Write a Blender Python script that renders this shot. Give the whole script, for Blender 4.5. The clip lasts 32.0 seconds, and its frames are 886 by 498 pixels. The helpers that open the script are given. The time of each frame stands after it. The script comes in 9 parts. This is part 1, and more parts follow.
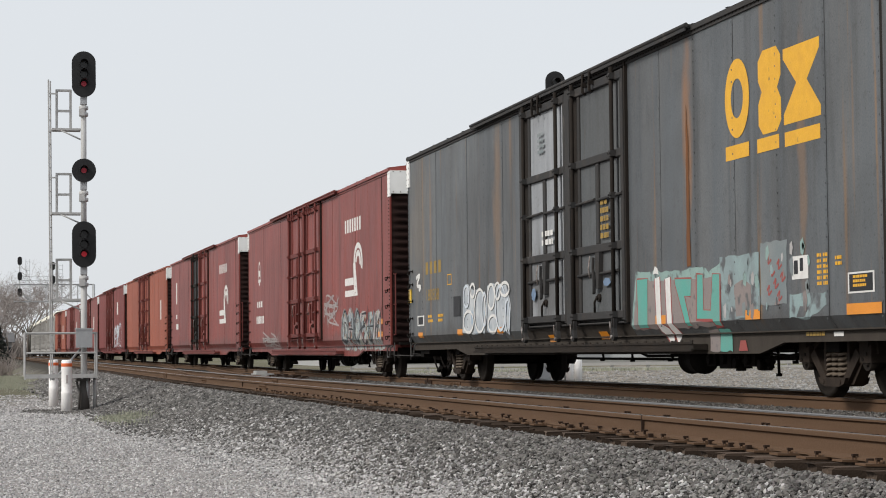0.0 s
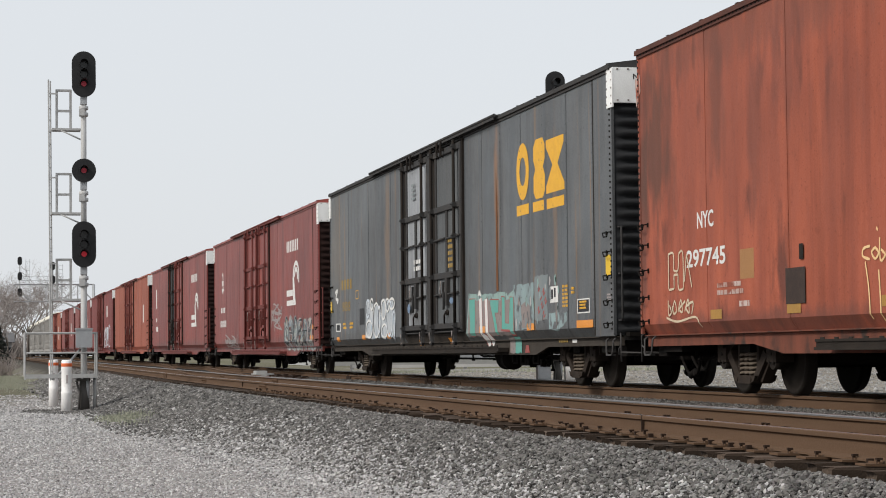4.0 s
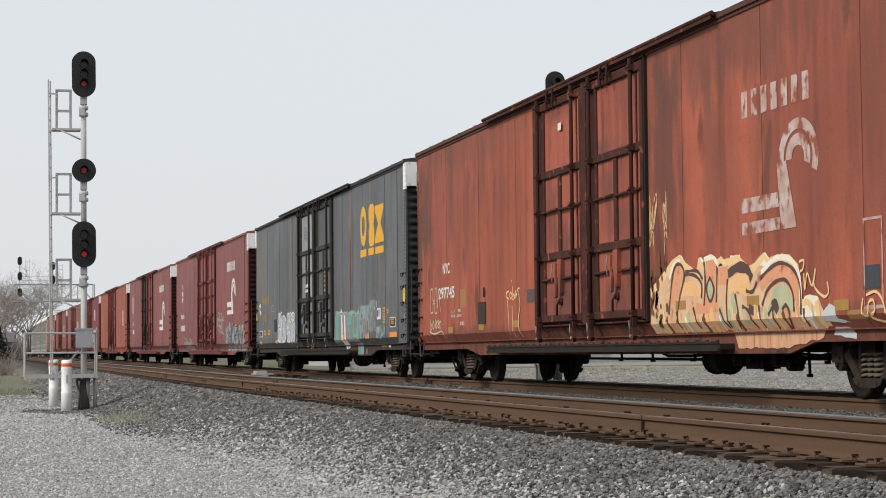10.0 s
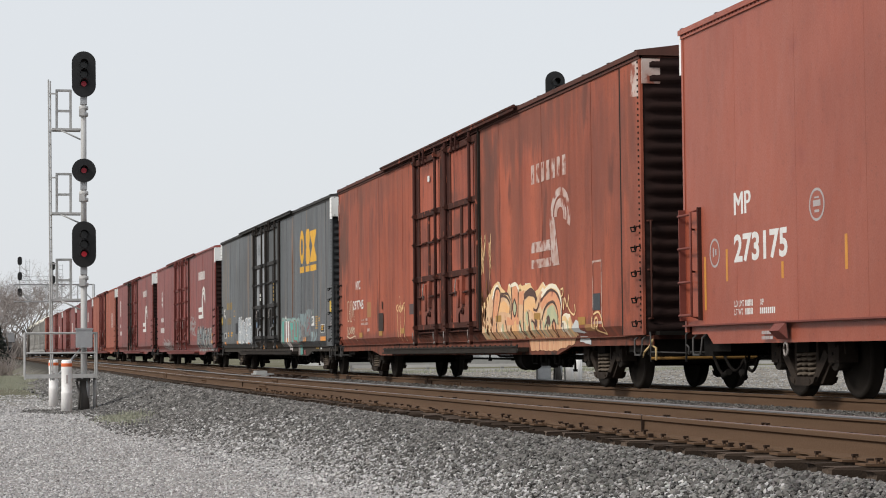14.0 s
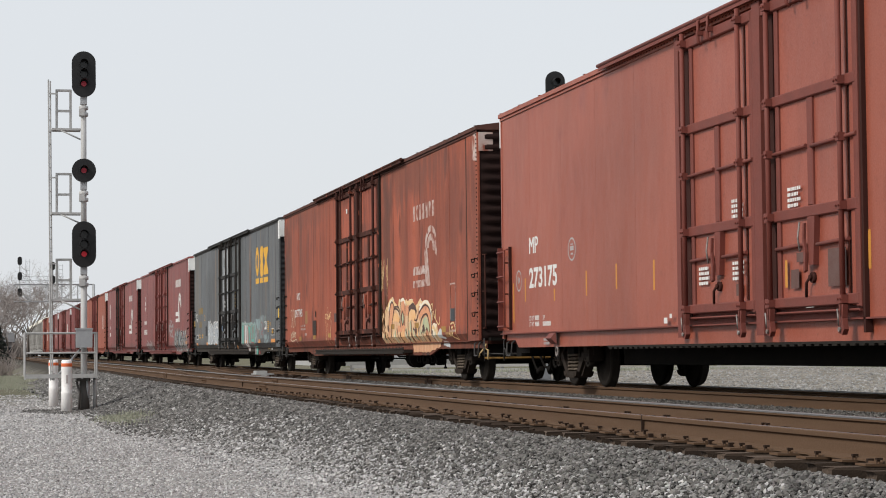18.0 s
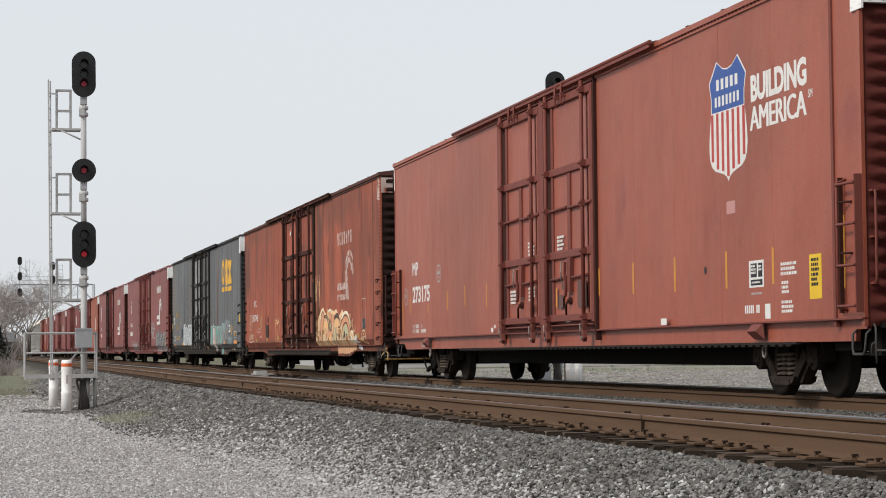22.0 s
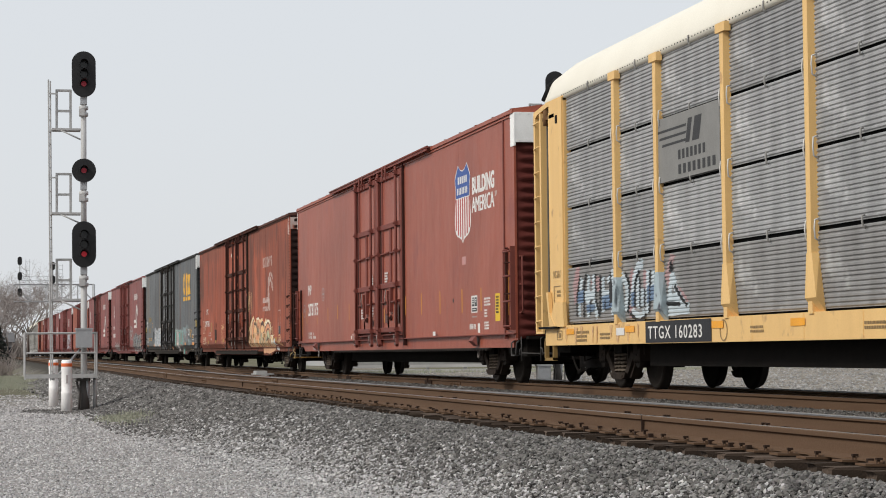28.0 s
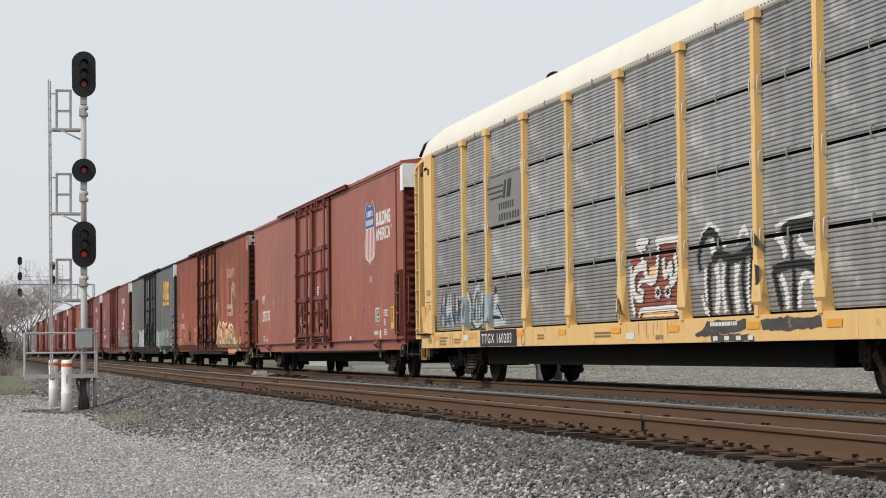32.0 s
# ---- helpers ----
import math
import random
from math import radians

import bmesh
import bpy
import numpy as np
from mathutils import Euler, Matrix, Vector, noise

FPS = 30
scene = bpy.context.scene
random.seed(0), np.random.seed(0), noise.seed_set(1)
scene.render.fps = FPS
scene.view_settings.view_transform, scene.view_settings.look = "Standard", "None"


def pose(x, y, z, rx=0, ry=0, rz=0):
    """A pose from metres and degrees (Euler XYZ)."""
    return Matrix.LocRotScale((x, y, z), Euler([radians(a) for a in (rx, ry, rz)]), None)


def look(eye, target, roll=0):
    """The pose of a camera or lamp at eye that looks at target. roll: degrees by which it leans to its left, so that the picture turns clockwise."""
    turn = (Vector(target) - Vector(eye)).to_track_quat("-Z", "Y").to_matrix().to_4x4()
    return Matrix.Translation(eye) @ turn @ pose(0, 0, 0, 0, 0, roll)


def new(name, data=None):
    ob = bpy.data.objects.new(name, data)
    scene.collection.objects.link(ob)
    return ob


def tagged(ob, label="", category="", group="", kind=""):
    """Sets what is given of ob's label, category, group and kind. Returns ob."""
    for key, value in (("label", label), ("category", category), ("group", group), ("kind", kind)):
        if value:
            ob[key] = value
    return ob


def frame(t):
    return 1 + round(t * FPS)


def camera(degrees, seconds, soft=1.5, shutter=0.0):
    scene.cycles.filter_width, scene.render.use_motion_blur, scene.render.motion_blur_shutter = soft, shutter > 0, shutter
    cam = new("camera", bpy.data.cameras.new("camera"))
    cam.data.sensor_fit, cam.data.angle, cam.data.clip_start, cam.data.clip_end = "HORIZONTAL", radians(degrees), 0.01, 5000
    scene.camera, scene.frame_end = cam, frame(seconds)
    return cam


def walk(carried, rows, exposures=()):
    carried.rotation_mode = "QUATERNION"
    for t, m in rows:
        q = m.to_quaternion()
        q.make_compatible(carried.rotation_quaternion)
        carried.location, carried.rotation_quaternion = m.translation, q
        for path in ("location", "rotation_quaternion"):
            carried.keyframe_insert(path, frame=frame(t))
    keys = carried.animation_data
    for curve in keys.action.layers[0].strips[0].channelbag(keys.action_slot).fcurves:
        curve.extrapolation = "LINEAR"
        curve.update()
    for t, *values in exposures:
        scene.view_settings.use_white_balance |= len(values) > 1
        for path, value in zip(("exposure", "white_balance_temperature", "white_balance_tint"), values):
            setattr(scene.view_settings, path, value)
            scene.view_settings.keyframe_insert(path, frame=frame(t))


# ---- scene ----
# World: x across the tracks, y along them (away from the eye), z up from the rail heads.
cam = camera(23.85, 32.0, soft=1.0)
EYE = (-10.74, 0.0, 0.578)
YAW, PITCH, ROLL = 12.45, 2.833, 0.573
AIM = (EYE[0] + math.sin(radians(YAW)) * math.cos(radians(PITCH)),
       EYE[1] + math.cos(radians(YAW)) * math.cos(radians(PITCH)),
       EYE[2] + math.sin(radians(PITCH)))
walk(cam, [(0.0, look(EYE, AIM, -ROLL)), (32.0, look(EYE, AIM, -ROLL))], exposures=[(0.0, 0.0), (22.0, 0.0), (26.0, -0.05), (32.0, -0.05)])

# ---- daylight: a bright, hazy overcast sky and a broad, weak sun ----
world = bpy.data.worlds.new("sky")
scene.world = world
world.use_nodes = True
wn, wl = world.node_tree.nodes, world.node_tree.links
wn.clear()
sky = wn.new("ShaderNodeTexSky")
sky.sky_type, sky.sun_disc = "NISHITA", False
SUN_EL, SUN_AZ = 37.0, 249.0
sky.sun_elevation, sky.sun_rotation = radians(SUN_EL), radians(SUN_AZ)
sky.air_density, sky.dust_density = 1.0, 4.0
cloud = wn.new("ShaderNodeMix")
cloud.data_type = "RGBA"
cloud.inputs["Factor"].default_value = 0.86
cloud.inputs["B"].default_value = (6.95, 7.2, 7.5, 1)
back = wn.new("ShaderNodeBackground")
back.inputs["Strength"].default_value = 0.118
wout = wn.new("ShaderNodeOutputWorld")
wl.new(sky.outputs["Color"], cloud.inputs["A"])
wl.new(cloud.outputs["Result"], back.inputs["Color"])
wl.new(back.outputs["Background"], wout.inputs["Surface"])
sun = new("sun", bpy.data.lights.new("sun", "SUN"))
sun.data.energy, sun.data.angle, sun.data.color = 2.5, radians(13), (1.0, 0.96, 0.9)
a, e = radians(SUN_AZ), radians(SUN_EL)
sun.matrix_world = look((math.sin(a) * math.cos(e) * 100, math.cos(a) * math.cos(e) * 100, math.sin(e) * 100), (0, 0, 0))


# ---- materials ----
def mat(name, base, rough=0.6, metal=0.0, second=None, mix=0.5, scale=3.0, stretch=(1, 1, 1), grain=60.0, bump=0.15,
        third=None, third_at=0.62, third_scale=1.2, third_stretch=(1, 1, 1), random_tone=0.0, generated=False):
    """A surface with two scales of variation, an optional second tone, and a third one in patches."""
    m = bpy.data.materials.new(name)
    m.use_nodes = True
    nt = m.node_tree
    n, k = nt.nodes, nt.links
    b = n["Principled BSDF"]
    b.inputs["Roughness"].default_value, b.inputs["Metallic"].default_value = rough, metal
    b.inputs["Specular IOR Level"].default_value = 0.12 if rough > 0.7 else 0.35
    tc = n.new("ShaderNodeTexCoord")
    src = tc.outputs["Object"]

    def noise_at(sc, st, detail=5.0):
        mp = n.new("ShaderNodeMapping")
        mp.inputs["Scale"].default_value = st
        k.new(src, mp.inputs["Vector"])
        t = n.new("ShaderNodeTexNoise")
        t.inputs["Scale"].default_value, t.inputs["Detail"].default_value = sc, detail
        k.new(mp.outputs["Vector"], t.inputs["Vector"])
        return t.outputs["Fac"]

    def ramp(fac, lo, hi):
        r = n.new("ShaderNodeMapRange")
        r.inputs["From Min"].default_value, r.inputs["From Max"].default_value = lo, hi
        k.new(fac, r.inputs["Value"])
        return r.outputs["Result"]

    def blend(fac, ca, cb):
        x = n.new("ShaderNodeMix")
        x.data_type = "RGBA"
        for key, c in (("A", ca), ("B", cb)):
            if isinstance(c, tuple):
                x.inputs[key].default_value = (*c[:3], 1)
            else:
                k.new(c, x.inputs[key])
        if isinstance(fac, float):
            x.inputs["Factor"].default_value = fac
        else:
            k.new(fac, x.inputs["Factor"])
        return x.outputs["Result"]

    def times(v, f):
        x = n.new("ShaderNodeMath")
        x.operation = "MULTIPLY"
        k.new(v, x.inputs[0])
        x.inputs[1].default_value = f
        return x.outputs[0]

    second = second or tuple(c * 0.75 for c in base)
    col = blend(times(ramp(noise_at(scale, stretch), 0.35, 0.68), mix), base, second)
    fine = noise_at(grain, (1, 1, 1), 3.0)
    col = blend(times(ramp(fine, 0.3, 0.7), 0.3), col, tuple(c * 0.7 for c in base))
    if third:
        col = blend(ramp(noise_at(third_scale, third_stretch, 8.0), third_at, third_at + 0.1), col, third)
    if random_tone:
        oi = n.new("ShaderNodeObjectInfo")
        hs = n.new("ShaderNodeHueSaturation")
        k.new(ramp_out(n, k, oi.outputs["Random"], 1 - random_tone, 1 + random_tone), hs.inputs["Value"])
        k.new(col, hs.inputs["Color"])
        col = hs.outputs["Color"]
    k.new(col, b.inputs["Base Color"])
    k.new(ramp_out(n, k, fine, max(0.05, rough - 0.12), min(1, rough + 0.15)), b.inputs["Roughness"])
    if bump:
        bp = n.new("ShaderNodeBump")
        bp.inputs["Strength"].default_value, bp.inputs["Distance"].default_value = bump, 0.01
        k.new(fine, bp.inputs["Height"])
        k.new(bp.outputs["Normal"], b.inputs["Normal"])
    return m


def ramp_out(n, k, value, lo, hi):
    r = n.new("ShaderNodeMapRange")
    r.inputs["To Min"].default_value, r.inputs["To Max"].default_value = lo, hi
    k.new(value, r.inputs["Value"])
    return r.outputs["Result"]


def island_mat(name, colours, rough=0.9, grain=40.0, patch=None, patch_scale=0.35):
    """Loose pieces joined in one mesh: each takes a tone of its own."""
    m = bpy.data.materials.new(name)
    m.use_nodes = True
    n, k = m.node_tree.nodes, m.node_tree.links
    b = n["Principled BSDF"]
    b.inputs["Roughness"].default_value = rough
    b.inputs["Specular IOR Level"].default_value = 0.15
    g = n.new("ShaderNodeNewGeometry")
    r = n.new("ShaderNodeValToRGB")
    while len(r.color_ramp.elements) < len(colours):
        r.color_ramp.elements.new(0.5)
    for i, c in enumerate(colours):
        r.color_ramp.elements[i].position = i / (len(colours) - 1)
        r.color_ramp.elements[i].color = (*c, 1)
    k.new(g.outputs["Random Per Island"], r.inputs["Fac"])
    tc = n.new("ShaderNodeTexCoord")
    t = n.new("ShaderNodeTexNoise")
    t.inputs["Scale"].default_value = grain
    k.new(tc.outputs["Object"], t.inputs["Vector"])
    x = n.new("ShaderNodeMix")
    x.data_type, x.blend_type = "RGBA", "MULTIPLY"
    x.inputs["Factor"].default_value = 0.5
    k.new(r.outputs["Color"], x.inputs["A"])
    k.new(t.outputs["Color"], x.inputs["B"])
    hs = n.new("ShaderNodeHueSaturation")
    hs.inputs["Saturation"].default_value = 0.35
    hs.inputs["Value"].default_value = 1.3
    k.new(x.outputs["Result"], hs.inputs["Color"])
    k.new(hs.outputs["Color"], b.inputs["Base Color"])
    return m


# near black: the shade beneath the cars is put into this colour
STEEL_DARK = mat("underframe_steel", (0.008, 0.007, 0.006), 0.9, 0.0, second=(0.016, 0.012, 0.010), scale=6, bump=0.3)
WHEEL_STEEL = mat("wheel_steel", (0.022, 0.018, 0.015), 0.8, 0.0, second=(0.015, 0.012, 0.010), scale=5)
SPRING_STEEL = mat("spring_steel", (0.155, 0.125, 0.098), 0.8, second=(0.055, 0.04, 0.03), scale=9)
TRUCK_STEEL = mat("truck_casting", (0.030, 0.023, 0.019), 0.85, 0.0, second=(0.070, 0.052, 0.039), scale=5, bump=0.4)
BASE_GREY = mat("weathered_base_steel", (0.10, 0.095, 0.09), 0.8, second=(0.06, 0.055, 0.05), scale=4)
STEP_STEEL = mat("grimy_step_steel", (0.045, 0.042, 0.040), 0.7, second=(0.085, 0.08, 0.076), scale=9)
RAIL_RUST = mat("rail_rust", (0.120, 0.073, 0.045), 0.8, 0.0, second=(0.074, 0.043, 0.026), scale=2, stretch=(1, 0.3, 6), bump=0.3)
RAIL_TOP = mat("polished_rail_head", (0.33, 0.325, 0.325), 0.36, 0.9, second=(0.22, 0.20, 0.19), scale=4, bump=0.02)
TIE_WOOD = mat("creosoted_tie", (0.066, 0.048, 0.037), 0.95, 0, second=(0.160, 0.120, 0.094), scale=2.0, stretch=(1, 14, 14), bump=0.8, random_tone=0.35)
# tie flanks: creosote brown, darkened for the shade between the ties
TIE_SIDE = mat("shaded_tie_flank", (0.040, 0.029, 0.022), 0.95, 0, second=(0.078, 0.056, 0.042), scale=3.0, stretch=(1, 8, 8), bump=0.6)
SPIKE_STEEL = mat("spike_steel", (0.034, 0.021, 0.015), 0.85, 0.1, second=(0.055, 0.034, 0.024), scale=9)
GALV = mat("galvanised_steel", (0.40, 0.41, 0.42), 0.5, 0.4, second=(0.30, 0.31, 0.32), scale=8)
SILVER_PAINT = mat("aluminium_paint", (0.44, 0.44, 0.435), 0.6, 0.1, second=(0.25, 0.25, 0.24), scale=5)
BLACK_PAINT = mat("signal_black", (0.010, 0.010, 0.011), 0.5, 0, second=(0.018, 0.018, 0.018), scale=6, bump=0.05)
WHITE_PAINT = mat("white_paint", (0.86, 0.86, 0.84), 0.5, 0, second=(0.72, 0.72, 0.69), scale=4, third=(0.3, 0.27, 0.22), third_at=0.68)
ORANGE_BAND = mat("orange_reflective", (0.75, 0.16, 0.05), 0.45)
YELLOW_DECAL = mat("yellow_lettering", (0.75, 0.40, 0.03), 0.6, second=(0.60, 0.30, 0.03), scale=6, third=(0.16, 0.12, 0.07), third_at=0.66, third_scale=7)
AMBER = mat("amber_reflector", (0.75, 0.27, 0.02), 0.4)
WHITE_DECAL = mat("white_lettering", (0.72, 0.71, 0.68), 0.6, second=(0.55, 0.52, 0.5), scale=9)
WORN_DECAL = mat("worn_white_lettering", (0.54, 0.44, 0.40), 0.7, second=(0.40, 0.22, 0.17), scale=4, mix=1.0, third=(0.26, 0.075, 0.045), third_at=0.51, third_scale=5)
FADED_YELLOW = mat("faded_yellow_lettering", (0.34, 0.21, 0.04), 0.65, second=(0.20, 0.15, 0.06), scale=6)
BLACK_DECAL = mat("black_lettering", (0.02, 0.02, 0.022), 0.6)
GLASS_LENS = mat("signal_lens", (0.02, 0.02, 0.02), 0.15)


def glow(name, colour, strength):
    m = bpy.data.materials.new(name)
    m.use_nodes = True
    b = m.node_tree.nodes["Principled BSDF"]
    b.inputs["Base Color"].default_value = (*colour, 1)
    b.inputs["Emission Color"].default_value = (*colour, 1)
    b.inputs["Emission Strength"].default_value = strength
    return m


RED_GLOW = glow("red_signal_light", (0.70, 0.03, 0.05), 0.17)
MAST_WHITE = mat("weathered_white_mast_paint", (0.48, 0.478, 0.47), 0.6, second=(0.31, 0.308, 0.30), scale=3, stretch=(1, 1, 0.4))


# ---- mesh helpers ----
def box(bm, x0, x1, y0, y1, z0, z1):
    v = [bm.verts.new((x, y, z)) for z in (z0, z1) for y in (y0, y1) for x in (x0, x1)]
    for f in ((0, 2, 3, 1), (4, 5, 7, 6), (0, 1, 5, 4), (2, 6, 7, 3), (0, 4, 6, 2), (1, 3, 7, 5)):
        bm.faces.new([v[i] for i in f])
    return v


def rod(bm, p0, p1, r0, r1=None, n=8):
    """A round bar from p0 to p1, tapered to r1, with end caps."""
    r1 = r0 if r1 is None else r1
    p0, p1 = Vector(p0), Vector(p1)
    d = (p1 - p0).normalized()
    u = d.orthogonal().normalized()
    w = d.cross(u)
    rings = []
    for p, r in ((p0, r0), (p1, r1)):
        rings.append([bm.verts.new(p + r * (math.cos(2 * math.pi * i / n) * u + math.sin(2 * math.pi * i / n) * w)) for i in range(n)])
    for i in range(n):
        f = bm.faces.new((rings[0][i], rings[0][(i + 1) % n], rings[1][(i + 1) % n], rings[1][i]))
        f.smooth = n > 6
    bm.faces.new(rings[0][::-1])
    bm.faces.new(rings[1])


def tube(bm, pts, r, n=6):
    """One bent round bar through pts."""
    pts = [Vector(p) for p in pts]
    rows, u = [], None
    for i, p in enumerate(pts):
        d = (pts[min(i + 1, len(pts) - 1)] - pts[max(i - 1, 0)]).normalized()
        u = d.orthogonal().normalized() if u is None else (u - d * u.dot(d)).normalized()
        w = d.cross(u)
        rows.append([bm.verts.new(p + r * (math.cos(2 * math.pi * k / n) * u + math.sin(2 * math.pi * k / n) * w)) for k in range(n)])
    for a_, b_ in zip(rows, rows[1:]):
        for k in range(n):
            bm.faces.new((a_[k], a_[(k + 1) % n], b_[(k + 1) % n], b_[k])).smooth = True
    bm.faces.new(rows[0][::-1])
    bm.faces.new(rows[-1])


def sweep(bm, ring, stations, closed=True):
    """Joins copies of ring (a list of 2D points) placed by stations(point, i), i = 0..n-1."""
    rows = [[bm.verts.new(s(p)) for p in ring] for s in stations]
    m = len(ring)
    for a_, b_ in zip(rows, rows[1:]):
        for i in range(m if closed else m - 1):
            j = (i + 1) % m
            bm.faces.new((a_[i], a_[j], b_[j], b_[i]))
    if closed:
        bm.faces.new(rows[0][::-1])
        bm.faces.new(rows[-1])


def plate(bm, outline, x0, x1):
    """An outline of (y, z) points, cut out of plate between x0 and x1."""
    a_ = [bm.verts.new((x0, y, z)) for y, z in outline]
    b_ = [bm.verts.new((x1, y, z)) for y, z in outline]
    bm.faces.new(a_)
    bm.faces.new(b_[::-1])
    for i in range(len(outline)):
        j = (i + 1) % len(outline)
        bm.faces.new((a_[i], b_[i], b_[j], a_[j]))


def finish(bm, name, material):
    bmesh.ops.recalc_face_normals(bm, faces=bm.faces)
    me = bpy.data.meshes.new(name)
    bm.to_mesh(me)
    bm.free()
    if material:
        me.materials.append(material)
    return me


def part(name, bm, material, parent, label=""):
    """Links a bmesh (or a ready mesh) as one mesh object under a thing or part."""
    me = finish(bm, name, material) if isinstance(bm, bmesh.types.BMesh) else bm
    ob = new(name, me)
    ob.parent = parent
    return tagged(ob, label)


def thing(name, label, category, group="", kind="", at=None):
    ob = new(name)
    ob.empty_display_size = 0.2
    if at is not None:
        ob.matrix_world = at
    return tagged(ob, label, category, group, kind)


def solid(name, bm, material, label="", category="", group="", kind=""):
    return tagged(new(name, finish(bm, name, material)), label, category, group, kind)


def smooth_step(a_, b_, v):
    u = min(1.0, max(0.0, (v - a_) / (b_ - a_)))
    return u * u * (3 - 2 * u)


# ---- the line of the tracks ----
def track_x(y):
    right = max(0.0, y - 365.0) ** 2 / 500.0 if y < 445 else 12.8 + (y - 445) * 0.32
    return -0.55 * smooth_step(60, 170, y) - 0.4 * smooth_step(170, 270, y) + right


def track_z(y):
    return 0.0026 * max(0.0, y - 60.0) - 0.0026 * max(0.0, y - 330.0)


NEAR = -4.16  # the nearer track's centre line
LOT = -0.92   # the gravel lot


def travelled(t):
    u = t / 32.0
    return 86.104 * u - 6.3036 * u ** 2 + 0.3117 * u ** 3 + 1.6903 * u ** 4


def on_track(y):
    g = 1.0
    dx = (track_x(y + g) - track_x(y - g)) / (2 * g)
    dz = (track_z(y + g) - track_z(y - g)) / (2 * g)
    return pose(track_x(y), y, track_z(y), math.degrees(math.atan(dz)), 0, -math.degrees(math.atan(dx)))


def spray_mat(name, bands, scale=1.0, wobble=1.6, stretch=1.0):
    """Sprayed paint: crowded, curling fields of colour with thin lines where they meet. bands: (position, colour)."""
    m = bpy.data.materials.new(name)
    m.use_nodes = True
    n, k = m.node_tree.nodes, m.node_tree.links
    b = n["Principled BSDF"]
    b.inputs["Roughness"].default_value = 0.6
    b.inputs["Specular IOR Level"].default_value = 0.3
    tc = n.new("ShaderNodeTexCoord")
    mp = n.new("ShaderNodeMapping")
    mp.inputs["Scale"].default_value = (1, stretch, 1)
    k.new(tc.outputs["Object"], mp.inputs["Vector"])
    t = n.new("ShaderNodeTexNoise")
    t.inputs["Scale"].default_value, t.inputs["Detail"].default_value, t.inputs["Distortion"].default_value = scale, 1.2, wobble
    k.new(mp.outputs["Vector"], t.inputs["Vector"])
    r = n.new("ShaderNodeValToRGB")
    r.color_ramp.interpolation = "CONSTANT"
    while len(r.color_ramp.elements) < len(bands):
        r.color_ramp.elements.new(0.5)
    for e_, (pos, c) in zip(r.color_ramp.elements, bands):
        e_.position, e_.color = pos, (*c, 1)
    k.new(t.outputs["Fac"], r.inputs["Fac"])
    f = n.new("ShaderNodeTexNoise")
    f.inputs["Scale"].default_value, f.inputs["Detail"].default_value = 7.0, 6
    k.new(tc.outputs["Object"], f.inputs["Vector"])
    x = n.new("ShaderNodeMix")
    x.data_type, x.blend_type = "RGBA", "MULTIPLY"
    k.new(ramp_out(n, k, f.outputs["Fac"], -0.4, 1.0), x.inputs["Factor"])
    k.new(r.outputs["Color"], x.inputs["A"])
    x.inputs["B"].default_value = (0.62, 0.58, 0.55, 1)
    k.new(x.outputs["Result"], b.inputs["Base Color"])
    return m


# ---- rolling stock: trucks ----
WHEEL_R, AXLE = 0.455, 0.889
MESH = {}


def turned(bm, profile, n=28):
    """A body of revolution about the x axis from (x, radius) pairs."""
    rows = [[bm.verts.new((x, r * math.cos(2 * math.pi * i / n), r * math.sin(2 * math.pi * i / n))) for i in range(n)] for x, r in profile]
    for a_, b_ in zip(rows, rows[1:]):
        for i in range(n):
            f = bm.faces.new((a_[i], a_[(i + 1) % n], b_[(i + 1) % n], b_[i]))
            f.smooth = True
    bm.faces.new(rows[0])
    bm.faces.new(rows[-1][::-1])


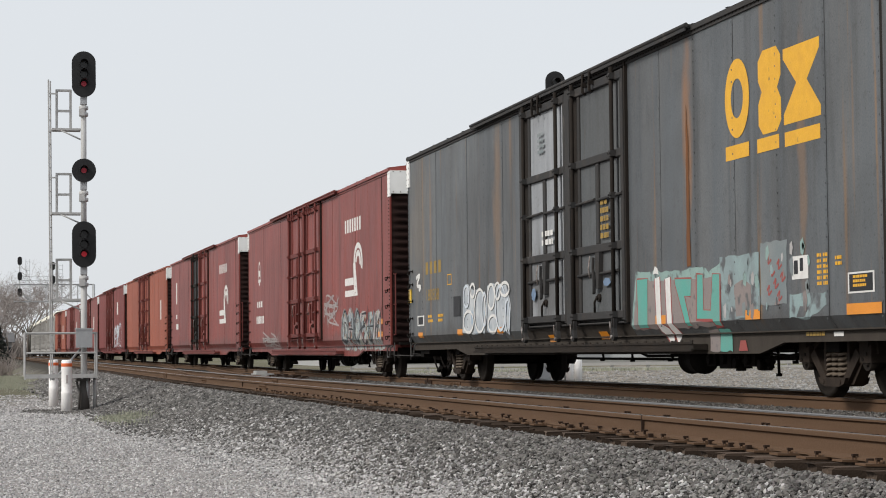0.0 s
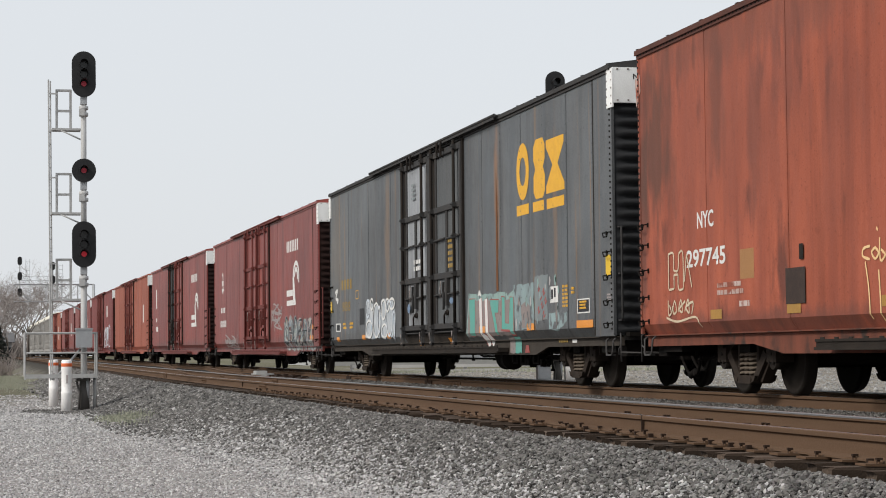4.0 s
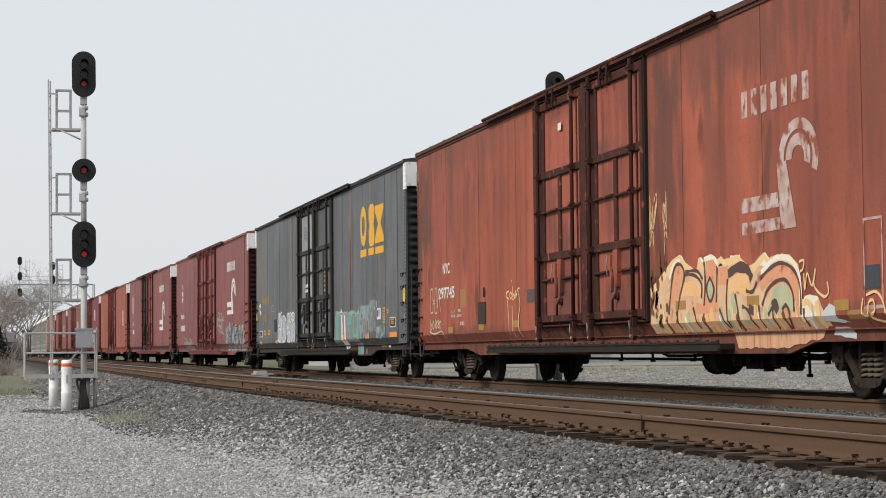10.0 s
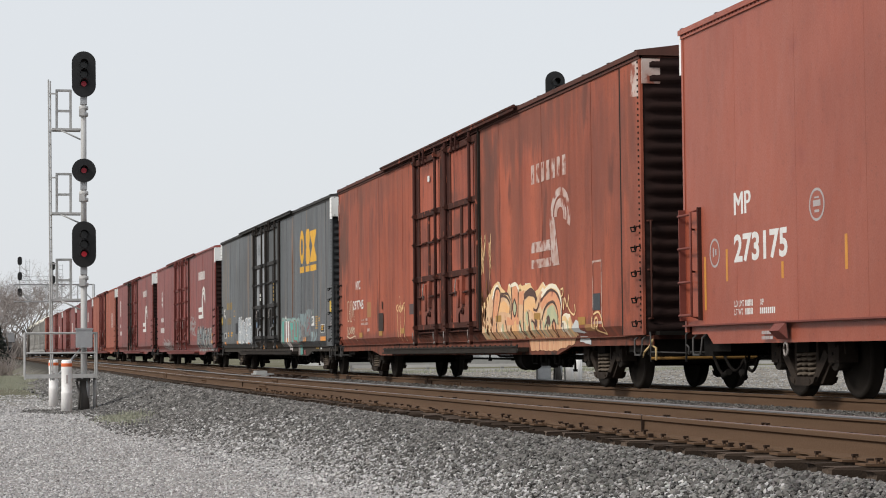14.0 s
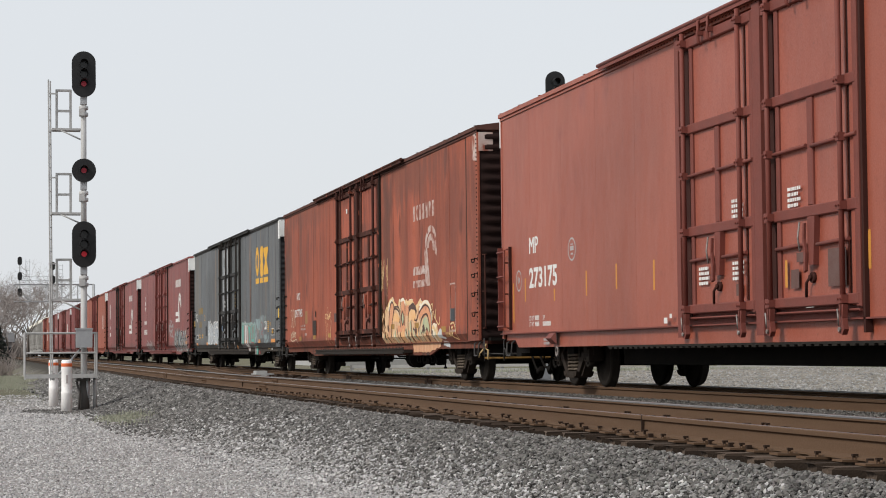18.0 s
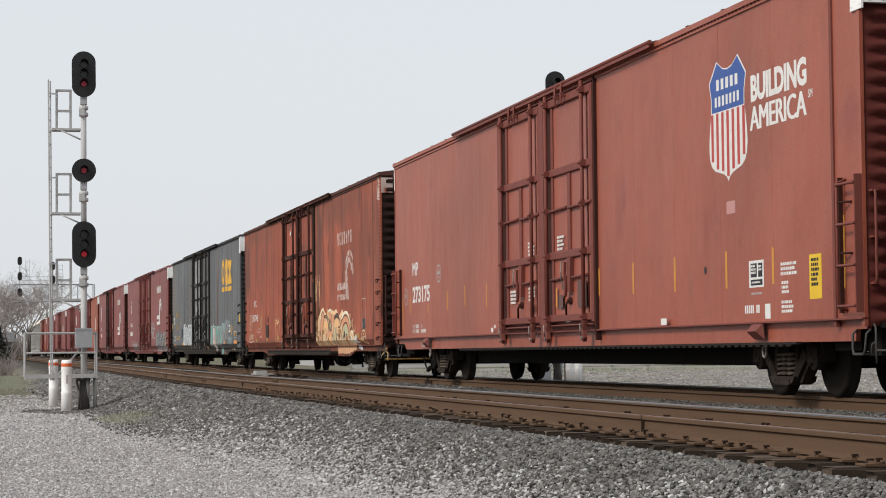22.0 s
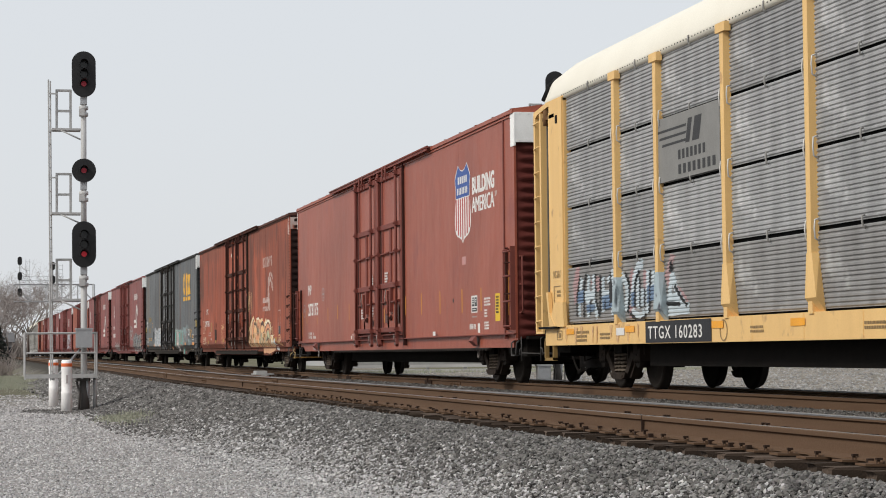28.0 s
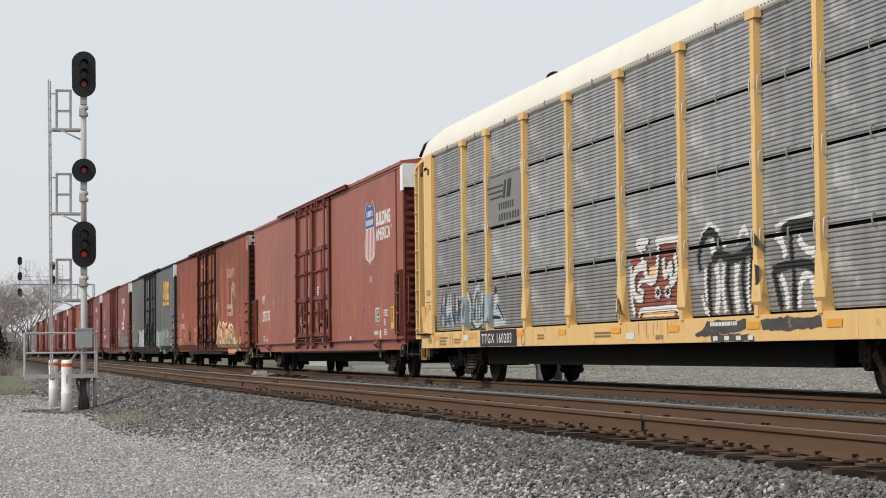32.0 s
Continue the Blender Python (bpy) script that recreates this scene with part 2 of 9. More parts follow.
def make_truck_meshes():
    bm = bmesh.new()
    for s in (-1, 1):
        turned(bm, [(s * 0.84, 0.14), (s * 0.845, 0.30), (s * 0.815, 0.33), (s * 0.83, 0.40), (s * 0.83, 0.44), (s * 0.80, WHEEL_R), (s * 0.72, WHEEL_R + 0.005),
                    (s * 0.71, WHEEL_R + 0.028), (s * 0.69, WHEEL_R + 0.02), (s * 0.685, 0.38), (s * 0.72, 0.33), (s * 0.70, 0.12)])
    rod(bm, (-1.05, 0, 0), (1.05, 0, 0), 0.085, n=12)
    for s in (-1, 1):
        rod(bm, (s * 0.93, 0, 0), (s * 1.10, 0, 0), 0.13, n=12)
        for i in range(3):
            c = 2 * math.pi * i / 3
            rod(bm, (s * 1.10, 0.07 * math.cos(c), 0.07 * math.sin(c)), (s * 1.13, 0.07 * math.cos(c), 0.07 * math.sin(c)), 0.022, n=6)
    MESH["wheelset"] = finish(bm, "wheelset", WHEEL_STEEL)
    # cast side frame: an arch over each box, a deep middle with two openings
    bm = bmesh.new()
    outer = [(-1.12, 0.52), (-1.08, 0.66), (-0.72, 0.70), (-0.42, 0.86), (0.42, 0.86), (0.72, 0.70), (1.08, 0.66), (1.12, 0.52), (0.74, 0.50),
             (0.62, 0.36), (0.40, 0.22), (-0.40, 0.22), (-0.62, 0.36), (-0.74, 0.50)]
    plate(bm, outer[:8] + [(0.78, 0.52), (0.70, 0.58), (0.36, 0.74), (-0.36, 0.74), (-0.70, 0.58), (-0.78, 0.52)], -0.06, 0.06)
    plate(bm, [(-0.74, 0.50), (-0.62, 0.36), (-0.42, 0.17), (0.42, 0.17), (0.62, 0.36), (0.74, 0.50), (0.60, 0.55), (0.34, 0.29), (-0.34, 0.29), (-0.60, 0.55)], -0.06, 0.06)
    for s in (-1, 1):
        plate(bm, [(s * 0.78, 0.72), (s * 0.36, 0.90), (s * 0.30, 0.84), (s * 0.74, 0.64)], -0.11, 0.11)
        plate(bm, [(s * 0.72, 0.50), (s * 0.34, 0.18), (s * 0.26, 0.26), (s * 0.60, 0.58)], -0.11, 0.11)
        box(bm, -0.12, 0.12, s * AXLE - 0.16, s * AXLE + 0.16, 0.42, 0.62)
        box(bm, -0.085, 0.085, s * 0.335 - 0.035, s * 0.335 + 0.035, 0.22, 0.84)
    plate(bm, [(-0.40, 0.25), (-0.34, 0.18), (-0.20, 0.145), (0.20, 0.145), (0.34, 0.18), (0.40, 0.25)], -0.15, 0.15)
    for s in (-1, 1):
        rod(bm, (-0.16, s * 0.24, 0.20), (0.16, s * 0.24, 0.20), 0.03, n=6)
        box(bm, -0.14, 0.02, s * AXLE - 0.11, s * AXLE + 0.11, 0.60, 0.70)
    MESH["side_frame"] = finish(bm, "side_frame", TRUCK_STEEL)
    bm = bmesh.new()
    turns, seg = 5, 10
    pts = [(0.070 * math.cos(2 * math.pi * i / seg), 0.070 * math.sin(2 * math.pi * i / seg), 0.25 + 0.29 * i / (turns * seg)) for i in range(turns * seg + 1)]
    tube(bm, pts, 0.019, n=6)
    MESH["spring"] = finish(bm, "spring", SPRING_STEEL)
    bm = bmesh.new()
    box(bm, -1.0, 1.0, -0.22, 0.22, 0.62, 0.80)
    box(bm, -0.35, 0.35, -0.30, 0.30, 0.74, 0.86)
    box(bm, -1.13, 1.13, -0.19, 0.19, 0.545, 0.70)
    for s in (-1, 1):
        box(bm, -0.78, 0.78, s * 0.42 - 0.05, s * 0.42 + 0.05, 0.34, 0.46)
    MESH["bolster"] = finish(bm, "bolster", STEEL_DARK)


make_truck_meshes()
TURNING = []


def truck(car, y, turning):
    tr = part("truck", MESH["bolster"], None, car)
    tr.location = (0, y, 0)
    for s in (-1, 1):
        sf = part("side_frame", MESH["side_frame"], None, tr)
        sf.location = (s * 1.0, 0, 0)
        for k in (-1, 0, 1):
            sp = part("spring", MESH["spring"], None, tr)
            sp.location = (s * 1.05, k * 0.172, 0)
    for s in (-1, 1):
        ws = part("wheelset", MESH["wheelset"], None, tr)
        ws.location = (0, s * AXLE, WHEEL_R)
        if turning:
            TURNING.append(ws)
    return tr


# ---- flat shapes on a car's side ----
def words(text, height, stretch=1.0, bold=0.0, space=1.0):
    """The outline of lettering as a flat mesh in the x-y plane, scaled to that capital height."""
    cu = bpy.data.curves.new("lettering", "FONT")
    doubled = "M" in text
    cu.body, cu.size, cu.offset, cu.space_character = text, 1.0, 0.0 if doubled else bold, space
    cu.resolution_u = 3
    ob = bpy.data.objects.new("lettering", cu)
    me = bpy.data.meshes.new_from_object(ob)
    bpy.data.objects.remove(ob)
    k = height / 0.73
    for v in me.vertices:
        v.co = (v.co.x * k * stretch, v.co.y * k, 0)
    if doubled:
        # heavier letters: three prints beside one another
        bm = bmesh.new()
        for i, q in enumerate((-0.9, 0.0, 0.9)):
            first = len(bm.verts)
            bm.from_mesh(me)
            bm.verts.ensure_lookup_table()
            for v in bm.verts[first:]:
                v.co = (v.co.x + q * bold * k, v.co.y, 0.0006 * i)
        bm.to_mesh(me)
        bm.free()
    return me


class Painted(list):
    """A quad of a sprayed stroke; crossing strokes lie a hair above one another."""
    rise = (0.0, 0.0, 0.0, 0.0)


def ragged(shape, step=0.10, amount=0.030):
    """The outline with the uneven edge of sprayed or flaking paint."""
    out = []
    for (a_, b_), (c, d_) in zip(shape, shape[1:] + shape[:1]):
        n = max(1, int(math.hypot(c - a_, d_ - b_) / step))
        for i in range(n):
            p, q = a_ + (c - a_) * i / n, b_ + (d_ - b_) * i / n
            v = noise.noise_vector(Vector((p * 7.3, q * 7.3, 0.4)))
            out.append((p + amount * v.x, q + amount * v.y))
    return out


TUCK_TOP, TUCK_LOW = 0.95, 0.80
RIB_FEET, RIB_STEP, RIB_GAP, RIB_RISE = (1.03, 1.97), 0.89 / 16, (1.92, 1.97), 0.016


def rib_knots(i):
    """The corners of one corrugation as shares of its step: foot, crest, crest, foot; every third groove is wider."""
    cut = 0.05 if i % 3 else 0.17
    return (cut, cut + 0.26, 0.74, 0.98)


class Side:
    """The side of a car towards the eye: d metres from its leading end, z above the rail."""

    ribs = False

    def __init__(self, car, length, face):
        self.car, self.length, self.face, self.level = car, length, face, 0
        self.base, self.tuck, self.origin = 0.006, 0.0, 0.0

    def inward(self, z):
        """How far the foot of the side sheet is bent in under the car at that height."""
        return self.tuck * min(1.0, max(0.0, (TUCK_TOP - z) / (TUCK_TOP - TUCK_LOW)))

    def at(self, d, z, lift=0.002):
        return (-self.face - self.base - (lift * 0.35 if lift < 0.05 else lift), self.length / 2 + self.origin - d, z)

    def settle(self, bm):
        """Lays flat paint on the sheet, bent foot included; on ribbed screens it follows the ribs."""
        if self.ribs:
            lo, hi = min(v.co.z for v in bm.verts), max(v.co.z for v in bm.verts)
            cuts = [foot + (i + q) * RIB_STEP for foot in RIB_FEET for i in range(16) for q in rib_knots(i)] + list(RIB_GAP)
            for z in cuts:
                if lo < z < hi:
                    bmesh.ops.bisect_plane(bm, geom=bm.verts[:] + bm.edges[:] + bm.faces[:], plane_co=(0, 0, z), plane_no=(0, 0, 1), dist=0.0002)
            gone = [f for f in bm.faces if RIB_GAP[0] < f.calc_center_median().z < RIB_GAP[1]]
            bmesh.ops.delete(bm, geom=gone, context="FACES")
            for v in bm.verts:
                u = max(0.0, (v.co.z - RIB_FEET[v.co.z > 1.945]) / RIB_STEP + 1e-4)
                v.co.x += RIB_RISE * (1 - float(np.interp(u % 1.0, rib_knots(int(u)), (0, 1, 1, 0))))
        if self.tuck:
            for z in (TUCK_TOP, TUCK_LOW):
                bmesh.ops.bisect_plane(bm, geom=bm.verts[:] + bm.edges[:] + bm.faces[:], plane_co=(0, 0, z), plane_no=(0, 0, 1), dist=0.0002)
            for v in bm.verts:
                v.co.x += self.inward(v.co.z)

    def polys(self, name, shapes, material, label="", lift=0.002, joined=False):
        """Flat painted shapes, each an object of its own; strokes and small print (joined) make one."""
        strokes = bool(shapes) and isinstance(shapes[0], Painted)
        if name in ("graffiti_patch", "graffiti_field", "paint_smear", "corner_patch", "rust_streak"):
            shapes = [ragged(sh) for sh in shapes]
        if not (joined or strokes):
            made = None
            for i, sh in enumerate(shapes):
                bm = bmesh.new()
                bm.faces.new([bm.verts.new(self.at(d, z, lift + 0.0005 * i)) for d, z in sh])
                self.settle(bm)
                if not bm.faces:
                    bm.free()
                    continue
                made = part(name, bm, material, self.car, label)
            return made
        bm = bmesh.new()
        for sh in shapes:
            up = sh.rise if strokes else (0.0, 0.0, 0.0, 0.0)
            bm.faces.new([bm.verts.new(self.at(d, z, lift + u)) for (d, z), u in zip(sh, up)])
        bmesh.ops.remove_doubles(bm, verts=bm.verts, dist=0.00002)
        self.settle(bm)
        ob = part(name, bm, material, self.car, label)
        return tagged(ob, kind="stuff") if joined else ob

    def bars(self, name, rows, material, label="", lift=0.002):
        """Upright blocks (d0, z0, d1, z1)."""
        return self.polys(name, [[(a_, b_), (c, b_), (c, d_), (a_, d_)] for a_, b_, c, d_ in rows], material, label, lift, name == "small_lettering")

    def text(self, body, d, z, height, material, stretch=0.8, bold=0.02, label="", lift=0.002, space=1.0):
        me = words(body, height, stretch, bold, space)
        for v in me.vertices:
            v.co = self.at(d + v.co.x, z + v.co.y, lift + v.co.z)
            v.co.x += self.inward(v.co.z)
        me.materials.clear()
        me.materials.append(material)
        return part("lettering", me, None, self.car, label)

    def lines(self, d, z, w, rows, h, material, rng, lift=0.002, name="small_lettering", label=""):
        """Unreadable small print: rows of short bars."""
        out = []
        for r in range(rows):
            x = d
            zz = z - r * h * 1.6
            while x < d + w * (0.75 + 0.25 * rng.random()):
                bw = h * (0.7 + 1.6 * rng.random())
                out.append((x, zz, min(x + bw, d + w), zz + h))
                x += bw + h * 0.35
        return self.bars(name, out, material, label, lift)

    def stroke(self, pts, width, lift=0.006, into=None, jitter=0.0, rng=None):
        """A painted ribbon through (d, z) points."""
        out = []
        n = len(pts)
        left, right = [], []
        for i, (d, z) in enumerate(pts):
            a_, b_ = pts[max(0, i - 1)], pts[min(n - 1, i + 1)]
            tx, tz = b_[0] - a_[0], b_[1] - a_[1]
            m = math.hypot(tx, tz) or 1
            w = width * (1 + (jitter * (rng.random() - 0.5) if rng else 0)) / 2
            left.append((d - tz / m * w, z + tx / m * w))
            right.append((d + tz / m * w, z - tx / m * w))
        self.level = (self.level + 1) % 9
        for i in range(n - 1):
            quad = Painted([left[i], left[i + 1], right[i + 1], right[i]])
            u0, u1 = 0.0004 * self.level + 0.00016 * i, 0.0004 * self.level + 0.00016 * (i + 1)
            quad.rise = (u0, u1, u1, u0)
            out.append(quad)
        if into is not None:
            into.extend(out)
        return out


def curve_pts(ctrl, per=6, closed=False):
    """A smooth line (Catmull-Rom) through the given points."""
    n = len(ctrl)
    out = []
    for i in range(n if closed else n - 1):
        p = [ctrl[(i + k) % n] if closed else ctrl[min(n - 1, max(0, i + k))] for k in (-1, 0, 1, 2)]
        for s in range(per):
            u = s / per
            out.append(tuple(0.5 * (2 * p[1][c] + (p[2][c] - p[0][c]) * u + (2 * p[0][c] - 5 * p[1][c] + 4 * p[2][c] - p[3][c]) * u * u
                                    + (3 * p[1][c] - p[0][c] - 3 * p[2][c] + p[3][c]) * u ** 3) for c in (0, 1)))
    out.append(out[0] if closed else tuple(ctrl[-1]))
    return out


SKELETONS = [
    [[(0.1, 0), (0.35, 1.0), (0.65, 1.0), (0.9, 0)], [(0.2, 0.45), (0.8, 0.45)]],
    [[(0.15, 0), (0.1, 1)], [(0.85, 0.02), (0.9, 1)], [(0.1, 0.5), (0.9, 0.52)]],
    [[(0.5, 0.02), (0.08, 0.3), (0.12, 0.8), (0.5, 1), (0.9, 0.75), (0.88, 0.25), (0.5, 0.02)]],
    [[(0.08, 0), (0.1, 0.95), (0.45, 0.4), (0.8, 1), (0.92, 0)]],
    [[(0.85, 0.95), (0.2, 0.9), (0.15, 0.5), (0.8, 0.45), (0.85, 0.08), (0.1, 0.05)]],
    [[(0.15, 1), (0.2, 0.05), (0.85, 0.1)], [(0.2, 0.55), (0.7, 0.5)], [(0.15, 1), (0.8, 0.92)]],
    [[(0.1, 1), (0.2, 0.15), (0.5, 0.05), (0.8, 0.2), (0.9, 1)]],
    [[(0.15, 0), (0.15, 1), (0.75, 0.9), (0.7, 0.5), (0.2, 0.5), (0.9, 0)]],
]


def graffiti(side, d0, d1, z0, z1, n, ground, edge, seed, label="", width=0.03, lift=0.005, strokes=(), fat=0.16, scratch=3, gap=0.35):
    """Sprayed lettering: a lumpy-topped field of curling colour, letter-like strokes, thin lines and drips."""
    rng = random.Random(seed)
    w, h = (d1 - d0) / n, z1 - z0
    drips = []
    m = n * 10
    top, low = [], []
    for i in range(m + 1):
        u = n * i / m
        hump = abs(math.sin(math.pi * u)) ** 0.4
        k = int(min(n - 1, u))
        tall = 0.86 + 0.18 * noise.noise(Vector((k * 3.7, seed * 1.3, 0)))
        x = d0 + (d1 - d0) * i / m
        top.append((x + 0.05 * w * rng.uniform(-1, 1), z0 + h * (tall * (1 - gap + gap * hump) + 0.035 * rng.uniform(-1, 1))))
        low.append((x, z0 + h * (0.08 * (1 - hump) + 0.03 * rng.random())))
    side.polys("graffiti_field", [top + low[::-1]], ground, label, lift)
    for i in range(n):
        base, up, lean = d0 + i * w, h * rng.uniform(0.80, 1.0), rng.uniform(-0.2, 0.2) * w
        lo = z0 + h * rng.uniform(0.02, 0.08)
        for k, line in enumerate(rng.choice(SKELETONS)):
            pts = [(base + p * w + lean * (q - 0.5) + rng.uniform(-0.08, 0.08) * w, lo + 0.1 * h + q * (up - 0.2 * h) + rng.uniform(-0.06, 0.06) * h) for p, q in line]
            path = curve_pts(pts, 5)
            if strokes:
                side.polys("graffiti_stroke", side.stroke(path, fat * min(w, h) * rng.uniform(0.7, 1.2), jitter=0.15, rng=rng), strokes[(i + k) % len(strokes)], label, lift + 0.003)
            side.polys("graffiti_line", side.stroke([(p + 0.1 * w, q) for p, q in path], width, jitter=0.6, rng=rng), edge, label, lift + 0.008)
        for _ in range(scratch):
            q = [(base + rng.uniform(-0.1, 1.1) * w, lo + up * rng.random()) for _ in range(3)]
            side.polys("graffiti_line", side.stroke(curve_pts(q, 5), width * 0.7, jitter=0.6, rng=rng), edge, label, lift + 0.010)
        for _ in range(3):
            x = base + w * rng.random()
            drips.append([(x, z0 - h * rng.uniform(0.02, 0.12)), (x + 0.012, z0), (x + 0.016, z0 + h * 0.15), (x - 0.004, z0 + h * 0.15)])
    side.polys("graffiti_drip", drips, ground, label, lift + 0.001, joined=True)


# ---- rolling stock: high boxcars with two plug doors ----
def corrugated(bm, half, y, out, z0, z1, ribs):
    """An end sheet across the car with level ribs that swell towards out (+1 or -1)."""
    zs = []
    for i in range(ribs):
        za, zb = z0 + (z1 - z0) * i / ribs, z0 + (z1 - z0) * (i + 1) / ribs
        h = zb - za
        zs += [(za, 0), (za + 0.14 * h, 0.0), (za + 0.34 * h, 0.065), (za + 0.62 * h, 0.065), (za + 0.84 * h, 0.0)]
    zs.append((z1, 0))
    xs = [(-half, 0.0), (-half + 0.05, 0.0), (-half + 0.16, 1.0), (half - 0.16, 1.0), (half - 0.05, 0.0), (half, 0.0)]
    rows = [[bm.verts.new((x, y + out * sw * amt, z)) for x, amt in xs] for z, sw in zs]
    for a_, b_ in zip(rows, rows[1:]):
        for i in range(len(xs) - 1):
            f = bm.faces.new((a_[i], a_[i + 1], b_[i + 1], b_[i]))
            f.smooth = True


def plug_door(car, side, d0, d1, z0, z1, body, bar_mat, rod_mat, lever_mat):
    """One plug door: a sheet in a frame of bars, dark strips for the shaded seal channels, lock rods in clamps,
    hangers, a handle housing and levers.
    """
    L2, X = side.length / 2, side.face
    seal = DULL_BLACK if bar_mat in (GREY_BAR, DULL_BLACK) else bpy.data.materials["dark_oxide"]

    def block(name, a_, b_, za, zb, t, material, parent, back=0.0, label=""):
        bm = bmesh.new()
        box(bm, -X - t, -X - back + 0.004, L2 - b_, L2 - a_, za, zb)
        bmesh.ops.bevel(bm, geom=[e for e in bm.edges if all(v.co.x < -X - t + 0.001 for v in e.verts)], offset=min(0.012, 0.3 * t), segments=1, affect="EDGES")
        return part(name, bm, material, parent, label)

    door = block("plug_door", d0 + 0.50, d1 - 0.36, z0 + 0.05, z1 - 0.08, 0.03, body, car)
    mid = (d0 + d1) / 2 + 0.06
    # dark strips: rubber seals, with the channels' shade put into their colour
    block("seal", d0 - 0.02, d0 + 0.24, z0 - 0.02, z1, 0.008, seal, door)
    block("seal", d1 - 0.40, d1 - 0.27, z0 + 0.02, z1 - 0.04, 0.014, seal, door)
    block("edge_channel", d0 + 0.40, d0 + 0.50, z0 + 0.02, z1 - 0.04, 0.06, bar_mat, door)
    block("edge_channel", d1 - 0.25, d1 - 0.12, z0 + 0.02, z1 - 0.04, 0.045, body, door)
    block("edge_channel", d1 - 0.10, d1 + 0.02, z0, z1, 0.07, bar_mat, door)
    for za, zb, t in ((z0 + 0.03, z0 + 0.15, 0.085), (z0 + 1.05, z0 + 1.18, 0.08), (z0 + 2.42, z0 + 2.545, 0.08), (z1 - 0.145, z1 - 0.01, 0.085)):
        block("framing_bar", d0 + 0.02, d1 - 0.02, za, zb, t, bar_mat, door)
    block("framing_bar", mid - 0.075, mid + 0.075, z0 + 1.18, z0 + 2.42, 0.065, bar_mat, door)
    block("bottom_lip", d0 + 0.05, d1 - 0.02, z0 - 0.045, z0 - 0.015, 0.075, bar_mat, door)
    for z, spans in ((z0 + 1.86, ((d0 + 0.12, mid - 0.08), (mid + 0.08, d1 + 0.0))), (z0 + 0.735, ((d0 + 0.42, mid - 0.16), (mid + 0.20, d1 - 0.25)))):
        for a_, b_ in spans:
            bm = bmesh.new()
            rod(bm, (-X - 0.075, L2 - a_, z - 0.01), (-X - 0.075, L2 - b_, z + 0.01), 0.024, n=8)
            part("operating_bar", bm, bar_mat, door)
    for k, d in enumerate((d0 + 0.325, d1 - 0.325)):
        bm = bmesh.new()
        rod(bm, (-X - 0.125, L2 - d, z0 - 0.10), (-X - 0.125, L2 - d, z1 + 0.06), 0.032, n=10)
        lock = part("lock_rod", bm, rod_mat, door)
        for z in (z0 + 0.09, z0 + 1.11, z0 + 1.86, z0 + 2.48, z1 - 0.08):
            bm = bmesh.new()
            w = 0.055 if z != z0 + 1.86 else 0.04
            box(bm, -X - 0.165, -X - 0.082, L2 - d - w, L2 - d + w, z - 0.045, z + 0.045)
            for q in (-1, 1):
                rod(bm, (-X - 0.165, L2 - d + q * 0.036, z), (-X - 0.185, L2 - d + q * 0.036, z), 0.014, n=6)
            part("clamp", bm, bar_mat, lock)
        bm = bmesh.new()
        plate(bm, [(L2 - d - 0.06, z0 + 0.03), (L2 - d + 0.06, z0 + 0.03), (L2 - d + 0.05, z0 - 0.10), (L2 - d + 0.10, z0 - 0.18), (L2 - d + 0.08, z0 - 0.28), (L2 - d - 0.02, z0 - 0.30), (L2 - d - 0.07, z0 - 0.24), (L2 - d - 0.035, z0 - 0.12)], -X - 0.15, -X - 0.09)
        part("roller_bracket", bm, bar_mat, door)
        bm = bmesh.new()
        tube(bm, [(-X - 0.18, L2 - d + 0.03, z0 - 0.02), (-X - 0.19, L2 - d - 0.02, z0 - 0.12), (-X - 0.17, L2 - d + 0.02, z0 - 0.20)], 0.010, n=5)
        rod(bm, (-X - 0.15, L2 - d + 0.02, z0 - 0.24), (-X - 0.175, L2 - d + 0.02, z0 - 0.24), 0.026, n=10)
        part("roller_pin", bm, WORN_STEEL, door, "worn bare steel pin")
    # housing, bent lever and the crank below it
    bm = bmesh.new()
    plate(bm, [(L2 - mid - 0.20, z0 + 1.05), (L2 - mid + 0.02, z0 + 1.05), (L2 - mid + 0.0, z0 + 0.50), (L2 - mid - 0.14, z0 + 0.50)], -X - 0.10, -X - 0.025)
    part("handle_housing", bm, lever_mat, door)
    for q, w in ((0.09, 0.05), (0.035, 0.035)):
        bm = bmesh.new()
        yy = L2 - mid + q
        plate(bm, [(yy - 0.02, z0 + 0.98), (yy + 0.02, z0 + 0.98), (yy + 0.045, z0 + 0.80), (yy + 0.01, z0 + 0.62), (yy + 0.02, z0 + 0.42), (yy - w, z0 + 0.44), (yy - w - 0.01, z0 + 0.64), (yy, z0 + 0.80)], -X - 0.155 + q * 0.4, -X - 0.125 + q * 0.4)
        part("handle", bm, lever_mat, door)
    bm = bmesh.new()
    tube(bm, [(-X - 0.15, L2 - mid + 0.12, z0 + 1.0), (-X - 0.17, L2 - mid + 0.135, z0 + 0.82), (-X - 0.16, L2 - mid + 0.10, z0 + 0.66)], 0.012, n=5)
    part("latch", bm, WORN_STEEL, door, "worn bare steel latch")
    bm = bmesh.new()
    rod(bm, (-X - 0.02, L2 - mid - 0.01, z0 + 0.36), (-X - 0.07, L2 - mid - 0.01, z0 + 0.36), 0.062, n=12)
    rod(bm, (-X - 0.07, L2 - mid - 0.01, z0 + 0.36), (-X - 0.10, L2 - mid - 0.01, z0 + 0.36), 0.03, n=8)
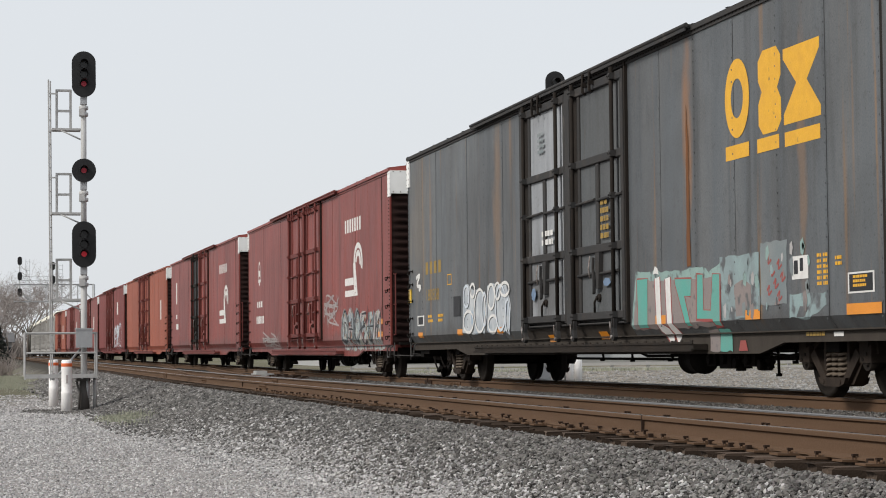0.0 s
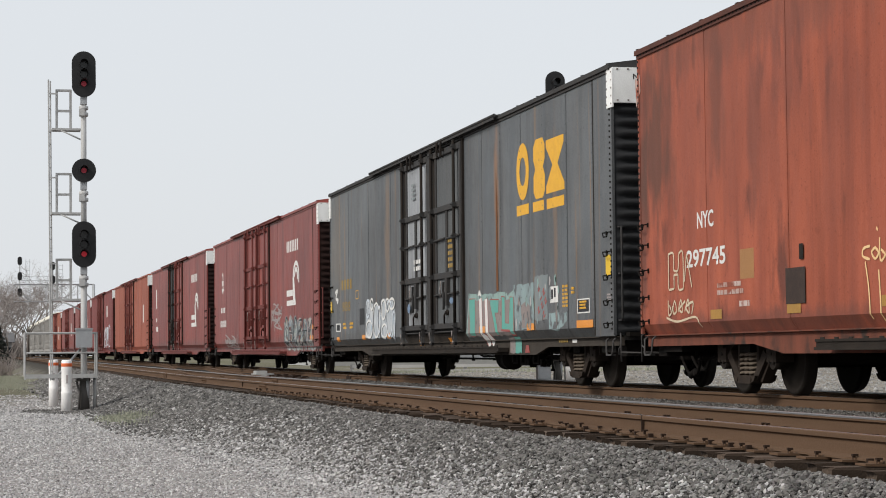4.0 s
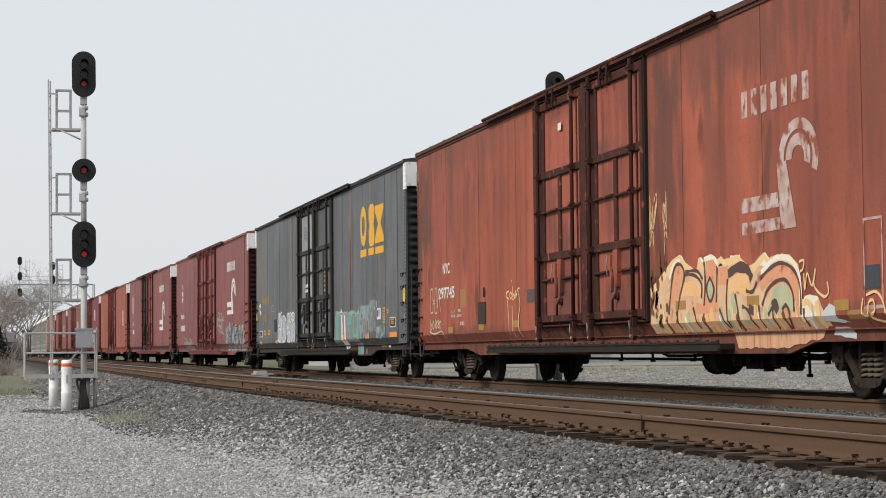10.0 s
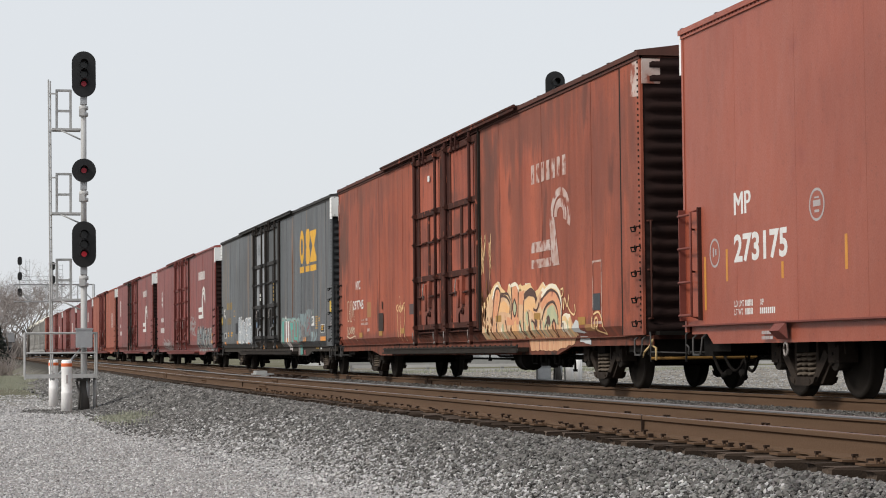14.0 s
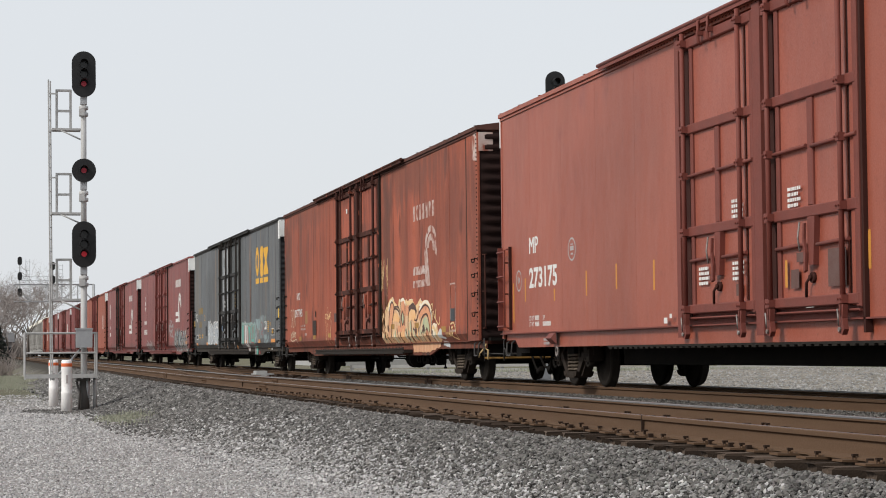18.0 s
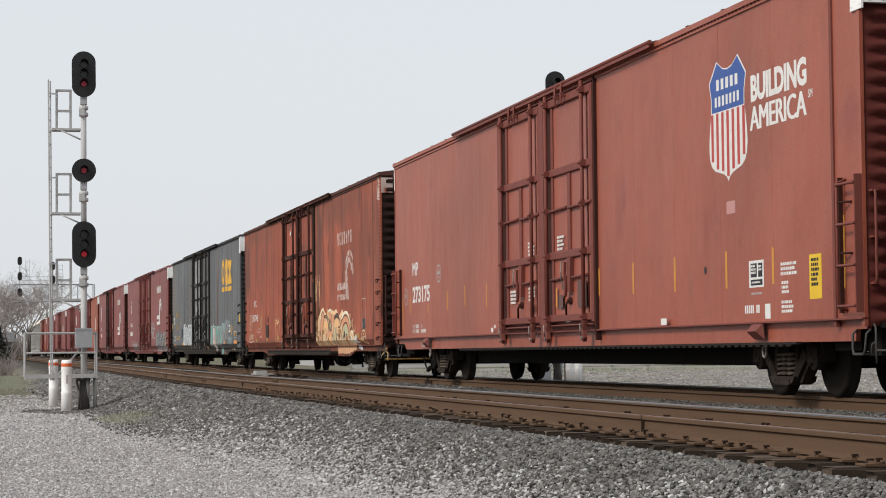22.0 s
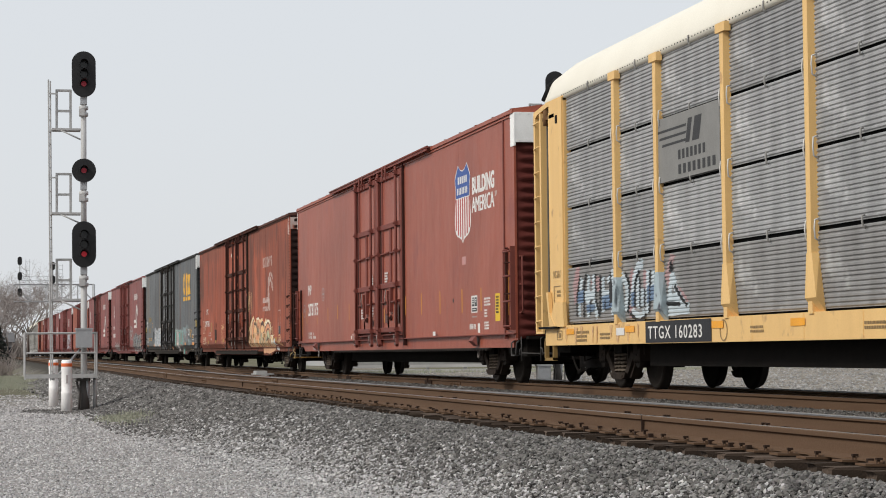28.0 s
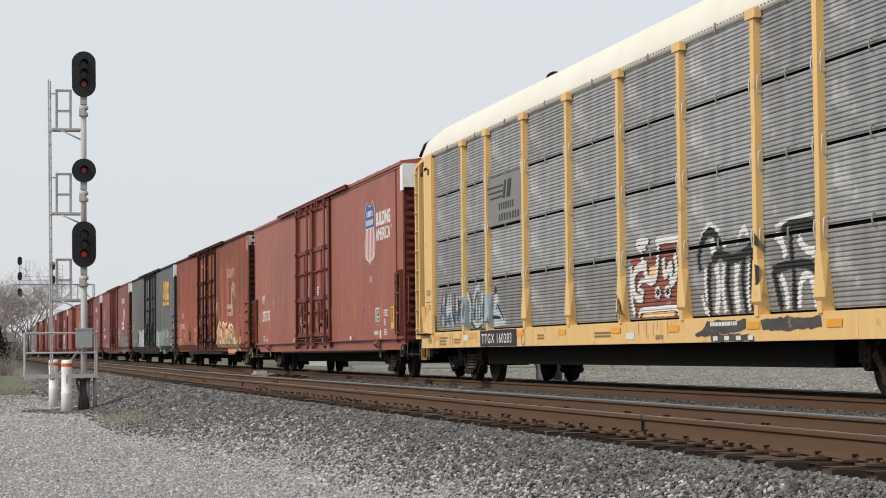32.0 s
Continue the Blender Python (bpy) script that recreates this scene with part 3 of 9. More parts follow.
    tube(bm, [(-X - 0.09, L2 - mid - 0.01, z0 + 0.36), (-X - 0.10, L2 - mid + 0.07, z0 + 0.30), (-X - 0.09, L2 - mid + 0.10, z0 + 0.14)], 0.018)
    part("crank", bm, seal, door)
    for d in (d0 + 1.05, d0 + 1.42):
        bm = bmesh.new()
        tube(bm, [(-X - 0.10, L2 - d, z1 + 0.14), (-X - 0.15, L2 - d, z1 + 0.12), (-X - 0.15, L2 - d, z1 - 0.15), (-X - 0.11, L2 - d - 0.02, z1 - 0.19)], 0.022, n=6)
        box(bm, -X - 0.17, -X - 0.09, L2 - d - 0.03, L2 - d + 0.03, z1 - 0.07, z1 - 0.01)
        part("hanger", bm, seal if rod_mat is not bar_mat else bar_mat, door)
    return door


WORN_STEEL = mat("worn_bare_steel", (0.34, 0.31, 0.29), 0.55, 0.2, second=(0.09, 0.06, 0.05), scale=14, mix=1.0)
mat("dark_oxide", (0.042, 0.016, 0.013), 0.8, second=(0.065, 0.024, 0.019), scale=5)
DULL_BLACK = mat("dull_black", (0.020, 0.017, 0.015), 0.8, second=(0.035, 0.026, 0.02), scale=5)


def grab_iron(car, side, d, z, width, material, out=0.065):
    """A drop-type handhold: dark brackets bolted to the sheet and a bar that sags between them."""
    bm = bmesh.new()
    a_, b_ = side.at(d, z, 0), side.at(d + width, z, 0)
    tube(bm, [(a_[0], a_[1], z + 0.04), (a_[0] - out, a_[1], z + 0.035), (a_[0] - out, a_[1] - 0.05, z - 0.03), (b_[0] - out, b_[1] + 0.05, z - 0.03), (b_[0] - out, b_[1], z + 0.035), (b_[0], b_[1], z + 0.04)], 0.011)
    for p in (a_, b_):
        box(bm, p[0] - 0.010, p[0] + 0.004, p[1] - 0.022, p[1] + 0.022, z, z + 0.065)
    return part("grab_iron", bm, material, car)


def side_ladder(car, side, outer, inner, material):
    """A short ladder: rungs from the corner post to a bent stile, with a dark standard behind it."""
    y0, y1, x = side.length / 2 - outer, side.length / 2 - inner, -side.face
    g = 1 if y1 > y0 else -1
    bm = bmesh.new()
    tube(bm, [(x, y1, 1.0), (x - 0.11, y1, 1.02), (x - 0.11, y1, 2.40), (x, y1, 2.43)], 0.018, n=6)
    ladder = part("ladder", bm, material, car)
    bm = bmesh.new()
    box(bm, x - 0.05, x, y1 + g * 0.10 - 0.02, y1 + g * 0.10 + 0.02, 0.97, 2.46)
    part("standard", bm, bpy.data.materials["dark_oxide"], ladder)
    bm = bmesh.new()
    box(bm, x - 0.10, x, y0 - 0.012, y0 + 0.012, 0.97, 2.46)
    part("standard", bm, material, ladder)
    for z in (1.62, 2.18):
        bm = bmesh.new()
        tube(bm, [(x, y1 - g * 0.16, z), (x - 0.05, y1 - g * 0.12, z), (x - 0.10, y1, z)], 0.014, n=5)
        part("bracket", bm, bpy.data.materials["dark_oxide"], ladder)
    for z in (1.04, 1.48, 1.93, 2.37):
        bm = bmesh.new()
        tube(bm, [(x - 0.10, y0, z), (x - 0.12, y0 + g * 0.03, z), (x - 0.12, y1 - g * 0.01, z), (x - 0.11, y1, z)], 0.017, n=6)
        part("rung", bm, material, ladder)


def sill_step(car, side, d, material, w=0.36, z0=0.74, z1=0.52):
    """A stirrup step of bent flat bar under the corner."""
    bm = bmesh.new()
    y0, y1, x = side.length / 2 - d, side.length / 2 - d - w, -side.face - 0.005
    tube(bm, [(x + 0.05, y0, z0 + 0.04), (x, y0, z0), (x - 0.01, y0 - 0.02, z1 + 0.05), (x - 0.01, y0 - 0.05, z1), (x - 0.01, y1 + 0.05, z1), (x - 0.01, y1 + 0.02, z1 + 0.05), (x, y1, z0), (x + 0.05, y1, z0 + 0.04)], 0.015, n=6)
    box(bm, x - 0.03, x + 0.05, y1 + 0.05, y0 - 0.05, z1 - 0.012, z1 + 0.012)
    return part("sill_step", bm, material, car)


def coupler(car, y, out):
    """Light-blocking draft gear boxes, coupler, hoses and the uncoupling lever at one end."""
    def span(a_, b_):
        return min(y + a_ * out, y + b_ * out), max(y + a_ * out, y + b_ * out)

    bm = bmesh.new()
    box(bm, -0.09, 0.09, *span(-0.3, 0.78), 0.72, 0.90)
    plate(bm, [(y + out * 0.70, 0.66), (y + out * 0.98, 0.66), (y + out * 1.0, 0.95), (y + out * 0.70, 0.95)], -0.17, 0.15)
    box(bm, -0.26, 0.26, *span(0, 0.12), 0.60, 1.0)
    part("coupler", bm, STEEL_DARK, car)
    # dark boxes for the draft gear, added wide to block light beneath the end
    bm = bmesh.new()
    box(bm, -1.25, 1.25, *span(-0.10, -0.45), 0.50, 0.84)
    box(bm, -0.42, 0.42, *span(0, -1.6), 0.44, 0.84)
    box(bm, -1.3, -0.5, *span(-0.5, -1.25), 0.56, 0.80)
    part("draft_gear", bm, STEEL_DARK, car)
    bm = bmesh.new()
    for k in (0, 1):
        x0 = -0.35 - 0.16 * k
        tube(bm, [(x0, y + 0.10 * out, 0.62)] + [(x0 + 0.05 * u, y + out * (0.15 + (0.75 - 0.35 * k) * u), 0.58 - (0.30 + 0.06 * k) * math.sin(math.pi * min(1, u * (0.85 - 0.35 * k)))) for u in [i / 7 for i in range(8)]], 0.022, n=6)
    rod(bm, (-0.46, y + 0.50 * out, 0.20), (-0.44, y + 0.66 * out, 0.27), 0.05, n=8)
    part("brake_hose", bm, STEEL_DARK, car)
    bm = bmesh.new()
    rod(bm, (-0.35, y - 0.6 * out, 0.60), (-0.35, y + 0.14 * out, 0.62), 0.035, n=8)
    box(bm, -0.40, -0.30, *span(0.02, 0.12), 0.56, 0.68)
    for k in range(5):
        tube(bm, [(-0.9 + 0.1 * k, y - (0.7 + 0.12 * k) * out, 0.62), (-0.92 + 0.1 * k, y - (0.8 + 0.2 * k) * out, 0.42 + 0.03 * (k % 3)), (-0.8 + 0.08 * k, y - (1.1 + 0.15 * k) * out, 0.50)], 0.013, n=5)
    part("angle_cock", bm, STEEL_DARK, car)
    bm = bmesh.new()
    tube(bm, [(-1.40, y + 0.06 * out, 0.84), (-1.42, y + 0.14 * out, 0.80), (-1.42, y + 0.15 * out, 0.42)], 0.013)
    tube(bm, [(-1.42, y + 0.15 * out, 0.66), (-1.42, y + 0.04 * out, 0.62), (-1.42, y + 0.04 * out, 0.52)], 0.012)
    tube(bm, [(-1.42, y + 0.15 * out, 0.56), (-0.9, y + 0.26 * out, 0.54), (-0.1, y + 0.50 * out, 0.56)], 0.012)
    part("uncoupling_lever", bm, STEP_STEEL, car)


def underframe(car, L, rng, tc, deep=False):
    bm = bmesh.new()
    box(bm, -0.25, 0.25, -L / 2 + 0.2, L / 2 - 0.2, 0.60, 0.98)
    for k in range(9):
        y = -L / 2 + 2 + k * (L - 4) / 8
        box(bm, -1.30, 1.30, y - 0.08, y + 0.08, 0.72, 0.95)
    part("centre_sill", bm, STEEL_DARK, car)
    if deep:
        return
    y = L / 2 - 17.6
    bm = bmesh.new()
    turned(bm, [(-0.42, 0.05), (-0.38, 0.13), (-0.30, 0.195), (-0.27, 0.20), (-0.26, 0.215), (-0.23, 0.215), (-0.22, 0.20), (0.22, 0.20), (0.23, 0.215), (0.26, 0.215), (0.27, 0.20), (0.30, 0.195), (0.38, 0.13), (0.42, 0.05)], 20)
    bmesh.ops.rotate(bm, verts=bm.verts, cent=(0, 0, 0), matrix=Matrix.Rotation(radians(90), 3, "Z"))
    bmesh.ops.translate(bm, verts=bm.verts, vec=(-0.95, y, 0.46))
    for k in (-0.2, 0.2):
        box(bm, -1.0, -0.9, y + k - 0.03, y + k + 0.03, 0.60, 0.76)
    part("air_reservoir", bm, STEEL_DARK, car)
    bm = bmesh.new()
    for a_, b_, za, zb, x0, x1 in ((0.72, 1.05, 0.36, 0.55, -1.08, -0.78), (1.10, 1.55, 0.33, 0.58, -1.04, -0.74), (1.62, 1.74, 0.30, 0.50, -1.0, -0.9), (2.05, 2.45, 0.36, 0.54, -1.05, -0.8), (2.52, 2.62, 0.31, 0.46, -1.0, -0.88)):
        box(bm, x0, x1, y - b_, y - a_, za, zb)
        rod(bm, (x0 - 0.05, y - (a_ + b_) / 2, (za + zb) / 2), (x0 + 0.02, y - (a_ + b_) / 2, (za + zb) / 2), 0.07, n=10)
    rod(bm, (-0.93, y - 0.6, 0.45), (-0.93, y - 2.75, 0.43), 0.05, n=8)
    part("brake_valve", bm, STEEL_DARK, car)
    for k, q in enumerate((0.62, 0.95, 1.32, 1.50, 2.0, 2.75, 3.05, 3.6, -1.2, -3.0, -4.6)):
        bm = bmesh.new()
        low = (0.44, 0.40, 0.36, 0.42, 0.40, 0.34, 0.26, 0.42, 0.44, 0.43, 0.44)[k]
        rod(bm, (-0.96 + 0.02 * (k % 3), y - q, low), (-0.98, y - q, 0.78), 0.02, n=5)
        box(bm, -0.99, -0.93, y - q - 0.03, y - q + 0.03, low - 0.02, low + 0.02)
        part("hanger", bm, STEEL_DARK, car)
    bm = bmesh.new()
    rod(bm, (-0.9, y + 0.4, 0.45), (-0.6, y + 7.6, 0.46), 0.022, n=5)
    rod(bm, (-0.96, y - 0.4, 0.46), (-0.9, y - 3.6, 0.47), 0.03, n=6)
    rod(bm, (-0.7, y - 2.6, 0.47), (-0.5, y - 6.2, 0.42), 0.022, n=5)
    rod(bm, (-0.96, y - 1.5, 0.58), (-0.9, y - 4.4, 0.60), 0.016, n=5)
    tube(bm, [(-0.85, y + 3.2, 0.75), (-0.85, y + 3.1, 0.58), (-0.85, y + 2.6, 0.50), (-0.85, y + 1.4, 0.50), (-0.9, y + 0.4, 0.54)], 0.024)
    tube(bm, [(-1.0, y - 2.7, 0.70), (-1.0, y - 2.9, 0.52), (-0.95, y - 3.4, 0.50), (-0.9, y - 4.2, 0.56), (-0.9, y - 5.4, 0.56)], 0.02)
    part("brake_rod", bm, STEEL_DARK, car)


def boxcar(label, yc, L, paint, door_paint, bar_paint, sill_paint, end_paint, seams, seed, placard=True, door=(10.33, 13.07, 13.39, 16.18), tc=19.5, turning=True, detail=True, dark_door=None, roof_paint=None, deep=False, ladders=False, gap=0.0045, flat_sill=False, rod_paint=None, lever_paint=None, track_paint=None, dark_bar=None, sign="", origin=0.0, post=1.05, welded=False):
    rng = random.Random(seed)
    door = tuple(v - origin for v in door)
    edge_paint = bpy.data.materials["dark_oxide"] if flat_sill else DULL_BLACK
    X = 1.47
    car = thing("boxcar", label, "boxcar", "boxcars of the train")
    side = Side(car, L, X)
    L2 = L / 2
    z0, z1 = 0.80, 4.80
    side.base = 0.0048 if gap > 0.004 else 0.001
    d_post = L - post
    side.tuck = 0.0 if flat_sill else 0.10
    inset = side.tuck
    bm = bmesh.new()
    box(bm, -X + 0.03, X, -L2 + 0.02, L2 - 0.02, 0.92 if flat_sill else 0.97, 4.82)
    if inset:
        box(bm, -X + 0.15, X, -L2 + 0.02, L2 - 0.02, 0.74, 0.97)
    part("body", bm, bar_paint, car)
    bm = bmesh.new()
    box(bm, X, X + 0.02, -L2 + 0.02, L2 - 0.02, 0.80, 4.82)
    part("side_sheet", bm, paint, car)
    # deep side sill, lowest between the trucks
    bm = bmesh.new()
    out = [(L2, 0.84), (L2, 0.64), (L2 - 4.2, 0.65), (L2 - 5.2, 0.53), (-L2 + 4.95, 0.53), (-L2 + 4.15, 0.66), (-L2, 0.66), (-L2, 0.84)]
    if flat_sill:
        out = [(L2 - 0.12, 0.90), (L2 - 0.12, 0.79), (L2 - 0.72, 0.79), (L2 - 0.95, 0.66), (-L2 + 0.37, 0.66), (-L2 + 0.35, 0.79), (-L2 + 0.06, 0.79), (-L2 + 0.06, 0.90)]
    back = 0.045 if flat_sill else inset
    plate(bm, out if flat_sill else [(p, min(q, 0.80)) for p, q in out], -X - 0.002 + back, -X + 0.05 + back)
    plate(bm, out, X - 0.05, X + 0.012)
    part("side_sill", bm, sill_paint, car)
    if inset:
        bm = bmesh.new()
        box(bm, -X + 0.045, -X + 0.14, -L2, L2, 0.787, 0.803)
        part("sill_ledge", bm, sill_paint, car)
    if flat_sill:
        bm = bmesh.new()
        box(bm, -X - 0.05, -X + 0.02, -L2, L2, 0.895, 0.915)
        part("sill_lip", bm, bar_paint, car)
    bm = bmesh.new()
    box(bm, -X - 0.11, -X - 0.013 + inset, L2 - 19.2, L2 - 6.7, 0.585, 0.66)
    box(bm, -X - 0.14, -X - 0.11, L2 - 19.2, L2 - 6.7, 0.565, 0.60)
    box(bm, -X - 0.125, -X - 0.11, L2 - 19.2, L2 - 6.7, 0.66, 0.69)
    for k in range(32):
        y = L2 - 6.9 - k * 0.395
        box(bm, -X - 0.123, -X - 0.11, y - 0.05, y + 0.05, 0.69, 0.71)
    if flat_sill:
        bm.free()
        bm = bmesh.new()
        box(bm, -X - 0.07, -X - 0.006, L2 - 24.2, L2 - 6.7, 0.635, 0.664)
        for k in range(70):
            y = L2 - 6.85 - k * 0.248
            box(bm, -X - 0.068, -X - 0.008, y - 0.07, y + 0.07, 0.612, 0.635)
    part("lower_door_track", bm, DULL_BLACK if flat_sill else (track_paint or bar_paint), car)
    bm = bmesh.new()
    box(bm, -X - 0.13, -X - 0.01, L2 - 19.1, L2 - 6.6, 4.865, 4.915)
    box(bm, -X - 0.13, -X - 0.11, L2 - 19.1, L2 - 6.6, 4.825, 4.865)
    tube(bm, [(-X - 0.12, L2 - 19.14, 4.90), (-X - 0.12, L2 - 6.56, 4.90)], 0.03, n=8)
    part("upper_door_track", bm, bar_paint, car)
    # side sheets, each with a lapped, riveted edge
    edges = []
    for a_, b_ in ((0.0, door[0] - 0.20), (door[3] + 0.10, d_post), (d_post + 0.07, L)):
        n = max(1, round((b_ - a_) / seams))
        edges += [(a_ + (b_ - a_) * i / n, a_ + (b_ - a_) * (i + 1) / n) for i in range(n)]
    for i, (a_, b_) in enumerate(edges):
        bm = bmesh.new()
        lift = 0.004 * (i % 2) if gap > 0.004 else 0.0
        bent = inset and b_ <= d_post + 0.01
        box(bm, -X - lift, -X + 0.028, L2 - b_ + gap, L2 - a_ - gap, TUCK_TOP if bent else (0.905 if flat_sill else z0 + 0.005), z1)
        if detail and gap > 0.004 and not welded:
            for k in range(26):
                zz = z0 + 0.12 + k * 0.152
                y = L2 - b_ + 0.045
                box(bm, -X - lift - 0.006, -X - lift, y - 0.011, y + 0.011, zz - 0.011, zz + 0.011)
        panel = part("side_panel", bm, paint, car)
        if bent:
            bm = bmesh.new()
            sweep(bm, [(-X - lift, TUCK_TOP), (-X - lift + inset, TUCK_LOW), (-X + inset + 0.03, TUCK_LOW), (-X + 0.03, TUCK_TOP)], [lambda p, y=y: (p[0], y, p[1]) for y in (L2 - b_ + gap, L2 - a_ - gap)])
            part("bent_foot", bm, paint, panel)
    if inset:
        bm = bmesh.new()
        sweep(bm, [(-X, TUCK_TOP + 0.02), (-X + inset, TUCK_LOW), (-X + inset + 0.03, TUCK_LOW), (-X + 0.03, TUCK_TOP + 0.02)], [lambda p, y=y: (p[0], y, p[1]) for y in (L2 - door[3] - 0.10, L2 - door[0] + 0.20)])
        part("threshold", bm, sill_paint, car)
    low = 1.0 if inset else 0.75
    # unless the sill is flat, the first strip paints a recessed gap's shade black
    posts = [("side_post", (L2 - d_post - 0.068, L2 - d_post - 0.002), (0.82, 4.80), 0.02 if flat_sill else 0.001, bar_paint if flat_sill else DULL_BLACK), ("corner_post", (-L2, -L2 + 0.07), (0.82, 4.83), 0.012, paint),
             ("corner_post", (L2 - 0.07, L2), (0.82, 4.83), 0.012, paint), ("door_post", (L2 - door[0] + 0.03, L2 - door[0] + 0.19), (low, 4.82), 0.06, bar_paint),
             ("door_post", (L2 - door[3] - 0.095, L2 - door[3] - 0.04), (low, 4.82), 0.05, edge_paint), ("door_post", (L2 - door[2] + 0.03, L2 - door[1] - 0.03), (low, 4.80), 0.07, bar_paint),
             ("eave_strip", (-L2, L2), (4.78, 4.86), 0.025, roof_paint or paint)]
    for nm, (ya, yb), (za, zb), t, mm in posts:
        bm = bmesh.new()
        box(bm, -X - t, -X + 0.03, ya, yb, za, zb)
        part(nm, bm, mm, car)
    # roof: shallow, with raised cross ribs
    bm = bmesh.new()
    prof = [(-X - 0.05, 4.83), (-X - 0.05, 4.90), (-0.7, 5.01), (0, 5.04), (0.7, 5.01), (X + 0.05, 4.90), (X + 0.05, 4.83)]
    sweep(bm, prof, [lambda p, y=y: (p[0], y, p[1]) for y in (-L2 - 0.02, L2 + 0.02)])
    for k in range(20):
        y = -L2 + 0.1 + k * (L - 0.2) / 19
        rib = [(p[0], p[1] + 0.014) for p in prof[1:6]] + [(X, 4.9), (-X, 4.9)]
        sweep(bm, rib, [lambda p, y=y, s=s: (p[0], y + s, p[1]) for s in (-0.05, 0.05)])
    part("roof", bm, roof_paint or paint, car)
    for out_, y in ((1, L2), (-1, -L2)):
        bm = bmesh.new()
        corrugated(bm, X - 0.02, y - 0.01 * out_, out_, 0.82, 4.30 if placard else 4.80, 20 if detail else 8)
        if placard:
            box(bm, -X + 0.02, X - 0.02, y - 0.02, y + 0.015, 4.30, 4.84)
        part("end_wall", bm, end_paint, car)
        if placard:
            bm = bmesh.new()
            yy = sorted((y + out_ * 0.10, y - out_ * 0.20))
            if not flat_sill or out_ < 0:
                box(bm, -X - 0.026, -X - 0.002, yy[0], yy[1], 4.24, 4.83)
            ya = sorted((y + out_ * 0.02, y + out_ * 0.097))
            box(bm, -X - 0.004, X, ya[0], ya[1], 4.304, 4.837)
            pl = part("end_placard", bm, WHITE_PAINT, car, "dirty white reflective panel round the top corner")
            bm = bmesh.new()
            for q in range(5 if not flat_sill or out_ < 0 else 0):
                box(bm, -X - 0.034, -X - 0.026, y + out_ * 0.05 - 0.012, y + out_ * 0.05 + 0.012, 4.28 + q * 0.12, 4.304 + q * 0.12)
                box(bm, -X - 0.034, -X - 0.026, y - out_ * 0.17 - 0.012, y - out_ * 0.17 + 0.012, 4.28 + q * 0.12, 4.304 + q * 0.12)
            for q in range(18):
                for zz in (4.33, 4.80):
                    box(bm, -X + 0.05 + q * 0.168, -X + 0.075 + q * 0.168, min(y + out_ * 0.097, y + out_ * 0.105), max(y + out_ * 0.097, y + out_ * 0.105), zz, zz + 0.022)
            tagged(part("rivets", bm, WHITE_PAINT if flat_sill else WORN_STEEL, pl), kind="stuff")
            if sign and detail:
                me = words(sign, 0.085, 1.2, 0.015)
                for v in me.vertices:
                    v.co = (-X + 0.30 + v.co.x, y + out_ * 0.101, 4.66 + v.co.y) if out_ < 0 else (-X + 1.9 - v.co.x, y + out_ * 0.101, 4.66 + v.co.y)
                me.materials.clear()
                me.materials.append(BLACK_DECAL)
                part("lettering", me, None, pl)
            # grey bar paints the recess's dim shading; black one stands for unread lettering
            bm = bmesh.new()
            box(bm, -X + 0.45, -X + 1.6, min(y + out_ * 0.098, y + out_ * 0.115), max(y + out_ * 0.098, y + out_ * 0.115), 4.46, 4.52)
            part("handhold_slot", bm, FADED_PALE if sign else BLACK_DECAL, pl)
    if detail:
        # rivet rows down the corners and along the eaves
        bm = bmesh.new()
        for k in range(46):
            zz = 0.90 + k * 0.085
            for d in () if flat_sill else (0.035, L - 0.10):
                box(bm, -X - 0.022, -X - 0.004, L2 - d - 0.014, L2 - d + 0.014, zz, zz + 0.028)
        for k in range(int(L / 0.13)):
            d = 0.1 + k * 0.13
            box(bm, -X - 0.034, -X - 0.02, L2 - d - 0.015, L2 - d + 0.015, 4.81, 4.835)
        tagged(part("rivets", bm, OXIDE_END if flat_sill else DULL_BLACK, car), kind="stuff")
        for at, wd in ((L - 0.35, 0.27), (0.10, 0.27)):
            if ladders:
                side_ladder(car, side, 0.05 if at < 1 else L - 0.02, 0.56 if at < 1 else L - 0.47, bar_paint)
                continue
            for z in (0.96, 1.30, 1.68, 2.04, 2.33):
                grab_iron(car, side, at, z, wd, STEEL_DARK)
        for s in (-1, 1):
            bm = bmesh.new()
            lo, hi = (1.28, 2.28) if flat_sill else (1.04, 2.44)
            tube(bm, [(-1.38, s * L2, lo), (-1.38, s * (L2 + 0.10), lo + 0.01), (-1.38, s * (L2 + 0.11), lo + 0.06), (-1.38, s * (L2 + 0.11), hi - 0.06), (-1.38, s * (L2 + 0.10), hi - 0.01), (-1.38, s * L2, hi)], 0.016, n=6)
            for q in (0.0, 0.5, 1.0):
                box(bm, -1.41, -1.35, min(s * L2, s * (L2 + 0.10)), max(s * L2, s * (L2 + 0.10)), lo + (hi - lo) * q - 0.012, lo + (hi - lo) * q + 0.012)
            part("end_handrail", bm, bar_paint, car)
        sill_step(car, side, 0.30 if flat_sill else 0.16, STEP_STEEL)
        sill_step(car, side, L - (0.34 if flat_sill else 0.42), STEP_STEEL)
        bm = bmesh.new()
        box(bm, -1.3, -0.9, -L2 - 0.2, -L2, 0.80, 0.86)
        part("crossover_step", bm, STEEL_DARK, car)
        underframe(car, L, rng, tc, deep)
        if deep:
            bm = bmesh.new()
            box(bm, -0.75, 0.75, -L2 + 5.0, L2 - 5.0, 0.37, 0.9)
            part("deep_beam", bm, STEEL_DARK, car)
    else:
        bm = bmesh.new()
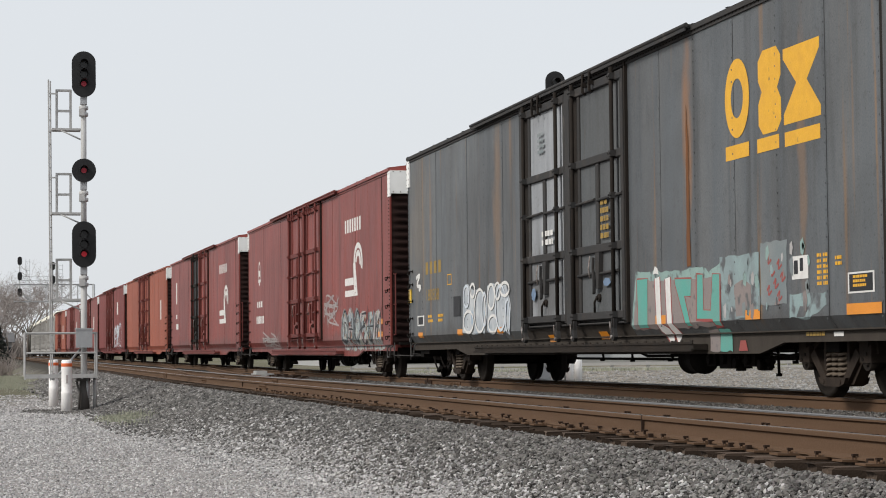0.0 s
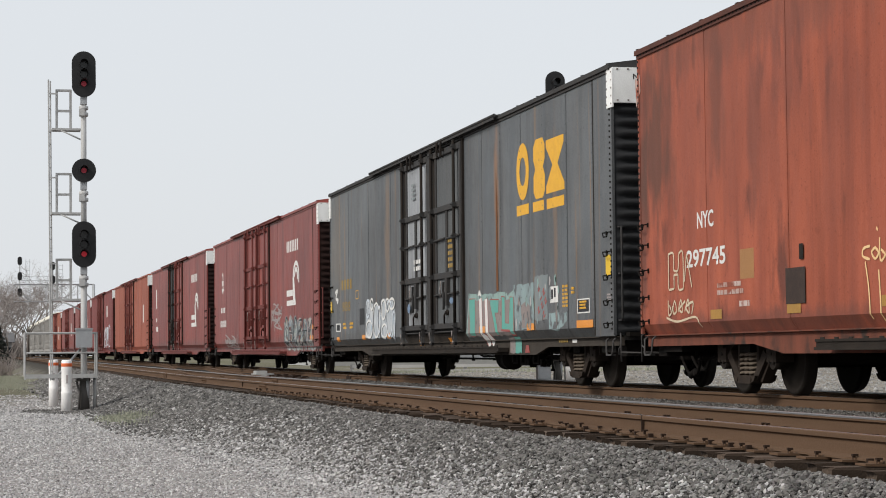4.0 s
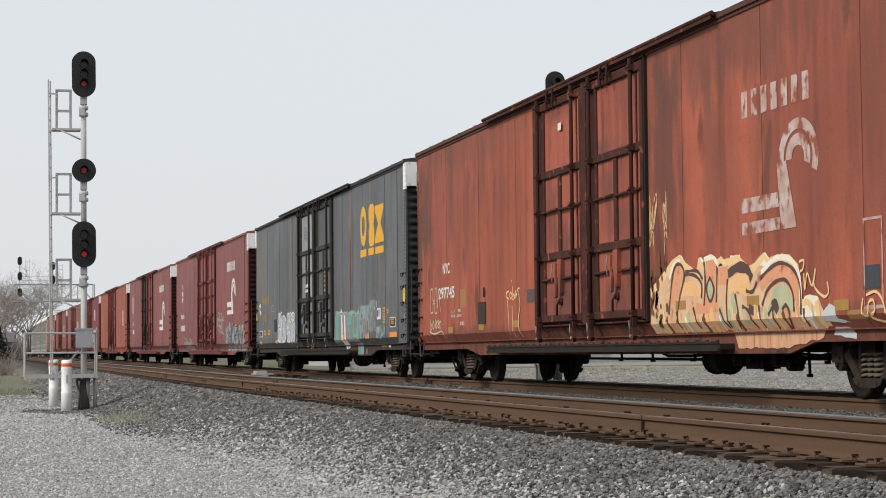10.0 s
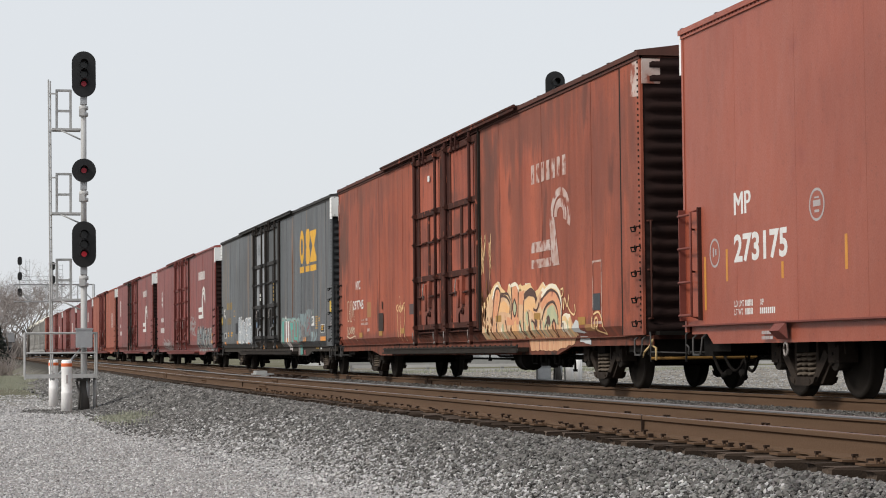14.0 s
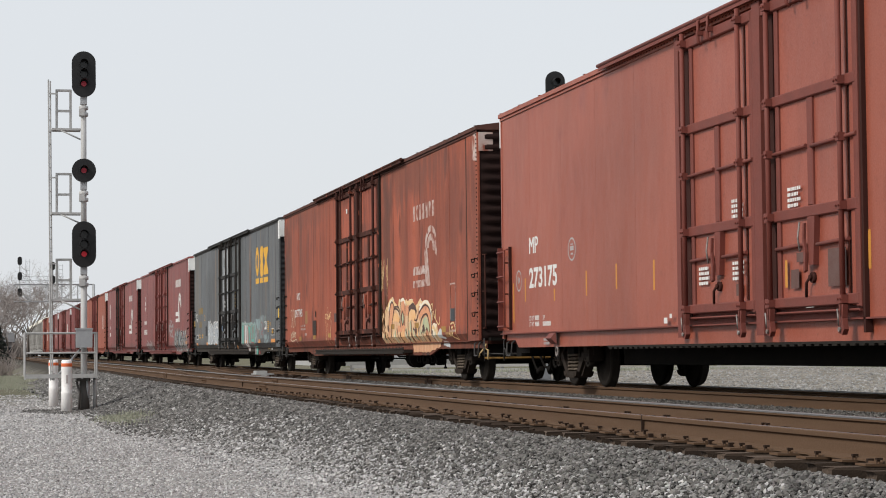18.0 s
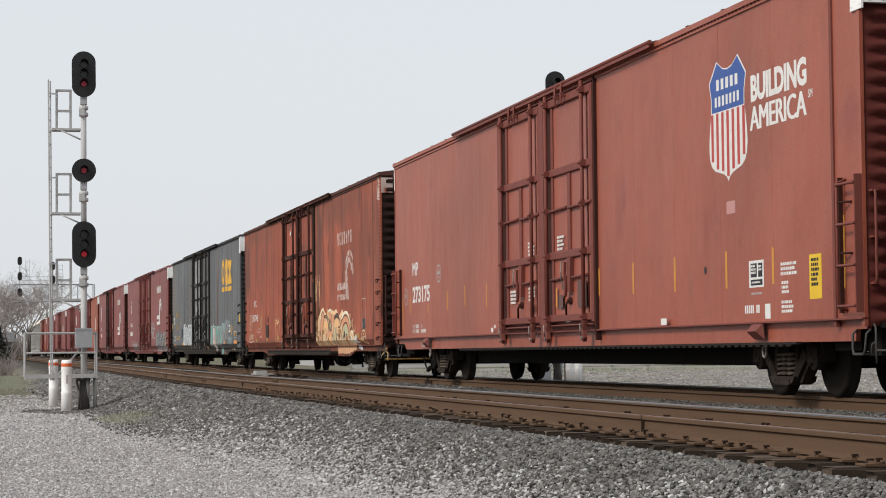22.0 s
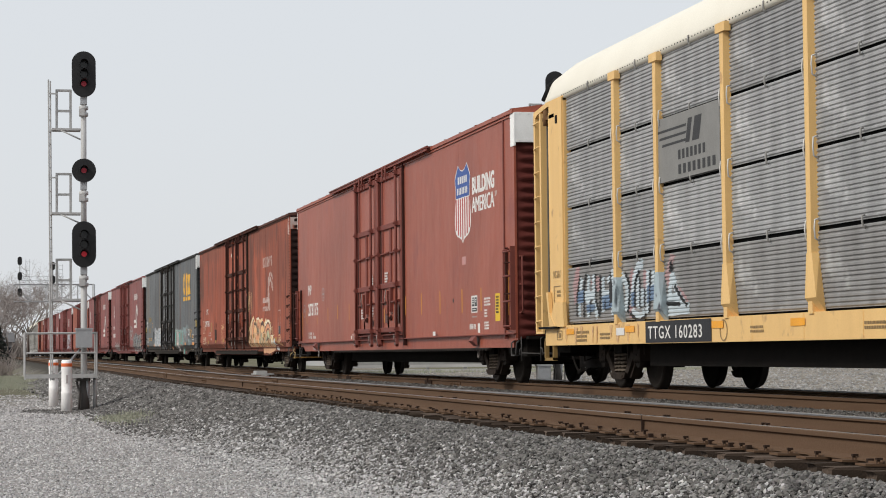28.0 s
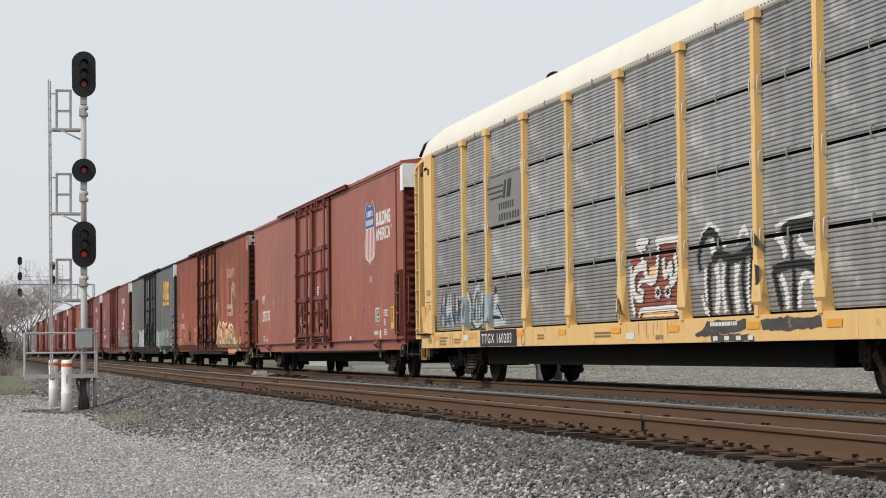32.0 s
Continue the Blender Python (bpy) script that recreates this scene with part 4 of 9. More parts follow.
        box(bm, -0.9, 0.9, -L2 + 0.4, L2 - 0.4, 0.5, 0.9)
        part("centre_sill", bm, STEEL_DARK, car)
    for s in (-1, 1):
        coupler(car, s * L2, s)
        truck(car, s * tc / 2, turning)
    dp = dark_door or door_paint
    plug_door(car, side, door[0], door[1], 1.03, 4.74, dp, dark_bar or bar_paint, rod_paint or dark_bar or bar_paint, lever_paint or dark_bar or bar_paint)
    plug_door(car, side, door[2], door[3], 1.03, 4.74, door_paint, bar_paint, rod_paint or bar_paint, lever_paint or bar_paint)
    side.origin = origin
    return car, side, rng


# ---- the train, from the nearest car to the farthest ----
def car_paint(name, base, streak, rust=None, amount=0.55, rough=0.6, third_at=0.66, third_stretch=(1, 2.2, 0.35), scale=1.0, runs=0.5, run_tone=0.45, tone=0.05, vert=1.0, half=13.0, stains_and_shade=()):
    """Weathered car paint: broad fading, blotches, and narrow runs of dirt down the sheet."""
    m = mat(name, base, rough, 0, second=streak, mix=amount, scale=scale, stretch=(1, 3.2, 0.22) if vert > 0.5 else (1, 0.8, 0.7), grain=45, bump=0.12, third=rust,
            third_at=third_at, third_scale=1.6, third_stretch=third_stretch, random_tone=tone)
    n, k = m.node_tree.nodes, m.node_tree.links
    b = n["Principled BSDF"]
    col = b.inputs["Base Color"].links[0].from_socket
    tc = n.new("ShaderNodeTexCoord")
    for st, sc, lo, hi, f, dark in (((1, 2.6, 0.13), 1.3, 0.52, 0.76, runs * vert, run_tone), ((1, 0.5, 0.7), 0.9, 0.45, 0.75, runs * 0.9, 0.66), ((1, 11.0, 0.7), 2.0, 0.58, 0.78, runs * 0.4 * vert, 0.65), ((1, 1, 1), 7.0, 0.60, 0.74, runs * 0.6, 0.55), ((1, 0.8, 0.35), 0.55, 0.44, 0.66, runs * 0.75, 0.60), ((1, 1, 1.3), 17.0, 0.615, 0.70, runs * 0.8, 0.45), ((1, 1.2, 0.5), 3.0, 0.57, 0.72, runs * 0.55, 0.62)):
        mp = n.new("ShaderNodeMapping")
        mp.inputs["Scale"].default_value = st
        k.new(tc.outputs["Object"], mp.inputs["Vector"])
        t = n.new("ShaderNodeTexNoise")
        t.inputs["Scale"].default_value, t.inputs["Detail"].default_value = sc, 7
        k.new(mp.outputs["Vector"], t.inputs["Vector"])
        r = n.new("ShaderNodeMapRange")
        r.inputs["From Min"].default_value, r.inputs["From Max"].default_value, r.inputs["To Max"].default_value = lo, hi, f
        k.new(t.outputs["Fac"], r.inputs["Value"])
        x = n.new("ShaderNodeMix")
        x.data_type, x.blend_type = "RGBA", "MULTIPLY"
        x.inputs["B"].default_value = (dark, dark * 0.95, dark * 0.92, 1)
        k.new(r.outputs["Result"], x.inputs["Factor"])
        k.new(col, x.inputs["A"])
        col = x.outputs["Result"]
    # patches with ragged borders, each (distance from the leading end, height, half width, half height, strength,
    # colour): stains, and near height 0.9 shade painted on the bent foot
    edge = n.new("ShaderNodeTexNoise")
    edge.inputs["Scale"].default_value, edge.inputs["Detail"].default_value = 1.7, 9
    stretched = n.new("ShaderNodeMapping")
    stretched.inputs["Scale"].default_value = (1, 2.2, 0.7)
    k.new(tc.outputs["Object"], stretched.inputs["Vector"])
    k.new(stretched.outputs["Vector"], edge.inputs["Vector"])
    for d, z, rd, rz, f, tint in stains_and_shade:
        mp = n.new("ShaderNodeMapping")
        mp.inputs["Location"].default_value, mp.inputs["Scale"].default_value = (0, (d - half) / rd, -z / rz), (0, 1 / rd, 1 / rz)
        k.new(tc.outputs["Object"], mp.inputs["Vector"])
        far = n.new("ShaderNodeVectorMath")
        far.operation = "LENGTH"
        k.new(mp.outputs["Vector"], far.inputs[0])
        add = n.new("ShaderNodeMath")
        add.operation, add.inputs[2].default_value = "MULTIPLY_ADD", 0.0
        k.new(edge.outputs["Fac"], add.inputs[0])
        add.inputs[1].default_value = 2.2
        k.new(far.outputs["Value"], add.inputs[2])
        r = n.new("ShaderNodeMapRange")
        r.inputs["From Min"].default_value, r.inputs["From Max"].default_value, r.inputs["To Min"].default_value, r.inputs["To Max"].default_value = 1.55, 2.25, f, 0.0
        k.new(add.outputs[0], r.inputs["Value"])
        x = n.new("ShaderNodeMix")
        x.data_type = "RGBA"
        x.inputs["B"].default_value = (*tint, 1)
        k.new(r.outputs["Result"], x.inputs["Factor"])
        k.new(col, x.inputs["A"])
        col = x.outputs["Result"]
    k.new(col, b.inputs["Base Color"])
    # shallow dents and waves in the sheet
    mp = n.new("ShaderNodeMapping")
    mp.inputs["Scale"].default_value = (1, 1.0, 0.6)
    k.new(tc.outputs["Object"], mp.inputs["Vector"])
    t = n.new("ShaderNodeTexNoise")
    t.inputs["Scale"].default_value, t.inputs["Detail"].default_value = 1.3, 2.5
    k.new(mp.outputs["Vector"], t.inputs["Vector"])
    wave = n.new("ShaderNodeBump")
    wave.inputs["Strength"].default_value, wave.inputs["Distance"].default_value = 0.7, 0.06
    k.new(t.outputs["Fac"], wave.inputs["Height"])
    b.inputs["Specular IOR Level"].default_value = 0.5 if rough < 0.6 else 0.3
    fine_bump = b.inputs["Normal"].links[0].from_node
    k.new(wave.outputs["Normal"], fine_bump.inputs["Normal"])
    return m


GREY_BLUE = car_paint("blue_grey_car_paint", (0.092, 0.103, 0.112), (0.132, 0.130, 0.124), (0.20, 0.125, 0.068), third_at=0.60, third_stretch=(1, 3.0, 0.10), runs=0.9, run_tone=0.40, tone=0.10, rough=0.5, half=13.14,
                      stains_and_shade=((8.3, 3.2, 0.30, 1.7, 0.55, (0.20, 0.115, 0.055)), (1.2, 3.3, 1.0, 1.6, 0.40, (0.17, 0.13, 0.09)), (18.9, 3.6, 0.18, 1.5, 0.75, (0.23, 0.105, 0.04)), (22.9, 2.6, 0.14, 1.8, 0.5, (0.20, 0.11, 0.05)), (4.0, 0.9, 4.0, 0.25, 0.6, (0.055, 0.050, 0.046)), (20.0, 0.88, 4.5, 0.2, 0.6, (0.050, 0.048, 0.046))))
GREY_DOOR = car_paint("worn_grey_door_paint", (0.095, 0.102, 0.106), (0.12, 0.12, 0.118), (0.10, 0.06, 0.04))
GREY_DOOR_PALE = car_paint("bare_aluminium_door", (0.36, 0.375, 0.395), (0.20, 0.21, 0.22), stains_and_shade=((11.7, 1.7, 1.2, 0.7, 0.7, (0.075, 0.073, 0.07)),))
GREY_BAR = mat("grimy_grey_bar", (0.0446, 0.0446, 0.0454), 0.75, second=(0.0612, 0.0518, 0.0446), scale=4, third=(0.0792, 0.072, 0.0662), third_at=0.62, third_scale=3)
BROWN_SILL = mat("grimy_sill", (0.060, 0.051, 0.043), 0.85, second=(0.034, 0.028, 0.024), scale=2, stretch=(1, 3, 1))
ORANGE_RUST = car_paint("rusty_oxide_paint", (0.445, 0.117, 0.062), (0.30, 0.080, 0.048), (0.165, 0.052, 0.034), amount=1.0, rough=0.72, third_at=0.60, third_stretch=(1, 1.2, 0.45), scale=0.7, runs=0.62, run_tone=0.45, tone=0.07, half=13.2,
                        stains_and_shade=((3.2, 3.7, 4.2, 1.8, 0.42, (0.20, 0.062, 0.042)), (0.3, 2.6, 0.35, 2.2, 0.7, (0.10, 0.045, 0.034)), (0.95, 3.5, 0.75, 1.3, 0.80, (0.095, 0.045, 0.032)), (17.0, 3.5, 0.75, 1.7, 0.80, (0.105, 0.045, 0.032)), (16.75, 1.7, 0.45, 0.8, 0.70, (0.085, 0.036, 0.027)), (19.6, 4.55, 4.2, 0.75, 0.60, (0.125, 0.052, 0.038)), (22.8, 2.9, 3.4, 2.0, 0.36, (0.155, 0.056, 0.038)),
                                (18.9, 2.9, 0.5, 1.6, 0.55, (0.14, 0.052, 0.036)), (25.6, 3.0, 0.45, 2.0, 0.40, (0.13, 0.055, 0.04)), (5.0, 4.60, 5.0, 0.45, 0.45, (0.14, 0.056, 0.040)), (4.5, 0.90, 5.5, 0.20, 0.60, (0.12, 0.048, 0.036)), (22.0, 0.88, 4.5, 0.20, 0.55, (0.10, 0.048, 0.038)), (7.4, 2.8, 0.8, 1.3, 0.30, (0.19, 0.060, 0.040)), (3.4, 3.9, 0.35, 1.1, 0.6, (0.12, 0.05, 0.036)), (4.8, 3.4, 0.22, 1.4, 0.5, (0.14, 0.05, 0.036)), (5.9, 4.0, 0.5, 0.9, 0.45, (0.15, 0.052, 0.038)), (24.6, 3.6, 1.2, 1.6, 0.45, (0.14, 0.05, 0.036))))
ORANGE_DOOR = car_paint("rusty_oxide_door_paint", (0.40, 0.108, 0.063), (0.29, 0.076, 0.048), (0.10, 0.043, 0.033), amount=0.9, third_at=0.60, scale=1.6, rough=0.75, runs=0.55, half=13.2,
                        stains_and_shade=((11.7, 1.30, 1.0, 0.45, 0.65, (0.095, 0.042, 0.034)), (14.8, 1.30, 1.0, 0.42, 0.65, (0.090, 0.040, 0.032)), (11.7, 2.45, 1.0, 0.30, 0.60, (0.12, 0.045, 0.034)), (14.9, 2.5, 1.0, 0.32, 0.55, (0.12, 0.045, 0.034)), (14.2, 3.65, 0.7, 0.22, 0.6, (0.10, 0.045, 0.035)), (11.6, 4.55, 1.1, 0.22, 0.5, (0.12, 0.05, 0.038)), (12.3, 1.9, 0.5, 0.6, 0.55, (0.10, 0.045, 0.036)), (15.4, 1.9, 0.5, 0.6, 0.55, (0.095, 0.043, 0.034)), (11.2, 3.0, 0.5, 0.5, 0.55, (0.11, 0.046, 0.036)), (14.4, 3.1, 0.6, 0.4, 0.6, (0.10, 0.045, 0.035)), (15.5, 4.35, 0.8, 0.35, 0.4, (0.14, 0.05, 0.038))))
ORANGE_BAR = mat("rust_brown_bar", (0.078, 0.029, 0.021), 0.8, second=(0.034, 0.018, 0.015), scale=3, mix=0.9, third=(0.30, 0.088, 0.055), third_at=0.60, third_scale=4)
OXIDE = car_paint("oxide_red_paint", (0.322, 0.077, 0.042), (0.365, 0.102, 0.059), (0.258, 0.059, 0.038), amount=0.6, rough=0.47, third_at=0.60, third_stretch=(1, 0.5, 0.5), scale=0.5, runs=0.5, run_tone=0.6, tone=0.02, vert=0.3)
OXIDE_DOOR = car_paint("oxide_red_door_paint", (0.318, 0.077, 0.044), (0.358, 0.099, 0.062), (0.255, 0.060, 0.040), rough=0.47, vert=0.3)
OXIDE_BAR = mat("oxide_red_bar", (0.185, 0.049, 0.036), 0.65, second=(0.120, 0.036, 0.028), scale=4)
# end sheet darker than the sides: shade of the gap in its colour
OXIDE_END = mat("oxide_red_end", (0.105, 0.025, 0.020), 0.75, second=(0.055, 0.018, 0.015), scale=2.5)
RED = car_paint("boxcar_red_paint", (0.27, 0.051, 0.038), (0.19, 0.040, 0.033), (0.17, 0.048, 0.040), amount=0.7, rough=0.5, third_at=0.63, runs=0.75, tone=0.08, half=13.1, stains_and_shade=((4.0, 2.2, 3.5, 1.2, 0.35, (0.17, 0.05, 0.05)), (20.0, 0.9, 6.0, 0.3, 0.6, (0.11, 0.045, 0.04)), (6.0, 0.9, 5.0, 0.3, 0.6, (0.11, 0.045, 0.04)), (18.0, 4.2, 1.2, 0.7, 0.35, (0.20, 0.06, 0.05))))
RED_BAR = mat("boxcar_red_bar", (0.145, 0.033, 0.027), 0.7, second=(0.10, 0.028, 0.024), scale=4)
RED_PALE = car_paint("faded_orange_red_paint", (0.36, 0.105, 0.062), (0.29, 0.075, 0.048), (0.20, 0.05, 0.035), amount=0.6)
RED_DARK = car_paint("dull_maroon_paint", (0.22, 0.048, 0.042), (0.18, 0.042, 0.038), (0.26, 0.07, 0.06), amount=0.6)
# end paints carry the shade between coupled cars in their colour
DARK_END = mat("end_in_shade", (0.013, 0.014, 0.016), 0.6, second=(0.026, 0.025, 0.025), scale=3)
DARK_RED_END = mat("red_end_in_shade", (0.018, 0.010, 0.009), 0.85, second=(0.034, 0.016, 0.013), scale=2)

PALE_CREAM = mat("pale_cream_spray_paint", (0.66, 0.55, 0.40), 0.65, second=(0.52, 0.38, 0.25), scale=5, mix=0.8)
TRACK_GREY = mat("grimy_door_track", (0.024, 0.020, 0.017), 0.8, second=(0.046, 0.034, 0.026), scale=3)

PALE_SPRAY = mat("pale_spray_paint", (0.62, 0.66, 0.70), 0.6, second=(0.45, 0.52, 0.60), scale=4)
DEEP_BLUE_SPRAY = mat("blue_spray_paint", (0.13, 0.20, 0.31), 0.65, second=(0.22, 0.28, 0.36), scale=4)
PALE_TEAL_SPRAY = mat("faded_teal_spray_paint", (0.27, 0.36, 0.36), 0.7, second=(0.19, 0.22, 0.23), scale=2.5, mix=0.9, third=(0.105, 0.11, 0.115), third_at=0.52, third_scale=4)
GREY_PATCH = mat("patch_grey_paint", (0.22, 0.24, 0.24), 0.7, second=(0.16, 0.20, 0.21), scale=2.5, mix=0.9, third=(0.30, 0.15, 0.12), third_at=0.64, third_scale=4)
RED_SPRAY = mat("dull_red_spray_paint", (0.32, 0.07, 0.06), 0.6, second=(0.25, 0.08, 0.07), scale=4)
RUBBED_PALE = mat("rubbed_pale_spray_paint", (0.46, 0.46, 0.46), 0.7, second=(0.30, 0.26, 0.24), scale=5, mix=0.9)
CREAM_SPRAY = mat("cream_spray_paint", (0.83, 0.573, 0.293), 0.6, second=(0.671, 0.403, 0.183), scale=4)
PEACH_SPRAY = mat("peach_spray_paint", (0.688, 0.288, 0.15), 0.6, second=(0.75, 0.425, 0.225), scale=4, third=(0.35, 0.112, 0.075), third_at=0.60, third_scale=5)
GREEN_SPRAY = mat("pale_green_spray_paint", (0.39, 0.439, 0.281), 0.6, second=(0.671, 0.561, 0.305), scale=4)
BROWN_SPRAY = mat("brown_spray_outline", (0.10, 0.05, 0.035), 0.6)
PINK_SPRAY = mat("pink_spray_paint", (0.50, 0.24, 0.22), 0.6, second=(0.4, 0.3, 0.3), scale=4)
WHITE_C, BLUE_C, DEEP_C, INK_C = (0.62, 0.66, 0.70), (0.30, 0.42, 0.58), (0.09, 0.17, 0.36), (0.03, 0.03, 0.035)
CREAM_FIELD = mat("cream_and_peach_spray_field", (0.732, 0.512, 0.305), 0.65, second=(0.634, 0.317, 0.171), scale=1.8, mix=0.9, third=(0.329, 0.116, 0.0732), third_at=0.615, third_scale=4)
DRIP_FIELD = mat("peach_drip_spray_field", (0.598, 0.276, 0.149), 0.65, second=(0.667, 0.437, 0.253), scale=2.0, stretch=(1, 5, 0.5), mix=1.0, third=(0.253, 0.103, 0.069), third_at=0.58, third_scale=3, third_stretch=(1, 5, 0.6))
WHITE_FIELD = spray_mat("white_and_pale_blue_spray_field", [(0, WHITE_C), (0.40, (0.16, 0.17, 0.18)), (0.415, WHITE_C), (0.48, (0.40, 0.52, 0.66)), (0.51, (0.12, 0.13, 0.15)), (0.525, WHITE_C), (0.60, (0.15, 0.16, 0.18)), (0.615, (0.50, 0.56, 0.62))], 1.7, 1.6)
GREY_FIELD = spray_mat("pale_green_and_blue_spray_field", [(0, (0.18, 0.06, 0.05)), (0.36, (0.42, 0.44, 0.43)), (0.42, (0.14, 0.19, 0.26)), (0.435, (0.36, 0.42, 0.38)), (0.50, (0.26, 0.34, 0.42)), (0.53, (0.15, 0.17, 0.24)), (0.545, (0.44, 0.45, 0.44)), (0.61, (0.36, 0.33, 0.20)), (0.65, (0.20, 0.06, 0.05))], 1.9, 1.4, 1.7)
BUBBLE_WHITE = mat("white_bubble_spray_paint", (0.52, 0.54, 0.55), 0.6, second=(0.30, 0.34, 0.38), scale=3.5, mix=1.0, third=(0.28, 0.38, 0.48), third_at=0.60, third_scale=2.5)
RUST_STREAK = mat("rust_streak", (0.20, 0.085, 0.035), 0.8, second=(0.12, 0.06, 0.035), scale=3, stretch=(1, 8, 0.4), mix=0.9)
FADED_INK = mat("faded_ink", (0.30, 0.20, 0.09), 0.7)
PATCH_GREY = mat("dark_patch", (0.05, 0.055, 0.06), 0.7)
SHIELD_BLUE = mat("blue_emblem_paint", (0.035, 0.09, 0.32), 0.5)
SHIELD_RED = mat("red_emblem_paint", (0.45, 0.05, 0.04), 0.5)
STRIPE_YELLOW = mat("faded_yellow_stripe", (0.60, 0.27, 0.045), 0.6, second=(0.45, 0.18, 0.05), scale=4)
YELLOW_CARD = mat("yellow_placard", (0.75, 0.48, 0.02), 0.5)
FADED_PALE = mat("faded_pale_spray_paint", (0.40, 0.37, 0.36), 0.7, second=(0.30, 0.20, 0.19), scale=4)
TAN_PATCH = mat("tan_touch_up_paint", (0.36, 0.18, 0.07), 0.7)

TRAIN = []


def ring(cd, cz, ro, ri, a0, a1, sd=1.0, n=14):
    """A ring from angle a0 to a1 (degrees), squeezed along the car by sd; a full one comes in two halves."""
    if a1 - a0 > 340:
        mid = (a0 + a1) / 2
        return ring(cd, cz, ro, ri, a0, mid, sd, n // 2) + ring(cd, cz, ro, ri, mid, a1, sd, n // 2)
    g = [radians(a0 + (a1 - a0) * i / n) for i in range(n + 1)]
    return [[(cd + sd * ro * math.cos(x), cz + ro * math.sin(x)) for x in g] + [(cd + sd * ri * math.cos(x), cz + ri * math.sin(x)) for x in g[::-1]]]


def running_emblem(side, d, z, k, material):
    """A white emblem: a hooked arch standing on two level stripes."""
    sh = ring(d + 1.86 * k, z + 0.80 * k, 0.47 * k, 0.34 * k, -25, 180, 1.30, 18)
    sh += ring(d + 1.86 * k, z + 0.80 * k, 0.29 * k, 0.15 * k, -20, 180, 1.30, 14)
    sh.append([(d + 1.19 * k, z + 0.80 * k), (d + 1.49 * k, z + 0.80 * k), (d + 1.78 * k, z), (d + 1.30 * k, z)])
    sh.append([(d, z + 0.27 * k), (d + 1.24 * k, z + 0.27 * k), (d + 1.21 * k, z + 0.45 * k), (d, z + 0.45 * k)])
    sh.append([(d, z), (d + 1.28 * k, z), (d + 1.26 * k, z + 0.15 * k), (d, z + 0.15 * k)])
    return side.polys("emblem", sh, material, "plain arch and stripes emblem")


def name_bars(side, d, z, w, h, n, material, lift=0.004):
    """A company name as plain upright blocks."""
    p = w / n
    for i in range(n):
        side.bars("lettering_block", [(d + i * p, z, d + (i + 0.60) * p, z + h)], material, lift=lift)


def reflectors(side, spots, material=AMBER, w=0.42, h=0.12):
    for d, z in spots:
        side.bars("reflector", [(d, z, d + w, z + h)], material, lift=0.013)


# -- auto rack, the nearest car --
RACK_YELLOW = mat("yellow_rack_paint", (0.77, 0.50, 0.20), 0.55, second=(0.64, 0.40, 0.16), scale=2, stretch=(1, 2, 0.4), third=(0.44, 0.26, 0.12), third_at=0.64, third_scale=3.5)
RACK_SCREEN = mat("galvanised_rack_screen", (0.365, 0.366, 0.366), 0.5, 0.0, second=(0.205, 0.206, 0.207), mix=0.9, scale=0.9, stretch=(1, 3.0, 0.5), third=(0.44, 0.442, 0.44), third_at=0.60, third_scale=1.5, random_tone=0.16)
RACK_ROOF = mat("cream_roof_paint", (0.76, 0.725, 0.625), 0.6, second=(0.68, 0.64, 0.54), scale=1.0, stretch=(2, 1, 1))
CLIP_GREY = mat("weathered_clip_steel", (0.27, 0.265, 0.25), 0.65, second=(0.15, 0.145, 0.135), scale=8)
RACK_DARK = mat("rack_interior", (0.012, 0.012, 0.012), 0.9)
NUMBER_BLACK = mat("black_number_board", (0.022, 0.022, 0.025), 0.6)
BRACKET_WHITE = mat("bright_bracket", (0.60, 0.59, 0.56), 0.5)


# a darker copy of the screen metal, used for the bottom tier
RACK_LOWER = mat("darker_rack_screen", (0.285, 0.28, 0.274), 0.6, 0.0, second=(0.165, 0.16, 0.155), mix=0.9, scale=0.9, stretch=(1, 3.0, 0.5), third=(0.36, 0.358, 0.35), third_at=0.60, third_scale=1.5, random_tone=0.12)
FAR_SCREEN = mat("weathered_brown_screen", (0.20, 0.17, 0.15), 0.6, second=(0.13, 0.11, 0.095), scale=0.8, stretch=(1, 3, 0.5))


def ribbed_screen(w, h, ribs=16, drab=False):
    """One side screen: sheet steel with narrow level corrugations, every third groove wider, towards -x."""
    key = (round(w, 2), round(h, 2), ribs, drab)
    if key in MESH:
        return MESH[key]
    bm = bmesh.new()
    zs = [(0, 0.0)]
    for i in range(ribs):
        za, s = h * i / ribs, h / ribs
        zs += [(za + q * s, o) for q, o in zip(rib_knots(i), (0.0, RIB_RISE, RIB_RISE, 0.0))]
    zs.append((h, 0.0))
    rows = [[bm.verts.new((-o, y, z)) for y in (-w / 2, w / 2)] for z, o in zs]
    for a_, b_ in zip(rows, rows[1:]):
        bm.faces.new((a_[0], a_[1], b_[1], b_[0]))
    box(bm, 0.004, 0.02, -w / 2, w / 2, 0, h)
    MESH[key] = finish(bm, "screen", (RACK_LOWER if drab else RACK_SCREEN) if ribs else FAR_SCREEN)
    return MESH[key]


DULL_RED_SPRAY = mat("dull_red_spray_paint", (0.29, 0.085, 0.062), 0.65, second=(0.19, 0.075, 0.06), mix=0.8, scale=3, third=(0.40, 0.20, 0.13), third_at=0.62, third_scale=2.5)
SMEAR_BLACK = mat("black_paint_smear", (0.055, 0.052, 0.05), 0.65, second=(0.12, 0.105, 0.085), scale=4, stretch=(1, 0.5, 3), third=(0.40, 0.27, 0.12), third_at=0.64, third_scale=5)
